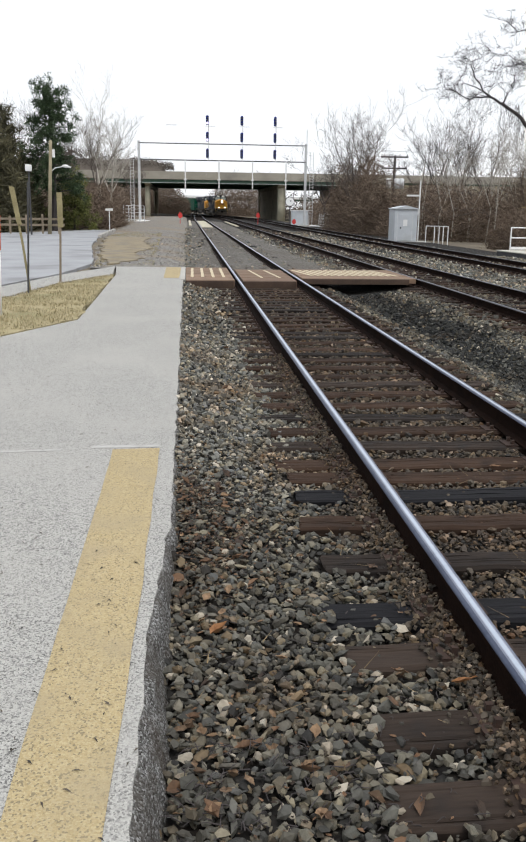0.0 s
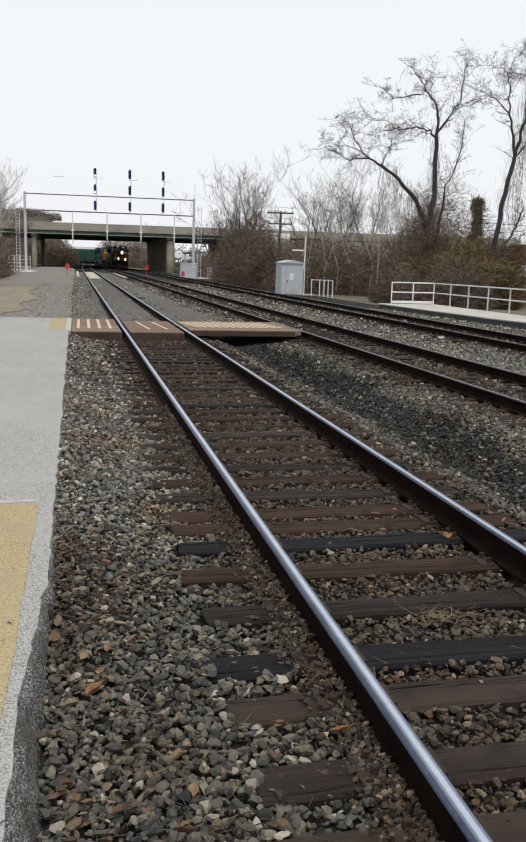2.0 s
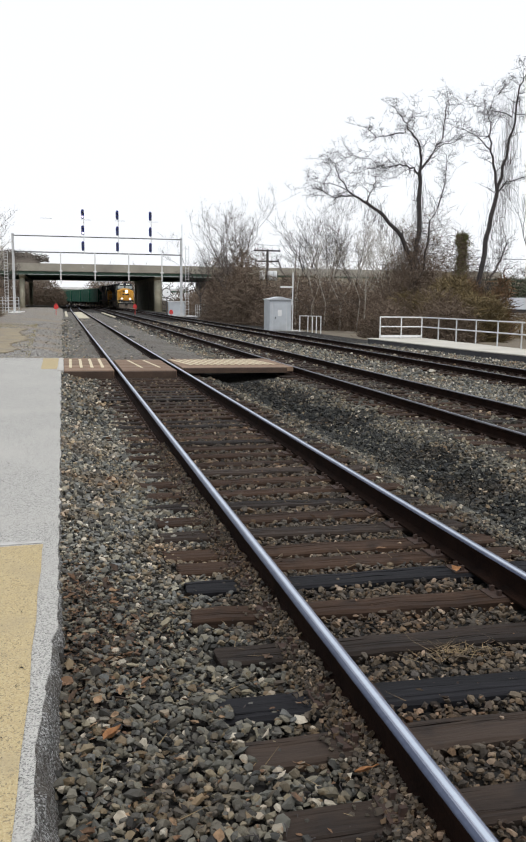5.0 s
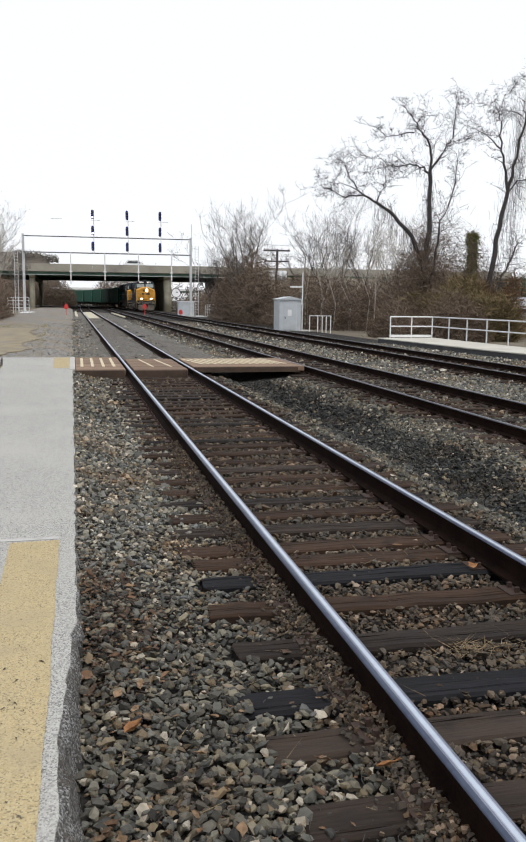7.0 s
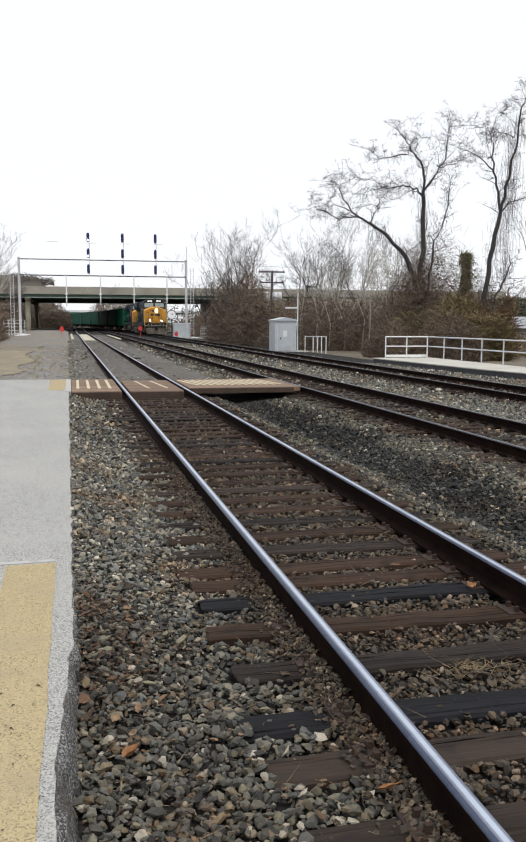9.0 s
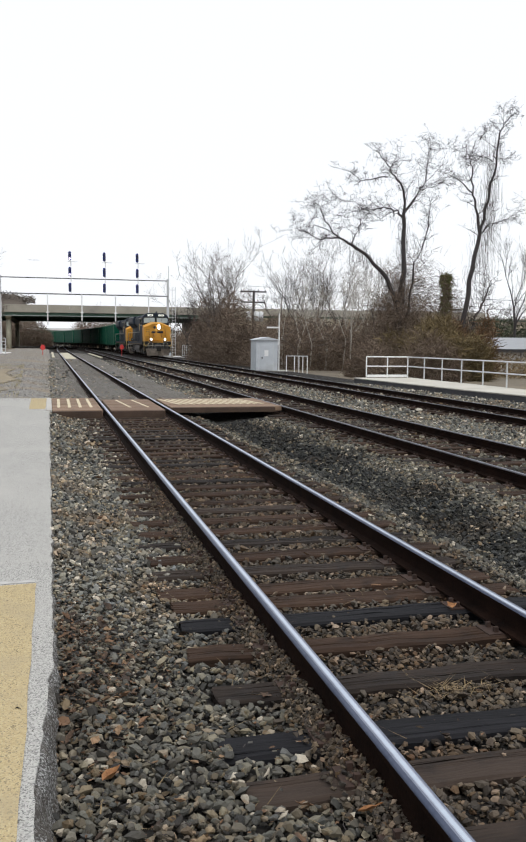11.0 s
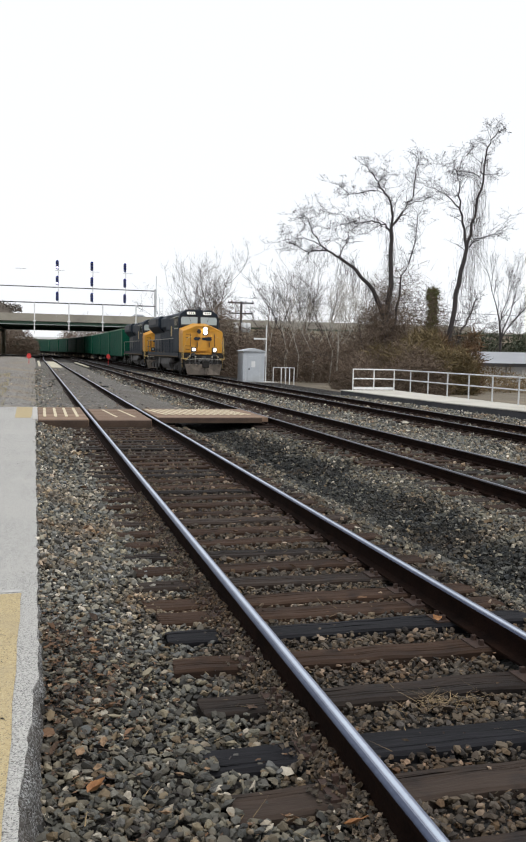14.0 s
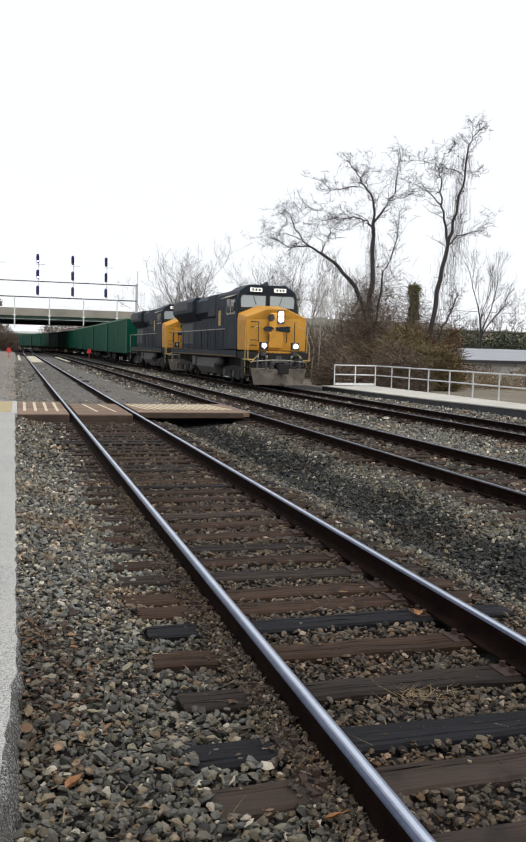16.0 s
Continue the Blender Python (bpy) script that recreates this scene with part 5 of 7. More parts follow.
def build_west_side():
    # two leaning stakes and a pole lamp by the lawn
    s = thing("wooden_stake", pose(-2.97, 17.25, 0, 0, 0, 0), "leaning mossy wooden stake in the lawn", "post", "stakes")
    part("stake", Shape().tube([(0, 0, -0.1), (-0.11, 0, 0.92), (-0.25, 0, 1.92)], [0.022, 0.025, 0.025], 6), POST_WOOD, s)
    part("board", Shape().prism([(-0.195, 1.32), (-0.1, 1.3), (-0.21, 2.0), (-0.31, 2.02)], "y", -0.05, -0.026), POST_WOOD, s, bevel=0.006)
    s = thing("metal_stake", pose(-3.02, 17.2, 0), "thin dark steel stake leaning against the wooden one", "post", "stakes")
    part("stake", Shape().tube([(0, 0, -0.1), (0.05, 0, 0.9), (0.1, 0, 2.1)], 0.02, 6), DARK_STEEL, s)
    s = thing("wooden_stake", pose(-2.78, 19.9, 0), "thin grey wooden stake at the edge of the lawn", "post", "stakes")
    part("stake", Shape().tube([(0, 0, -0.1), (0.08, 0, 1.9)], 0.026, 6), FENCE_WOOD, s)
    part("board", Shape().box(0.0, 0.12, -0.03, -0.005, 1.2, 1.95), POST_WOOD, s, bevel=0.006)
    m = thing("cable_marker", pose(-2.83, 13.6, 0), "white plastic cable marker post with an orange top", "marker post")
    part("post", Shape().tube([(0, 0, -0.1), (0.035, 0, 1.04)], 0.045, 14), WHITE_PAINT, m, smooth=True)
    part("sleeve", Shape().tube([(0.035, 0, 1.0), (0.053, 0, 1.5), (0.054, 0, 1.53), (0.054, 0, 1.55)], [0.05, 0.05, 0.042, 0.02], 14), ORANGE, m, "orange top sleeve", smooth=True)
    for i in range(5):
        part("marking", Shape().box(0.055, 0.075, -0.062, -0.04, 1.1 + i * 0.07, 1.145 + i * 0.07), BLACK, m, "dark unreadable marking")
    # street lamp and pole
    p = thing("street_lamp", pose(-8.1, 53.4, 0), "weathered wooden pole with a curved lamp arm", "street lamp")
    part("pole", Shape().tube([(0, 0, -0.3), (0.3, 0, 5.35)], [0.12, 0.09], 10), POLE_WOOD, p, smooth=True)
    part("arm", Shape().tube([(0.2, 0, 3.55), (0.5, 0, 3.82), (0.95, 0, 3.9)], 0.03, 6), GALVANISED, p)
    part("lamp_head", Shape().tube([(0.9, 0, 3.93), (1.1, 0, 3.93), (1.4, 0, 3.86)], [0.05, 0.1, 0.04], 8), WHITE_PAINT, p, smooth=True)
    part("transformer", Shape().tube([(0.45, -0.1, 4.4), (0.45, -0.1, 4.85)], 0.08, 10), WHITE_PAINT, p)
    l = thing("globe_lamp", pose(-8.9, 52.0, 0), "white box lamp on a thin dark post", "street lamp")
    part("post", Shape().tube([(0, 0, -0.2), (0, 0, 3.6)], 0.05, 8), DARK_STEEL, l)
    part("lamp_head", Shape().box(-0.17, 0.17, -0.17, 0.17, 3.55, 3.92), WHITE_PAINT, l, bevel=0.05)
    s = thing("street_sign", pose(-5.45, 64.0, 0), "small white sign on a thin post", "sign")
    part("post", Shape().tube([(0, 0.03, -0.2), (0, 0.03, 1.5)], 0.035, 6), WHITE_PAINT, s)
    part("plate", Shape().box(-0.26, 0.26, -0.015, 0.0, 1.36, 1.52), WHITE_PAINT, s)
    f = thing("wooden_fence", pose(-10.4, 54.0, 0, 0, 0, 8), "low grey split-rail wooden fence", "fence")
    for i in range(7):
        part("fence_post", Shape().box(-3 + i * 0.95, -2.88 + i * 0.95, -0.06, 0.06, -0.2, 1.05 + 0.06 * (i % 3)), FENCE_WOOD, f, bevel=0.01)
    for z in (0.45, 0.8):
        part("fence_rail", Shape().box(-3.2, 3.1, 0.07, 0.12, z, z + 0.13), FENCE_WOOD, f, bevel=0.01)
    # kerb stones along the road's end
    for i in range(4):
        u = 3.5 * i
        solo("kerb", Shape().box(-0.1, 0.1, -1.7, 1.7, -0.2, 0.12), CONCRETE, "low worn concrete kerb at the road edge", "kerb", "kerbs", "structure", bevel=0.03, m=pose(-5.05 + 0.012 * u + 0.0006 * u ** 2, 62 - u, 0, 0, 0, 2))


build_bridge()
build_gantry()
build_lineside()
build_west_side()

# ---------------------------------------------------------------- trees and brush
def grow(s, p, d, r, length, depth, rng, spread=0.8, lift=0.12, kids=5, thin=None):
    """A crooked branch with its side branches; thin takes the twigs."""
    n = 4 if depth else 3
    pts, rr = [Vector(p)], [r]
    q, d = Vector(p), Vector(d).normalized()
    for i in range(n):
        d = (d + Vector((rng.uniform(-1, 1), rng.uniform(-1, 1), rng.uniform(-0.7, 1) + lift)) * 0.24).normalized()
        q = q + d * (length / n)
        pts.append(q.copy())
        rr.append(max(0.007, r * (1 - 0.8 * (i + 1) / n)))
    (thin if thin is not None and depth < 2 else s).tube(pts, rr, 3 if depth < 1 else 5 if depth < 2 else 7, False)
    if depth:
        for k in range(kids):
            f = rng.uniform(0.25, 1.0)
            j = min(n - 1, int(f * n))
            a = pts[j].lerp(pts[j + 1], f * n - j if f < 1 else 1)
            side = Vector((rng.uniform(-1, 1), rng.uniform(-1, 1), rng.uniform(-0.3, 0.9)))
            grow(s, a, d * (1 - spread) + side.normalized() * spread, rr[j] * 0.55, length * rng.uniform(0.35, 0.62), depth - 1, rng, spread, lift, kids, thin)


def bare_tree(x, y, z, h, seed, material=BARK, label="bare winter tree with a grey-brown trunk", spread=0.6, trunk=0.35, kids=6, depth=3, lean=(0, 0), r=None):
    rng = random.Random(seed)
    t = thing("tree", pose(x, y, z), label, "tree", "bare trees")
    s, twigs = Shape(), Shape()
    r = r or h * 0.0115
    top = Vector((lean[0], lean[1], h * trunk))
    s.tube([(0, 0, -0.3), (lean[0] * 0.4, lean[1] * 0.4, h * trunk * 0.5), top], [r * 1.35, r * 1.1, r], 9, False)
    for k in range(4):
        a = k * 1.57 + rng.uniform(-0.5, 0.5)
        grow(s, top * rng.uniform(0.75, 1.0), (math.cos(a) * spread, math.sin(a) * spread, 1.0), r * 0.7, h * rng.uniform(0.42, 0.66), depth, rng, spread, 0.15, kids, twigs)
    part("trunk", s, material, t, smooth=True)
    part("crown", twigs, material, t, "fine bare twigs")
    return t


def limb_tree(name_label, base, limbs, seed, material):
    """A large tree with given main limbs, each (radius at its foot, radius at its tip, [(x, z), ...])."""
    rng = random.Random(seed)
    t = thing("tree", pose(*base), name_label, "tree", "bare trees")
    s, twigs, vines = Shape(), Shape(), Shape()
    for r0, r1, line in limbs:
        pts, lean = [], rng.uniform(-0.35, 0.35)
        for i, (a, b) in enumerate(zip(line, line[1:])):
            for k in range(3):
                f, j = k / 3, 0.09 if pts else 0.0
                pts.append(Vector((a[0] + (b[0] - a[0]) * f + rng.uniform(-j, j), lean * (i + f) * (r0 < 0.25), a[1] + (b[1] - a[1]) * f + rng.uniform(-j, j))))
        pts.append(Vector((line[-1][0], lean * (len(line) - 1) * (r0 < 0.25), line[-1][1])))
        n = len(pts) - 1
        rr = [0.68 * (r0 + (r1 - r0) * (i / n) ** 0.8) for i in range(n + 1)]
        s.tube(pts, rr, 7, False)
        for i in range(2, n + 1):
            tip = i > n * 0.55 and r1 < 0.1
            d = (pts[i] - pts[i - 1]).normalized()
            for k in range(2 if tip else 1 if rr[i] < 0.1 or i % 3 == 0 else 0):
                side = Vector((rng.uniform(-1, 1), rng.uniform(-1, 1), rng.uniform(-0.7, 0.7)))
                grow(s, pts[i], d * 0.6 + side, min(0.03, max(0.013, rr[i] * 0.4)), rng.uniform(0.6, 1.7), 2, rng, 0.9, -0.08, 4, twigs)
            # strands of dry vine that hang round the limb and droop from it
            for k in range(22 if rr[i] > 0.1 else 4):
                a, rad = rng.uniform(0, 6.28), rr[i] + abs(rng.gauss(0, 0.32))
                p = pts[i] + Vector((math.cos(a) * rad, math.sin(a) * rad, rng.uniform(-0.3, 0.5)))
                q = p + Vector((rng.uniform(-0.25, 0.25), rng.uniform(-0.2, 0.2), -rng.uniform(0.4, 1.6 if rr[i] > 0.1 else 0.8)))
                m = p.lerp(q, 0.5) + Vector((rng.uniform(-0.18, 0.18), rng.uniform(-0.15, 0.15), 0))
                vines.tube([p, m, q], [0.007, 0.009, 0.004], 3, False)
    part("trunk", s, material, t, "dark trunk and limbs", smooth=True)
    part("crown", twigs, material, t, "fine bare twigs")
    part("vines", vines, BARK_DARK, t, "hanging dry vine strands")
    return t


def brush(name, label, x0, x1, y0, y1, z, h, n, material, seed, width=0.02, lean=0.45, edge=0.35, category="brush"):
    """A thicket: crooked stems and short twigs, thickest at the bottom, with an uneven top."""
    rng = np.random.default_rng(seed)
    x, y = rng.uniform(x0, x1, n), rng.uniform(y0, y1, n)
    top = np.array([0.55 + 0.9 * noise.noise((a * edge, b * edge, seed)) for a, b in zip(x, y)])
    u = np.minimum((x - x0), (x1 - x)) / max(0.1, (x1 - x0))
    top = h * np.clip(top + 0.35, 0.25, 1.15) * np.clip(0.45 + u * 2.5, 0, 1)
    base = np.stack([x, y, z + top * rng.random(n) ** 1.25 * 0.85], -1)
    length = np.clip(h * rng.uniform(0.1, 0.3, n), 0.2, 0.9 if h < 12 else 2.2)
    d = np.stack([rng.normal(0, 1, n), rng.normal(0, 1, n), rng.uniform(-0.25, 1.5, n)], -1)
    d /= np.linalg.norm(d, axis=1)[:, None]
    side = np.cross(d, rng.normal(0, 1, (n, 3)))
    side /= np.linalg.norm(side, axis=1)[:, None]
    w = width * rng.uniform(0.5, 1.5, n)[:, None]
    mid = base + d * (length * 0.5)[:, None] + rng.normal(0, 0.06, (n, 3))
    tip = base + d * length[:, None] + rng.normal(0, 0.12, (n, 3))
    v = np.stack([base - side * w, base + side * w, mid + side * w * 0.8, tip, mid - side * w * 0.8], 1).reshape(-1, 3)
    k = np.arange(n)[:, None] * 5
    f = np.concatenate([k + np.array([[0, 1, 2]]), k + np.array([[0, 2, 4]]), k + np.array([[4, 2, 3]])])
    return tagged(new(name, big_mesh(name, v, f, material)), label, category, kind="stuff")


def conifer(x, y, z, h, radius, seed, material, label, bare=0.25, clumps=420, blade=0.4, taper=0.55):
    rng = np.random.default_rng(seed)
    r2 = random.Random(seed)
    t = thing("evergreen_tree", pose(x, y, z), label, "tree", "evergreen trees")
    s = Shape().tube([(0, 0, -0.3), (0.1, 0, h * 0.5), (0, 0, h * 0.97)], [h * 0.022, h * 0.014, 0.03], 8, False)
    cs = []
    boughs = max(6, clumps // 16)
    for b in range(boughs):
        u = (b + rng.uniform(-0.4, 0.4)) / boughs
        zz = h * (bare + (0.97 - bare) * max(0.0, u))
        rad = radius * max(0.12, 1 - u) ** taper * rng.uniform(0.45, 1.0)
        a = b * 2.4 + rng.uniform(-0.5, 0.5)
        tip = Vector((math.cos(a) * rad, math.sin(a) * rad, zz))
        s.tube([(0, 0, zz - 0.25), tip * 0.5 + Vector((0, 0, zz * 0.5)), tip], [0.05, 0.035, 0.015], 4, False)
        size = radius * rng.uniform(0.28, 0.45)
        for k in range(16):
            e = rng.normal(0, 0.5, 3) * size
            f = rng.uniform(0.45, 1.05)
            cs.append((tip.x * f + e[0], tip.y * f + e[1], zz + e[2] * 0.75))
    part("trunk", s, BARK_DARK, t, "dark straight trunk")
    cs = np.array(cs)
    m = 54
    c = np.repeat(cs, m, 0)
    n = len(c)
    d = rng.normal(0, 1, (n, 3)) + np.array([0, 0, 0.35])
    d /= np.linalg.norm(d, axis=1)[:, None]
    side = np.cross(d, rng.normal(0, 1, (n, 3)))
    side /= np.linalg.norm(side, axis=1)[:, None]
    a = c + d * rng.uniform(0.0, 0.3, n)[:, None]
    ln = 0.4 * blade * rng.uniform(0.5, 1.3, n)[:, None]
    v = np.stack([a - side * 0.03, a + side * 0.03, a + d * ln], 1).reshape(-1, 3)
    ob = new("crown", big_mesh("crown", v, np.arange(3 * n).reshape(-1, 3), material))
    ob.parent = t
    tagged(ob, "ragged needle clumps")
    return t


def build_east_trees():
    forked = [
        (0.4, 0.2, [(-0.1, -0.3), (-0.25, 2.5), (-0.15, 5), (0.1, 7.6), (0.1, 10), (0, 11.9)]),
        (0.14, 0.04, [(0, 11.8), (-0.4, 12.2), (-1.1, 12.4), (-1.9, 12.4), (-2.8, 12.3)]),
        (0.045, 0.012, [(-2.8, 12.3), (-3.7, 12.7), (-4.7, 12.8)]),
        (0.045, 0.012, [(-2.7, 12.3), (-3.8, 12.1), (-4.7, 11.8)]),
        (0.16, 0.03, [(0, 11.9), (-0.1, 13.3), (-0.5, 14.1), (-1.3, 14.8), (-2, 15.5), (-2.8, 16.1)])]
    forked += [
        (0.08, 0.02, [(-1.3, 14.6), (-2.2, 14.5), (-3.2, 14.3), (-4, 15)]),
        (0.06, 0.02, [(-0.5, 14.3), (-0.5, 15.1), (-0.3, 15.9)]),
        (0.15, 0.025, [(0, 11.9), (0.6, 12.9), (1.2, 13.8), (1.7, 14.8), (1.7, 16.2), (1.9, 16.9)]),
        (0.06, 0.02, [(1.2, 13.8), (2.2, 14.1), (3.2, 14.6)])]
    forked += [
        (0.3, 0.1, [(-0.2, 5), (-1.2, 7.3), (-2.7, 8.7), (-4, 9.6), (-5, 10.1)]),
        (0.1, 0.02, [(-5, 10.1), (-5.7, 10.5), (-6.4, 11.5), (-6.6, 12), (-7.3, 12.3)]),
        (0.09, 0.02, [(-5, 10.1), (-6, 10.1), (-6.6, 9.9), (-7.8, 10.4), (-8.4, 10.6)]),
        (0.06, 0.015, [(-5.6, 10.5), (-6.8, 10.9), (-7.6, 10.8)]),
        (0.09, 0.02, [(-4, 9.7), (-3.6, 10.6), (-3.4, 11.4), (-2.9, 11.9)]),
        (0.16, 0.03, [(0.3, 3.5), (0.6, 6.1), (0.9, 8.4), (1.6, 10), (1.9, 11.6), (1.8, 13.2)])]
    limb_tree("large bare dark tree hung with dry vines", (25.5, 60, -0.9), forked, 21, BARK_DARK)
    tall = [
        (0.36, 0.22, [(-0.1, -0.3), (0.1, 2.9), (0.3, 5.3), (0.8, 8.2), (1.3, 10.6)]),
        (0.2, 0.03, [(1.3, 10.6), (1.6, 12.6), (1.9, 14.6), (2.2, 16.2), (2.2, 18.2), (2.6, 19), (3.4, 19.6)]),
        (0.17, 0.04, [(1.3, 10.8), (0.9, 12.8), (0.6, 14.2), (0.5, 15.7), (0.3, 16.4)]),
        (0.05, 0.015, [(0.3, 16.4), (0, 16.8), (-1.6, 16.9)])]
    tall += [
        (0.09, 0.02, [(0.6, 13.8), (-0.2, 14.5), (-1.1, 15), (-2, 15.2)]),
        (0.06, 0.03, [(2.2, 16.2), (1.3, 16.5), (0.3, 16.5)]),
        (0.1, 0.02, [(1.3, 10.7), (1.9, 11.5), (3, 11.9), (3.7, 12.2)]),
        (0.05, 0.015, [(0.3, 16.4), (0.8, 17.5), (1.5, 18.2)]),
        (0.05, 0.015, [(2.2, 16.6), (2.8, 16.4), (3.5, 16.6)])]
    limb_tree("tall leaning bare dark tree hung with vines", (30.4, 60, -0.9), tall, 22, BARK_DARK)
    limb_tree("short crooked leaning dark tree", (32.0, 61, -0.9), [(0.2, 0.06, [(-0.3, -0.3), (-0.1, 3.4), (0.4, 4.6), (1.1, 5.5), (1.7, 6.5), (2.1, 7.5)])], 23, BARK_DARK)
    # strands that hang like a curtain beside the tall tree
    curtain = Shape()
    vr = random.Random(77)
    for i in range(400):
        x, z = 32.15 + vr.gauss(0, 0.45), vr.uniform(5.5, 17.5)
        x += 0.06 * (z - 8)
        y, ln = 60 + vr.uniform(-0.6, 0.6), vr.uniform(0.8, 2.6)
        curtain.tube([(x, y, z), (x + vr.uniform(-0.15, 0.15), y, z - ln / 2), (x + vr.uniform(-0.2, 0.2), y, z - ln)], [0.005, 0.008, 0.004], 3, False)
    solo("hanging_vines", curtain, BARK, "dry vine strands hanging beside the tall tree", "vines", kind="stuff")
    for x, y, h, sd, m in ((17.2, 88, 12.0, 1, BARK), (15.9, 84, 8.5, 2, BARK), (27.2, 92, 10.5, 3, BARK_DARK), (26.5, 96, 11.5, 4, BARK), (30.5, 98, 12.5, 5, BARK), (34.5, 100, 12.0, 6, BARK),
                           (20.5, 100, 10.0, 7, BARK), (38.5, 92, 9.5, 8, BARK_DARK), (62, 108, 8.0, 10, BARK), (20.5, 130, 10.5, 11, BARK_DARK), (24.5, 138, 10, 12, BARK_DARK),
                           (28, 78, 9.5, 13, BARK_PALE), (31, 80, 9.0, 14, BARK_PALE), (25, 80, 7.5, 15, BARK_PALE), (69, 112, 10.0, 16, BARK)):
        bare_tree(x, y, -0.9, h, sd, m, "bare winter tree with fine grey-brown twigs" if m is not BARK_PALE else "thin bare tree with pale bark", 0.55)
    bare_tree(58.3, 100, -0.9, 12.8, 9, BARK_DARK, "slender bare tree behind the building", 0.28, 0.45)
    # pale slender trunks in the thicket
    rng = random.Random(9)
    for i in range(16):
        x, y = rng.uniform(19, 28), rng.uniform(68, 76)
        t = thing("sapling", pose(x, y, -0.9), "slender pale leaning sapling in the thicket", "tree", "saplings")
        h = rng.uniform(4, 6.5)
        part("trunk", Shape().tube([(0, 0, -0.2), (rng.uniform(-0.3, 0.3), 0, h * 0.5), (rng.uniform(-0.9, 0.9), 0, h)], [0.06, 0.045, 0.015], 6, False), BARK_PALE, t)
    dead = Shape()
    for i in range(30):
        x, y, z = rng.uniform(18.5, 23.5), rng.uniform(64, 67.5), rng.uniform(0.3, 3.2)
        dx, dz = rng.uniform(-1.6, 1.6), rng.uniform(-0.5, 0.9)
        dead.tube([(x, y, z), (x + dx * 0.5, y - 0.1, z + dz * 0.7), (x + dx, y, z + dz)], [0.026, 0.02, 0.008], 5, False)
    solo("dead_branches", dead, BARK, "pale dead branches tangled in the thicket", "branches", kind="stuff")
    for i in range(7):
        x, y, h = rng.uniform(23.2, 28.8), rng.uniform(59, 63), rng.uniform(3, 5.5)
        t = thing("sapling", pose(x, y, -0.9), "dark vine-wrapped stem beside the large trees", "tree", "saplings")
        part("trunk", Shape().tube([(0, 0, -0.2), (rng.uniform(-0.4, 0.4), 0, h * 0.5), (rng.uniform(-1.2, 1.2), 0, h)], [0.06, 0.045, 0.015], 6, False), BARK_DARK, t)
    brush("brushwood", "dense brown leafless brushwood beside the far track", 14.9, 19.5, 76, 96, -0.7, 7.2, 17000, TWIGS, 31, 0.018)
    brush("brushwood", "dense brown leafless brushwood behind the hut", 16.5, 31, 68, 84, -0.9, 5.0, 26000, TWIGS, 32, 0.02)
    brush("brushwood", "dense dark brushwood along the highway embankment", 18, 60, 96, 124, -1.2, 6.5, 17000, FAR_WOOD, 33, 0.03)
    brush("brushwood", "grey-brown bramble thicket by the far platform", 19.6, 25.5, 49.5, 56, -0.9, 3.4, 19000, TWIGS, 34, 0.014)
    brush("brushwood", "olive and russet vine thicket under the large trees", 22.0, 28.6, 51.5, 57.5, -0.9, 4.3, 26000, TWIGS_OLIVE, 35, 0.022)
    brush("brushwood", "russet leafy vines round the tree trunks", 28.0, 31.0, 55.5, 59.5, -0.9, 5.6, 12000, TWIGS_RED, 36, 0.022)
    brush("brushwood", "brown brushwood round the base of the large trees", 22.8, 28.6, 58, 63, -0.9, 6.3, 13000, TWIGS, 37, 0.012)
    brush("brushwood", "dry vines hanging round the large dark trunks", 24.2, 26.6, 59.3, 60.9, -0.9, 9.4, 4200, TWIGS, 45, 0.011)
    brush("reeds", "dry pale reeds and weeds in front of the white building", 31.5, 46, 58, 69, -1.7, 2.6, 9000, STRAW_OLD, 46, 0.02, category="reeds")
    brush("hedge", "dark evergreen hedge behind the white building", 44, 100, 104, 112, -1.6, 6.6, 34000, FAR_GREEN, 38, 0.07, category="hedge")
    brush("brushwood", "distant brown woods beyond the embankment", 20, 260, 236, 262, -1.5, 15.0, 15000, FAR_WOOD, 39, 0.09)
    brush("brushwood", "brown wooded slope beyond the bridge", 7.5, 30, 262, 300, -1.0, 13.0, 11000, TWIGS, 40, 0.05)
    brush("brushwood", "brown brush along the far track under the bridge", 19.8, 27, 135, 168, -0.8, 4.6, 12000, TWIGS, 41, 0.025)
    brush("brushwood", "thin grey brushwood between the large trees", 24.6, 32.6, 61.0, 64.5, -0.9, 10.2, 9500, TWIGS, 47, 0.012)
    for x, h, sd in ((32.0, 7.9, 51),):
        conifer(x, 66, -0.9, h + 0.7, 0.8, sd, SHRUB, "narrow dark evergreen among bare trees", 0.02, 460, 0.4, 1.2)


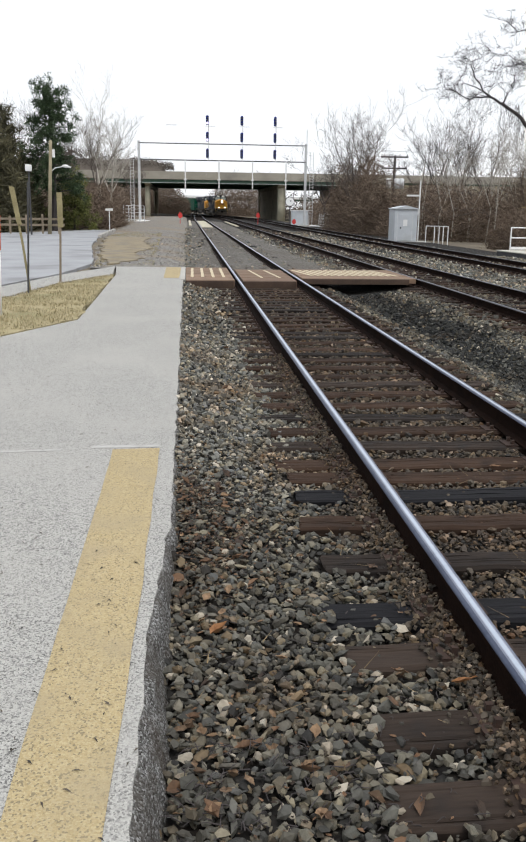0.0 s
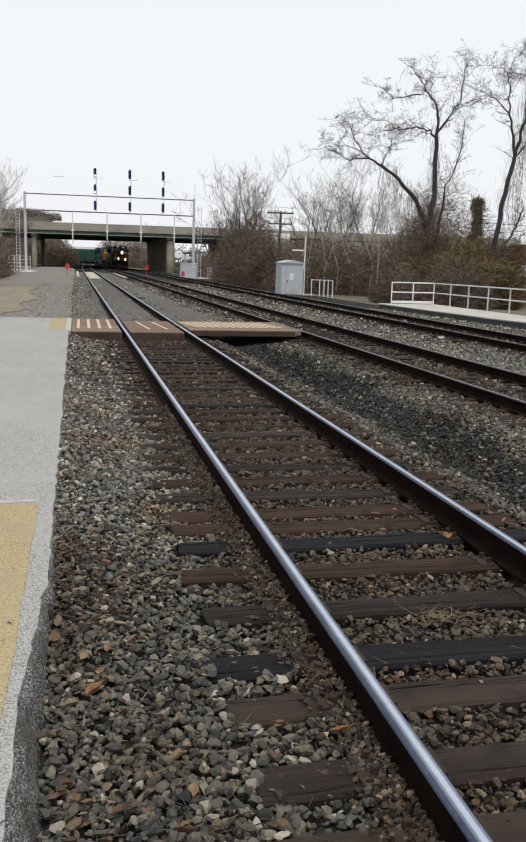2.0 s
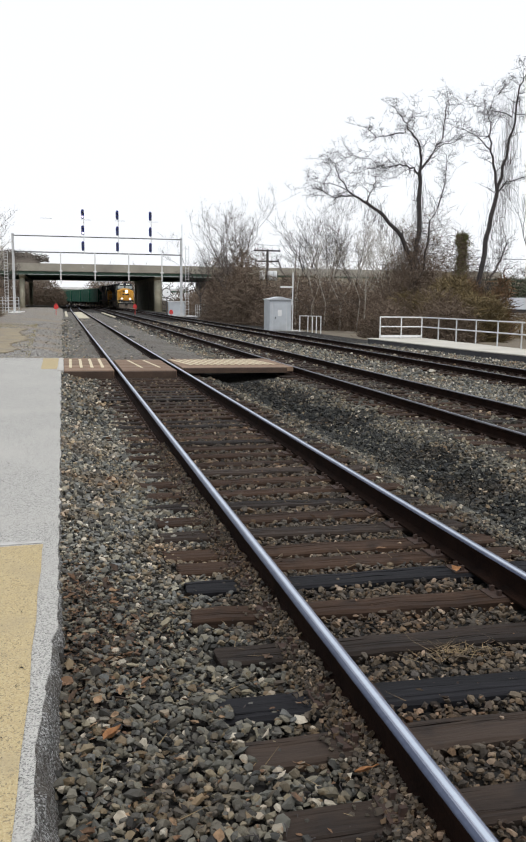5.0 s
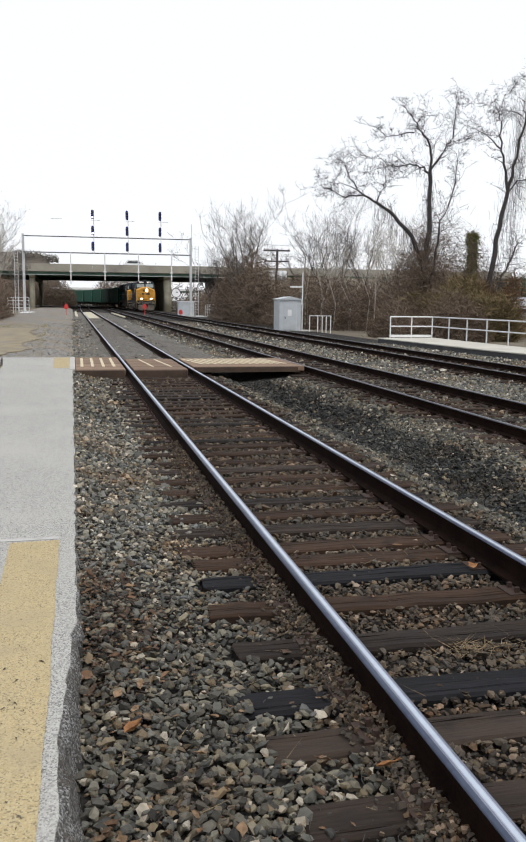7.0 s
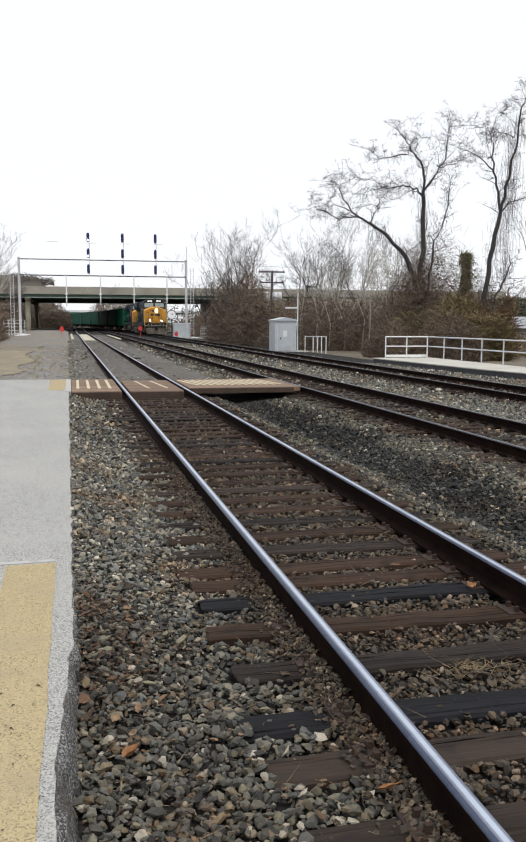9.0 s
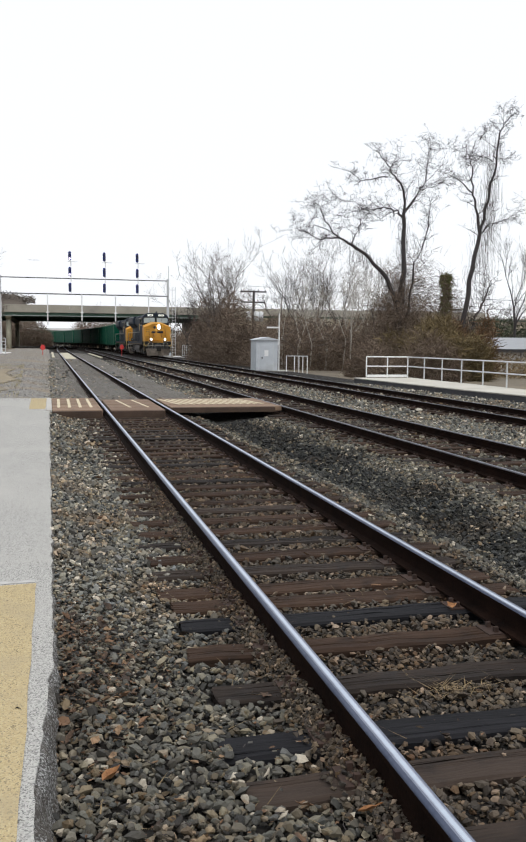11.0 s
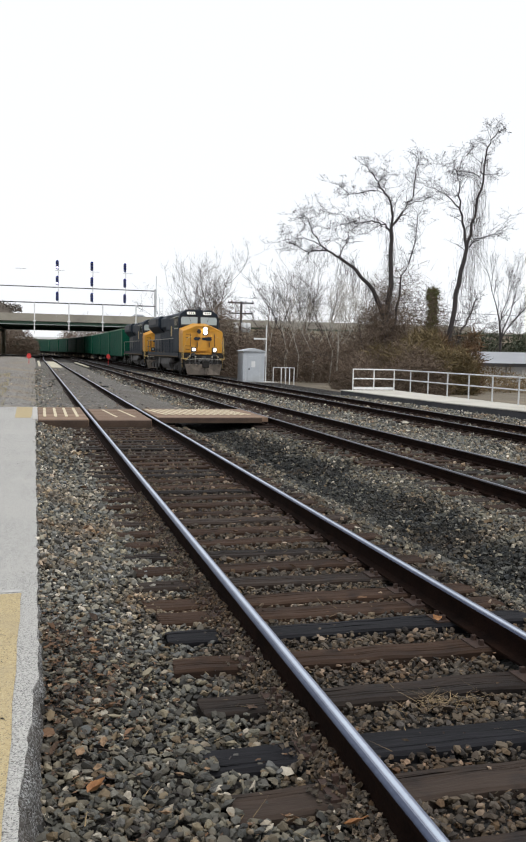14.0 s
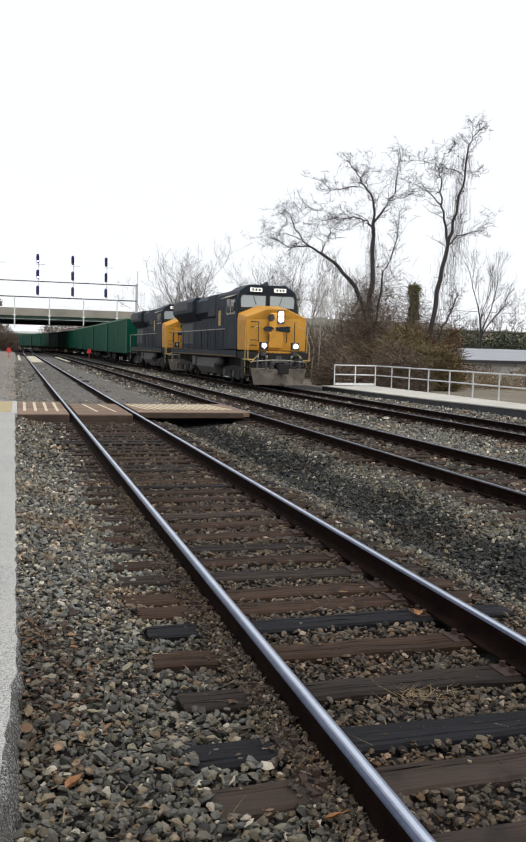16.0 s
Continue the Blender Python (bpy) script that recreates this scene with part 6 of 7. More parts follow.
def build_west_trees():
    conifer(-9.2, 63, -0.1, 10.0, 2.0, 61, NEEDLES, "tall dark green pine with a ragged crown", 0.28, 420, 0.5, 0.3)
    conifer(-8.2, 66, -0.1, 4.2, 2.1, 62, SHRUB, "broad low green evergreen shrub", 0.05, 220, 0.4)
    for x, y, h, r, sd in ((-14.6, 58, 9.5, 2.6, 63), (-12.6, 64, 8.8, 2.0, 64), (-17.5, 62, 10.5, 2.8, 65), (-12.2, 58, 6.0, 2.0, 66), (-21.5, 60, 11, 3, 67)):
        conifer(x, y, -0.1, h, r, sd, NEEDLES_DARK, "dark brownish evergreen beside the parking area", 0.04, 330, 0.45)
    for x, y, h, sd, m in ((-7.6, 92, 9.5, 71, BARK_PALE), (-9.6, 98, 10, 72, BARK), (-7.6, 128, 8, 73, BARK), (-11.5, 86, 8.5, 74, BARK), (-10.5, 110, 13.5, 75, BARK_PALE), (-14, 104, 11, 76, BARK), (-18, 96, 11, 77, BARK)):
        bare_tree(x, y, -0.1, h, sd, m, "bare winter tree with grey-brown twigs" if m is BARK else "tall bare tree with pale bark", 0.5)
    brush("hedge", "dark brownish evergreen mass beside the parking area", -26, -10.6, 57, 68, -0.1, 10.5, 40000, NEEDLES_DARK, 80, 0.036, category="hedge")
    brush("brushwood", "dense brown brush behind the road's end", -13, -5.6, 68, 84, -0.1, 3.6, 18000, TWIGS, 81, 0.02)
    brush("brushwood", "brown brush along the line by the bridge", -16, -8.6, 118, 168, -0.1, 5.5, 16000, TWIGS, 82, 0.03)
    brush("brushwood", "rounded brown thicket beyond the bridge", -14, 0.9, 228, 243, -0.1, 7.4, 15000, TWIGS, 83, 0.04)
    brush("brushwood", "brown thicket on the bank beyond the bridge", -18, -6.6, 243, 262, -0.1, 8.0, 8000, TWIGS, 86, 0.04)
    v, f = [], []
    xs, ys = np.arange(-330, 0.1, 6.0), np.arange(620, 770, 12.0)
    for y in ys:
        for x in xs:
            h = 36.0 * min(1.0, max(0.0, (-3.0 - x) / 16.0)) ** 0.8 * min(1.0, max(0.0, (y - 620) / 30.0)) * min(1.0, max(0.0, (770 - y) / 30.0))
            v.append((x, y, h + 2.2 * noise.noise((x * 0.06, y * 0.06, 2)) - 1.5))
    m = len(xs)
    f = [(q * m + p, q * m + p + 1, (q + 1) * m + p + 1, (q + 1) * m + p) for q in range(len(ys) - 1) for p in range(m - 1)]
    tagged(new("hill", big_mesh("hill", v, f, FAR_WOOD, True)), "brown wooded hill beyond the bridge", "hill", kind="structure")
    brush("brushwood", "leafless brown woods on the hill beyond the bridge", -210, -9.0, 646, 668, 28.0, 13.0, 10000, FAR_WOOD, 85, 0.22, edge=0.06)
    brush("brushwood", "distant brown woods beyond the highway", -220, -14, 236, 262, 0.5, 15.0, 18000, FAR_WOOD, 84, 0.09)


def build_litter():
    rng = random.Random(12)

    def leaf(s, x, y, z, r):
        """A curled leaf with a pointed tip."""
        a, curl, slim = rng.uniform(0, 6.28), rng.uniform(0.4, 1.5), rng.uniform(0.35, 0.75)
        tilt = Vector((rng.uniform(-0.5, 0.5), rng.uniform(-0.5, 0.5), 1)).normalized()
        rows = []
        for u, w in ((-1, 0.06), (-0.55, 0.75), (0.0, 1.0), (0.5, 0.62), (1.0, 0.05)):
            for q in (-1, 0, 1):
                px, py = u * r * rng.uniform(0.8, 1.15), q * w * r * slim * rng.uniform(0.45, 1.35)
                pz = curl * r * (0.45 * q * q * w + 0.3 * u * u) + rng.uniform(-0.12, 0.12) * r
                c, d = math.cos(a), math.sin(a)
                gx, gy = px * c - py * d, px * d + py * c
                rows.append((x + gx, y + gy, z + pz + gx * tilt.x + gy * tilt.y))
        s.add(rows, [(3 * i + k, 3 * i + k + 1, 3 * i + k + 4, 3 * i + k + 3) for i in range(4) for k in (0, 1)])

    s = Shape()
    for i in range(1500):
        kind = rng.random()
        if kind < 0.66:
            x, y = abs(rng.gauss(0.12, 0.22)), rng.gauss(4.75, 0.5)
        elif kind < 0.8:
            x, y = rng.gauss(0.35, 0.25), rng.uniform(1.9, 3.2)
        else:
            x, y = rng.uniform(0.05, 3.3), 1.9 + 12 * rng.random() ** 1.5
        if x < 0.0:
            continue
        near = min(abs(x - c - g) for c, _ in TRACKS.values() for g in (-0.755, 0.755))
        if near > 0.1:
            big = kind >= 0.66 and rng.random() < 0.12
            leaf(s, x, y, bed(x, y) + rng.uniform(0.005, 0.03), rng.uniform(0.026, 0.045) if big or rng.random() < 0.035 else rng.uniform(0.006, 0.015))
    solo("leaf_litter", s, LEAF, "dry brown leaves scattered over the ballast", "leaf litter", kind="stuff")
    s = Shape()
    for i in range(85):
        x, y = abs(rng.gauss(0.3, 0.22)) + 0.02, (rng.uniform(1.9, 2.9) if i % 3 else rng.uniform(2.9, 5.5))
        if abs(x - 1.3) > 0.1:
            leaf(s, x, y, bed(x, y) + rng.uniform(0.012, 0.035), rng.uniform(0.012, 0.034))
    solo("leaf_litter", s, LEAF_TAN, "tan crumpled leaves lying on the stones", "leaf litter", kind="stuff")
    sticks = Shape()
    for i in range(480):
        x, y = abs(rng.gauss(0.3, 0.32)) + 0.02, (rng.uniform(1.9, 2.75) if i % 2 else 1.9 + 5.6 * rng.random() ** 1.7)
        if min(abs(x - c - g) for c, _ in TRACKS.values() for g in (-0.755, 0.755)) < 0.12:
            continue
        a, ln, z = rng.uniform(0, 6.28), rng.uniform(0.015, 0.07), bed(x, y) + rng.uniform(0.0, 0.035)
        e = (x + math.cos(a) * ln, y + math.sin(a) * ln, z + rng.uniform(-0.015, 0.015))
        sticks.tube([(x, y, z), ((x + e[0]) / 2 + rng.uniform(-0.01, 0.01), (y + e[1]) / 2, z + 0.006), e], [rng.uniform(0.001, 0.003), 0.002, 0.001], 5)
    solo("twigs", sticks, BARK_DARK, "small dark broken twigs among the stones", "twigs", kind="stuff")
    bright = surface("fresh_orange_leaf", (0.16, 0.065, 0.022), (0.36, 0.18, 0.07), 12, 0.8, 0.3)
    for x, y, z, r in ((0.19, 3.42, -0.105, 0.045), (1.15, 3.02, -0.145, 0.05), (2.655, 5.36, -0.152, 0.04)):
        one = Shape()
        leaf(one, 0, 0, 0, r)
        solo("leaf", one, bright, "single curled orange-brown fallen leaf", "leaf", "fallen leaves", m=pose(x, y, z))
    spots = [(rng.gauss(2.06, 0.13), rng.gauss(4.12, 0.06), -0.19) for i in range(120)] + [(rng.gauss(2.5, 0.12), rng.gauss(3.3, 0.12), -0.18) for i in range(70)] + [(rng.uniform(0.1, 3.2), rng.uniform(2, 9), -0.18) for i in range(160)]
    blades("dry_straw", "dry straw blades lying among the ties", spots, 0.01, 0.045, STRAW_OLD, 13, "grass", 3.6, 0.0026)


build_east_trees()
build_west_trees()

# ---------------------------------------------------------------- the freight train
FAR_X, FAR_Z = TRACKS["far"]


def wheelset(parent, y, r=0.52):
    for x in (-0.76, 0.76):
        s = Shape().tube([(x - 0.065, y, r), (x + 0.065, y, r)], r, 20)
        part("wheel", s, UNDERFRAME, parent, "grimy steel wheel")


def truck(parent, y, axles, gap, side=1.12):
    t = Shape()
    half = (axles - 1) * gap / 2 + 0.55
    for x in (-side, side):
        t.prism([(y - half, 0.5), (y - half + 0.2, 0.82), (y - 0.4, 0.95), (y + 0.4, 0.95), (y + half - 0.2, 0.82), (y + half, 0.5), (y + half - 0.5, 0.36), (y + 0.5, 0.3), (y - 0.5, 0.3), (y - half + 0.5, 0.36)], "x", x - 0.09, x + 0.09)
    t.box(-side, side, y - 0.3, y + 0.3, 0.6, 0.98)
    part("truck_frame", t, UNDERFRAME, parent, "grimy cast truck frame", bevel=0.02)
    for i in range(axles):
        ay = y - (axles - 1) * gap / 2 + i * gap
        wheelset(parent, ay)
        for x in (-side - 0.11, side + 0.11):
            part("axle_box", Shape().tube([(x - 0.06, ay, 0.53), (x + 0.06, ay, 0.53)], 0.19, 10), TANK, parent)
            part("spring", Shape().tube([(x, ay + 0.45, 0.35), (x, ay + 0.45, 0.72)], 0.1, 8), UNDERFRAME, parent)


def build_locomotive(name_label, lead):
    """Front at y = 0, facing -y; the rail top is z = 0."""
    L = 22.2
    o = thing("diesel_locomotive", pose(0, 0, 0), name_label, "locomotive", "locomotives")
    part("frame", Shape().box(-1.5, 1.5, 1.0, L - 0.9, 1.25, 1.55).box(-0.9, 0.9, 1.0, L - 0.9, 0.9, 1.25), UNDERFRAME, o, bevel=0.02)
    part("sill", Shape().box(-1.55, -1.501, 3.0, L - 1.2, 1.3, 1.6).box(1.501, 1.55, 3.0, L - 1.2, 1.3, 1.6), LOCO_BLUE, o)
    # nose
    pts = [(-1.5, 1.62), (1.5, 1.62), (1.53, 2.98), (1.5, 3.2), (0.5, 3.58), (-0.5, 3.58), (-1.5, 3.2), (-1.53, 2.98)]
    front, back = 1.25, 3.0
    v = [(x * 0.985, front + (0.12 if abs(x) > 1 else 0.0), z if z < 3 else z - 0.1) for x, z in pts] + [(x, back, z + (0.1 if z > 3 else 0)) for x, z in pts]
    n = len(pts)
    nose = Shape().add(v, [tuple(range(n)), tuple(reversed(range(n, 2 * n)))] + [(i, i + n, (i + 1) % n + n, (i + 1) % n) for i in range(n)])
    nose = part("nose", nose, LOCO_YELLOW, o, "golden yellow nose with dark markings", bevel=0.04)
    part("front_sill", Shape().box(-0.95, 0.95, 1.0, 1.24, 1.4, 1.6), LOCO_YELLOW, o, "yellow end sill", bevel=0.02)
    part("nose_door", Shape().box(-0.42, 0.3, 1.2, 1.24, 1.75, 3.3), LOCO_YELLOW, nose, bevel=0.012)
    part("door_window", Shape().tube([(-0.32, 1.18, 3.08), (-0.32, 1.24, 3.08)], 0.17, 6), BLACK, nose, "dark door window")
    part("headlight_box", Shape().box(-0.02, 0.32, 1.16, 1.24, 2.82, 3.42), DARK_STEEL, nose, bevel=0.02)
    for z in (3.02, 3.25):
        part("headlight", Shape().tube([(0.15, 1.09, z), (0.15, 1.16, z)], 0.115, 16), LAMP, nose, "lit headlight")
    # the emblem, as plain bars
    for out in ([(-0.72, 2.58), (-0.62, 2.47), (-0.28, 2.47), (-0.28, 2.56), (-0.2, 2.56), (-0.2, 2.62), (-0.28, 2.69), (-0.62, 2.69)],
                [(-0.08, 2.5), (0.56, 2.44), (0.66, 2.52), (0.6, 2.6), (0.66, 2.7), (0.5, 2.72), (-0.08, 2.66)]):
        part("emblem_bar", Shape().prism(out, "y", 1.185, 1.199), LOCO_BLUE, nose, "dark blue emblem shape")
    for x in (-0.95, 0.85, -0.42, 0.46):
        part("grab_iron", Shape().tube([(x, 1.24, 2.0), (x, 1.15, 2.05), (x, 1.15, 2.85 if abs(x) > 0.6 else 2.3), (x, 1.24, 2.9 if abs(x) > 0.6 else 2.35)], 0.022, 5), LOCO_BLUE, nose)
    for z in (1.85, 2.08):
        part("grab_iron", Shape().tube([(-1.3, 1.3, z), (-1.0, 1.22, z)], 0.02, 5), LOCO_BLUE, nose)
        part("grab_iron", Shape().tube([(-0.95, 1.18, z + 0.8), (-1.3, 1.28, z + 0.8)], 0.02, 5), LOCO_BLUE, nose)
    # cab
    out = [(-1.53, 1.62), (1.53, 1.62), (1.53, 3.95), (1.4, 4.35), (0.95, 4.62), (-0.95, 4.62), (-1.4, 4.35), (-1.53, 3.95)]
    cab = part("cab", Shape().prism(out, "y", 3.0, 5.6), LOCO_BLUE, o, "dark blue cab", bevel=0.05)
    for s in (-1, 1):
        part("windshield", Shape().prism([(s * 0.12, 3.62), (s * 1.35, 3.58), (s * 1.38, 3.98), (s * 1.28, 4.12), (s * 0.12, 4.12)], "y", 2.955, 2.985), WINDSHIELD, cab, "pale windshield pane with painted sky reflection")
        part("windshield_frame", Shape().box(s * 0.72 - 0.68, s * 0.72 + 0.68, 2.97, 2.999, 3.46, 4.18), BLACK, cab)
        part("wiper", Shape().tube([(s * 0.75, 2.94, 4.1), (s * 0.6, 2.93, 3.72)], 0.012, 4), BLACK, cab)
        part("number_board", Shape().box(s * 0.62 - 0.36, s * 0.62 + 0.36, 2.93, 2.998, 4.26, 4.52), BLACK, cab, "number board")
        part("number_plate", Shape().box(s * 0.62 - 0.31, s * 0.62 + 0.31, 2.92, 2.929, 4.3, 4.48), NUMBER_BOARD, cab, "lit white number panel")
        for k in range(3):
            part("marking", Shape().box(s * 0.62 - 0.2 + k * 0.16, s * 0.62 - 0.1 + k * 0.16, 2.914, 2.919, 4.34, 4.44), TANK, cab)
        for y0 in (3.55, 4.45):
            part("side_window", Shape().box(s * 1.535 - 0.012, s * 1.535 + 0.012, y0, y0 + 0.72, 3.35, 4.0), DARK_GLASS, cab, "dark cab side window")
            part("window_frame", Shape().box(s * 1.535 - 0.006, s * 1.535 + 0.006, y0 - 0.07, y0 + 0.79, 3.28, 4.07), RUNG, cab)
        part("sun_visor", Shape().add([(s * 1.5, 3.4, 4.15), (s * 1.5, 5.3, 4.15), (s * 1.85, 5.3, 4.02), (s * 1.85, 3.4, 4.02)], [(0, 1, 2, 3)]).add([(s * 1.5, 3.4, 4.17), (s * 1.5, 5.3, 4.17), (s * 1.85, 5.3, 4.04), (s * 1.85, 3.4, 4.04)], [(0, 1, 2, 3)]), RUNG, cab)
        part("mirror", Shape().box(s * 1.62 - 0.03, s * 1.62 + 0.03, 3.2, 3.3, 3.4, 3.8), BLACK, cab)
    part("horn", Shape().tube([(0.2, 4.6, 4.75), (0.2, 3.9, 4.75)], [0.05, 0.11], 8).box(0.1, 0.3, 4.5, 4.7, 4.6, 4.78), DARK_STEEL, cab)
    # hood and equipment behind the cab
    part("equipment_cabinet", Shape().box(-1.42, 1.42, 5.61, 8.2, 1.6, 4.3), LOCO_BLUE, o, "dark blue equipment cabinet", bevel=0.04)
    hood = part("hood", Shape().prism([(-0.98, 1.6), (0.98, 1.6), (0.98, 3.3), (1.3, 3.6), (1.3, 4.25), (1.0, 4.5), (-1.0, 4.5), (-1.3, 4.25), (-1.3, 3.6), (-0.98, 3.3)], "y", 5.62, L - 1.7), LOCO_BLUE, o, "long dark blue engine hood", bevel=0.03)
    part("blower_duct", Shape().box(-1.35, 1.35, 8.6, 10.6, 3.3, 4.4), LOCO_BLUE, o, bevel=0.05)
    wings = Shape().prism([(-1.0, 3.2), (-1.52, 3.7), (-1.52, 4.3), (-1.3, 4.52), (1.3, 4.52), (1.52, 4.3), (1.52, 3.7), (1.0, 3.2)], "y", 14.2, L - 1.3)
    part("radiator_wings", wings, LOCO_BLUE, o, "overhanging dark radiator wings", bevel=0.03)
    for s in (-1, 1):
        for k in range(9):
            y0 = 8.7 + k * 0.85
            part("hood_door", Shape().box(s * 0.99 - 0.015, s * 0.99 + 0.015, y0, y0 + 0.78, 1.75, 3.15), LOCO_BLUE, hood, bevel=0.006)
        part("radiator_grille", Shape().box(s * 1.54 - 0.012, s * 1.54 + 0.012, 15.7, L - 1.7, 3.9, 4.35), DARK_STEEL, o, "dark radiator grille")
        part("rear_grille", Shape().box(s * 0.99 - 0.02, s * 0.99 + 0.02, 16.4, L - 2.0, 1.9, 3.1), DARK_STEEL, o)
        for k in range(4):
            y0 = 5.75 + k * 0.6
            part("cabinet_door", Shape().box(s * 1.43 - 0.012, s * 1.43 + 0.012, y0, y0 + 0.54, 1.75, 3.7), LOCO_BLUE, o, bevel=0.006)
        part("heritage_stripe", Shape().box(s * 1.435 - 0.01, s * 1.435 + 0.016, 6.95, 7.45, 2.8, 3.55), RAIL_YELLOW, o, "faded yellow side panel")
        # handrails
        for k in range(9):
            y0 = 6.0 + k * 1.85
            part("stanchion", Shape().tube([(s * 1.5, y0, 1.55), (s * 1.5, y0, 2.62)], 0.02, 5), LOCO_BLUE, o)
        part("handrail", Shape().tube([(s * 1.5, 5.7, 2.62), (s * 1.5, L - 1.1, 2.62)], 0.024, 5), RUNG, o)
        part("reflective_stripe", Shape().box(s * 1.555 - 0.004, s * 1.555 + 0.004, 3.2, L - 1.3, 1.31, 1.36), STRIPE, o, "dirty yellow stripe along the sill")
        # front steps and their bent grab rails
        part("step_well", Shape().box(s * 1.3 - 0.1, s * 1.3 + 0.1, 1.2, 2.2, 0.5, 1.58).box(s * 1.48 - 0.03, s * 1.48 + 0.03, 1.5, 2.2, 0.42, 1.58), UNDERFRAME, o)
        for z in (0.5, 0.85, 1.2):
            part("step", Shape().box(s * 1.4 - 0.2, s * 1.4 + 0.2, 0.9, 1.5, z, z + 0.05), RAIL_YELLOW if z > 1 else UNDERFRAME, o)
        part("grab_rail", Shape().tube([(s * 0.95, 0.92, 1.5), (s * 1.35, 0.85, 1.0 + 0.1), (s * 1.52, 0.85, 1.2), (s * 1.52, 0.9, 1.9), (s * 1.2, 0.95, 2.62), (s * 0.9, 1.1, 2.72)], 0.021, 6), RAIL_YELLOW, o, "pale yellow bent grab rail")
        part("corner_rail", Shape().tube([(s * 1.52, 1.35, 0.6), (s * 1.56, 1.3, 2.7)], 0.025, 6), RAIL_YELLOW, o)
        # rear corner handrails
        part("rear_rail", Shape().tube([(s * 1.5, L - 1.0, 0.7), (s * 1.5, L - 0.95, 2.62), (s * 0.9, L - 0.95, 2.62)], 0.026, 6), RUNG, o)
    # ditch lights
    for x in (-0.78, 0.78):
        part("ditch_light_box", Shape().box(x - 0.17, x + 0.17, 0.72, 1.0, 1.66, 2.0), BLACK, o, bevel=0.02)
        part("ditch_light", Shape().tube([(x, 0.64, 1.84), (x, 0.72, 1.84)], 0.09, 16), LAMP, o, "lit ditch light")
        part("light_bracket", Shape().box(x - 0.12, x + 0.12, 0.8, 1.1, 1.4, 1.62), DARK_STEEL, o)
    # pilot and coupler
    blade = Shape().add([(-1.4, 0.86, 0.86), (0, 0.4, 0.78), (1.4, 0.86, 0.86), (-1.2, 0.8, 0.12), (0, 0.25, 0.12), (1.2, 0.8, 0.12), (-1.4, 0.92, 0.86), (1.4, 0.92, 0.86), (-1.2, 0.92, 0.12), (1.2, 0.92, 0.12)],
                        [(0, 1, 4, 3), (1, 2, 5, 4), (0, 6, 7, 2, 1), (3, 4, 5, 9, 8), (0, 3, 8, 6), (2, 7, 9, 5), (6, 8, 9, 7)])
    part("snowplow", blade, PLOW, o, "dirty grey snowplow pilot", bevel=0.015)
    part("pilot_plate", Shape().box(-1.4, 1.4, 0.93, 1.05, 0.5, 1.5), UNDERFRAME, o)
    part("coupler", Shape().box(-0.16, 0.16, 0.1, 1.0, 0.68, 0.98).box(-0.24, 0.24, -0.05, 0.22, 0.62, 1.06), UNDERFRAME, o, "heavy rusty coupler", bevel=0.04)
    part("rear_coupler", Shape().box(-0.16, 0.16, L - 1.0, L, 0.68, 0.98), UNDERFRAME, o, bevel=0.03)
    for x0, x1 in ((-0.25, -0.85), (0.25, 0.85), (0.35, 1.15), (-0.35, -1.1)):
        part("hose", Shape().tube([(x0, 0.85, 1.25), (x0 * 1.1, 0.55, 1.05), ((x0 + x1) / 2, 0.45, 0.85), (x1, 0.6, 1.0), (x1, 0.85, 1.3)], 0.028, 6), BLACK, o)
    for x in (-1.05, -0.62, 0.62, 1.05):
        part("pilot_bracket", Shape().box(x - 0.05, x + 0.05, 0.84, 0.94, 0.86, 1.42), TANK, o, bevel=0.008)
        part("hose_valve", Shape().tube([(x, 0.8, 1.32), (x, 0.8, 1.42)], 0.05, 8), RUNG, o)
    part("draft_pocket", Shape().box(-0.42, -0.3, 0.62, 0.94, 0.56, 1.18).box(0.3, 0.42, 0.62, 0.94, 0.56, 1.18).box(-0.42, 0.42, 0.62, 0.94, 1.1, 1.2), TANK, o, "grimy coupler pocket", bevel=0.01)
    part("jumper_socket", Shape().box(-0.14, 0.14, 0.84, 0.93, 1.24, 1.4), DARK_STEEL, o, bevel=0.015)
    part("jumper_cable", Shape().tube([(0.0, 0.82, 1.3), (0.1, 0.62, 1.12), (0.5, 0.58, 1.02), (0.85, 0.7, 1.28)], 0.032, 6), BLACK, o)
    part("pin_lifter", Shape().tube([(-1.3, 0.75, 1.15), (-0.3, 0.7, 1.22), (0.3, 0.7, 1.22), (1.3, 0.75, 1.15)], 0.022, 5), RUNG, o)
    # running gear
    part("fuel_tank", Shape().prism([(-1.35, 1.2), (-1.42, 0.7), (-1.2, 0.36), (1.2, 0.36), (1.42, 0.7), (1.35, 1.2)], "y", 8.6, 13.2), TANK, o, "grimy grey fuel tank", bevel=0.05)
    for s in (-1, 1):
        part("air_tank", Shape().tube([(s * 1.25, 7.2, 1.02), (s * 1.25, 7.25, 1.02), (s * 1.25, 8.4, 1.02), (s * 1.25, 8.45, 1.02)], [0.1, 0.2, 0.2, 0.1], 12), TANK, o, smooth=True)
        part("battery_box", Shape().box(s * 1.3 - 0.15, s * 1.3 + 0.15, 13.4, 14.4, 0.7, 1.22), TANK, o, bevel=0.02)
    for ob in o.children_recursive:
        for v in ob.data.vertices:
            v.co.z *= 1.075
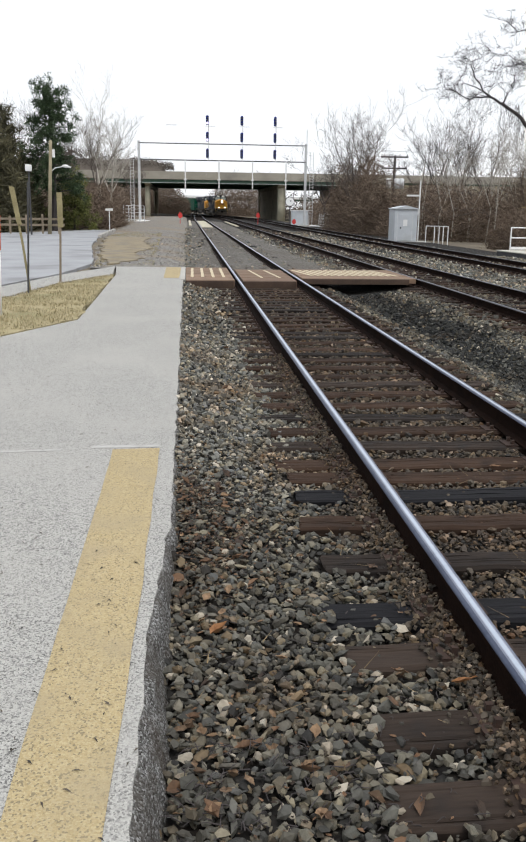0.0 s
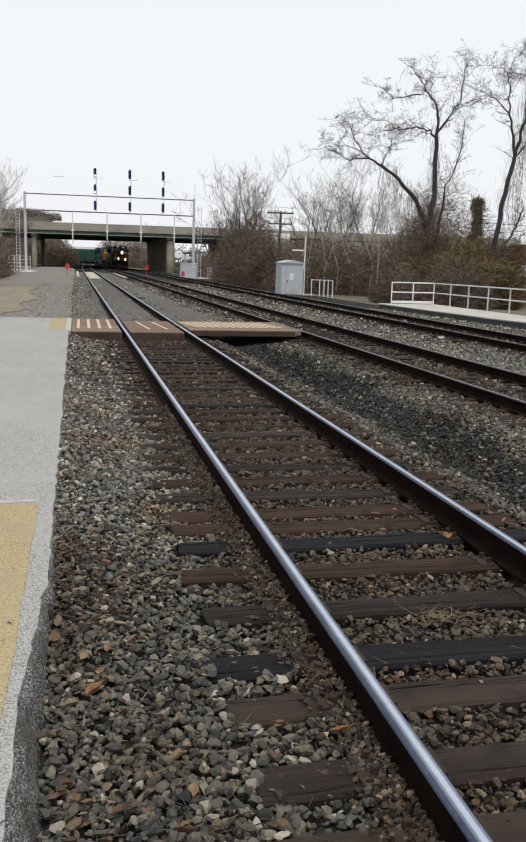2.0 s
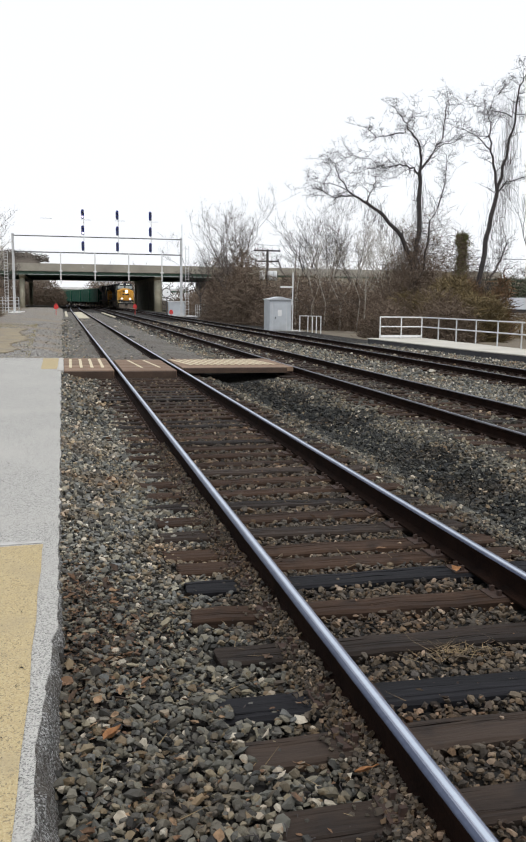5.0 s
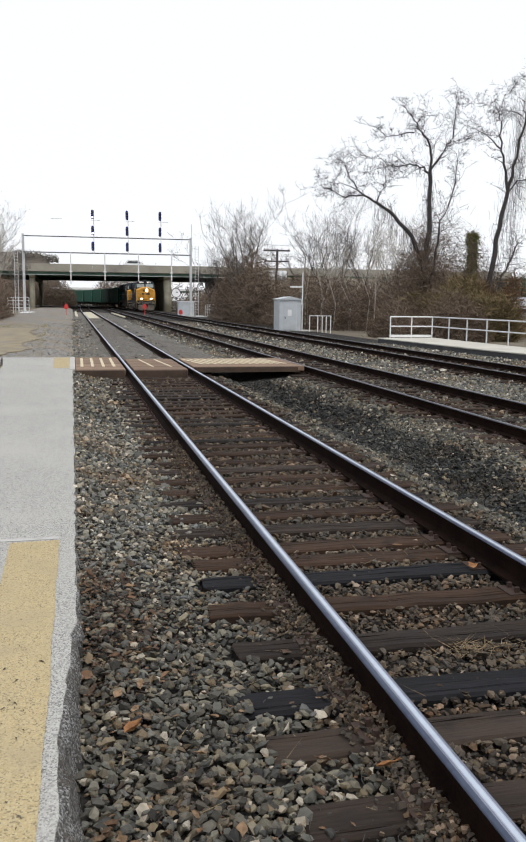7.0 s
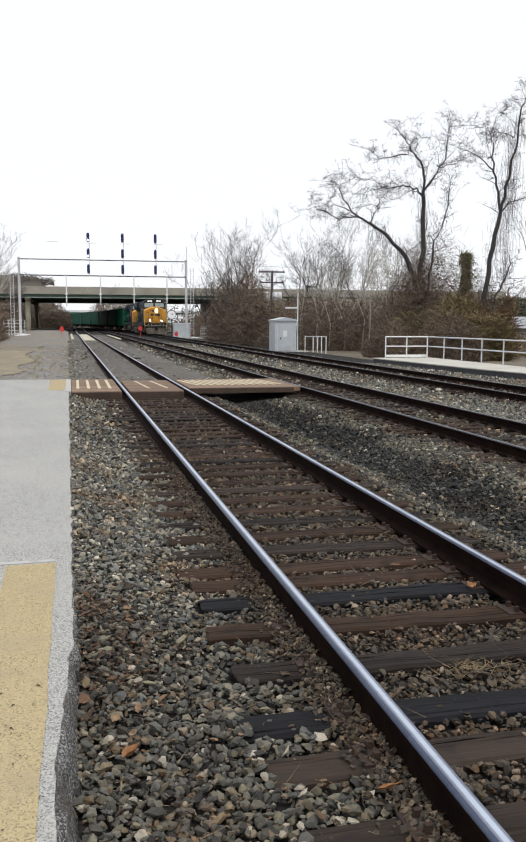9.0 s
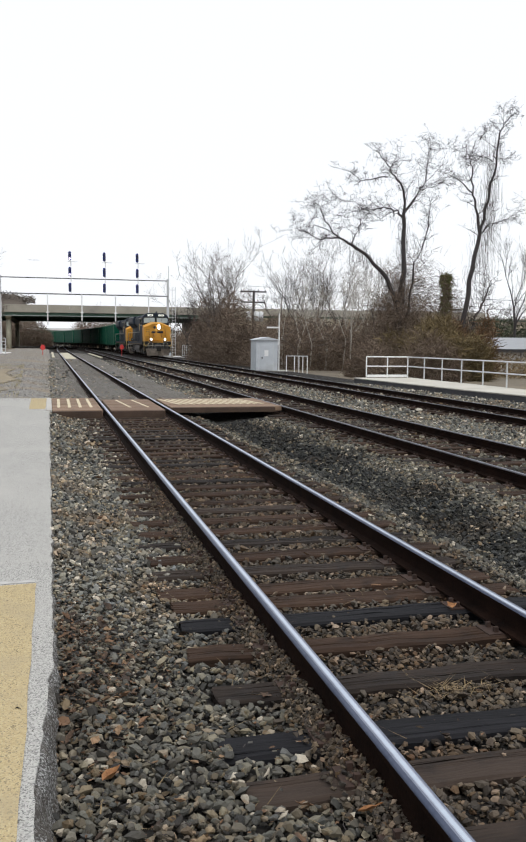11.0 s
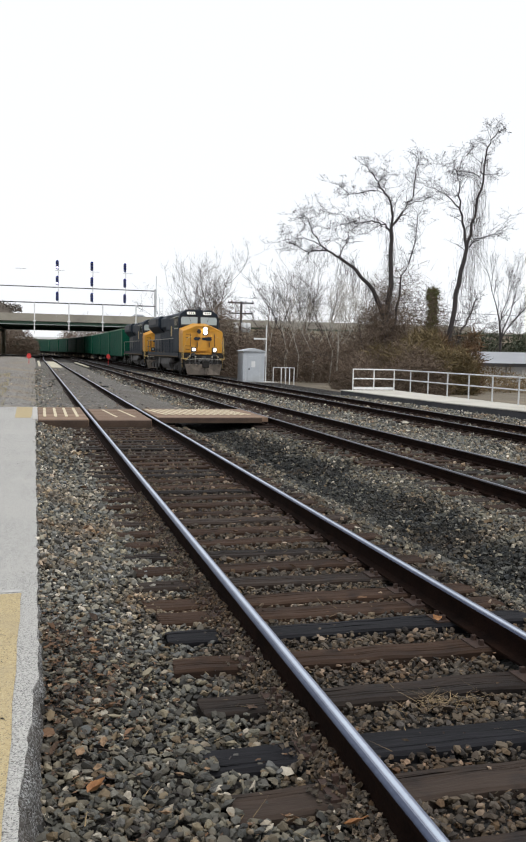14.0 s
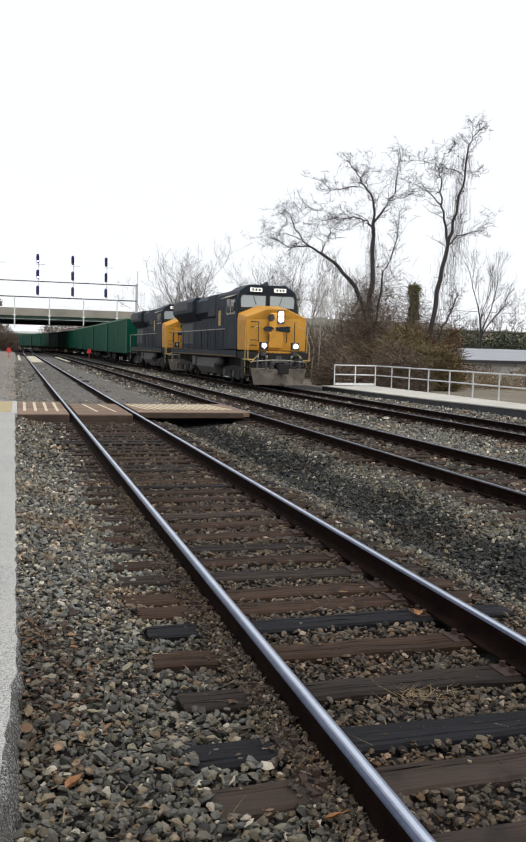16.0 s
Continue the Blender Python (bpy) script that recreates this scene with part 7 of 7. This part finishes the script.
    truck(o, 4.6, 3, 1.95)
    truck(o, L - 4.6, 3, 1.95)
    return o


def build_gondola():
    """A tall green car: front end at y = 0."""
    L, w = 18.6, 1.56
    o = thing("freight_car", pose(0, 0, 0), "tall dusty green freight car with a pale top rim", "freight car", "green freight cars")
    for s in (-1, 1):
        part("side_wall", Shape().box(s * w - 0.03, s * w + 0.03, 0.6, L - 0.6, 1.22, 4.35), CAR_GREEN, o)
        part("top_rim", Shape().box(s * w - 0.07, s * w + 0.07, 0.55, L - 0.55, 4.36, 4.47), CAR_RIM, o, "pale worn top rim", bevel=0.01)
        part("side_sill", Shape().box(s * w - 0.06, s * w + 0.05, 0.6, L - 0.6, 1.08, 1.21), CAR_GREEN, o)
        for k in range(14):
            y = 1.2 + k * (L - 2.4) / 13
            part("side_rib", Shape().box(s * (w + 0.03) - 0.012, s * (w + 0.03) + 0.012, y - 0.04, y + 0.04, 1.22, 4.34), CAR_GREEN, o)
        part("ladder_rail", Shape().tube([(s * (w + 0.1), 0.75, 1.2), (s * (w + 0.1), 0.75, 4.3)], 0.02, 5), CAR_RIM, o)
        for k in range(7):
            part("rung", Shape().tube([(s * (w + 0.1), 0.75, 1.4 + k * 0.4), (s * (w + 0.1), 1.2, 1.4 + k * 0.4)], 0.018, 5), CAR_RIM, o)
    for y in (0.6, L - 0.6):
        part("end_wall", Shape().box(-w, w, y - 0.03, y + 0.03, 1.22, 4.35), CAR_GREEN, o)
        part("end_rim", Shape().box(-w, w, y - 0.06, y + 0.06, 4.36, 4.46), CAR_RIM, o)
        for k in range(3):
            part("end_rib", Shape().box(-w, w, y - 0.09, y + 0.09, 1.9 + k * 0.75, 2.0 + k * 0.75), CAR_GREEN, o)
    part("load_cover", Shape().prism([(-w + 0.05, 4.2), (0, 4.38), (w - 0.05, 4.2), (w - 0.05, 4.1), (-w + 0.05, 4.1)], "y", 0.7, L - 0.7), CAR_GREEN, o)
    part("underframe", Shape().box(-0.35, 0.35, 0.1, L - 0.1, 0.72, 1.06).box(-1.4, 1.4, 0.7, L - 0.7, 1.0, 1.07), UNDERFRAME, o)
    part("coupler", Shape().box(-0.15, 0.15, -0.12, 0.6, 0.7, 0.98).box(-0.15, 0.15, L - 0.6, L + 0.12, 0.7, 0.98), UNDERFRAME, o)
    truck(o, 2.6, 2, 1.78, 1.0)
    truck(o, L - 2.6, 2, 1.78, 1.0)
    return o, L


def build_vehicle(kind, body_m, label):
    """Front towards +x, wheels at z = 0."""
    o = thing(kind, pose(0, 0, 0), label, "car", "cars on the bridge")
    tall = kind == "sport_utility_vehicle"
    h = 1.75 if tall else 1.45
    side = [(-2.3, 0.3), (2.3, 0.3), (2.32, 0.75), (1.4, 0.95), (0.75, h - 0.05), (0.5, h), (-1.5 if tall else -0.9, h), (-2.1 if tall else -1.7, 1.0), (-2.32, 0.95)]
    part("body", Shape().prism(side, "y", -0.9, 0.9), body_m, o, bevel=0.06)
    win = [(1.0, 1.08), (0.66, h - 0.24), (-1.3 if tall else -0.8, h - 0.24), (-1.65 if tall else -1.3, 1.08)]
    for y in (-0.915, 0.9):
        part("window", Shape().prism(win, "y", y, y + 0.015), DARK_GLASS, o)
    for x in (-1.4, 1.45):
        for y in (-0.85, 0.85):
            part("wheel", Shape().tube([(x, y - 0.1, 0.33), (x, y + 0.1, 0.33)], 0.33, 16), BLACK, o)
    return o


lead_loco = build_locomotive("dusty dark blue diesel locomotive with yellow nose and lit headlights", True)
TRAIN = [(lead_loco, 0.0, 22.2)]
second = copy_thing(lead_loco, pose(0, 60, 0))
tagged(second, "second dark blue and yellow diesel locomotive coupled behind the first")
for ob in list(second.children_recursive):
    if ob.name.split(".")[0] in ("headlight", "ditch_light"):
        ob.data = ob.data.copy()
        ob.data.materials[0] = WINDSHIELD
        tagged(ob, "unlit lamp")
TRAIN.append((second, 22.5, 22.2))
gondola, GL = build_gondola()
pos = 45.0
for k in range(13):
    TRAIN.append((gondola if k == 0 else copy_thing(gondola, pose(0, 80 + k, 0)), pos, GL))
    pos += GL + 0.35

suv = build_vehicle("sport_utility_vehicle", WHITE_PAINT, "white sport utility vehicle crossing the highway bridge")
sedan = build_vehicle("passenger_car", plain("silver_car_paint", (0.45, 0.47, 0.5), 0.35, 0.4), "silver car crossing the highway bridge")

SPEED, FRONT_AT_END = 11.66, 38.2


def rail_pose(y, length):
    """The pose of a vehicle whose front is at y on the far track."""
    a, b = y + length * 0.2, y + length * 0.8
    xa, xb = bend(a), bend(b)
    turn = math.atan2(xb - xa, b - a)
    x = xa - (xb - xa) / (b - a) * (a - y)
    return pose(FAR_X + x, y, FAR_Z, 0, 0, -math.degrees(turn))


def motions():
    for ob, back, length in TRAIN:
        walk(ob, [(t, rail_pose(FRONT_AT_END + SPEED * (16 - t) + back, length)) for t in range(17)])
    for ob, x, t0, v in ((suv, 3.0, 6.5, 18.5), (sedan, 9.9, 13.5, 22.0)):
        walk(ob, [(t, pose(x + v * (t - t0), 172.6 if ob is suv else 180.0, 7.6)) for t in (0, 4, 8, 12, 16)])


build_litter()
build_tracks()
build_stones()
motions()
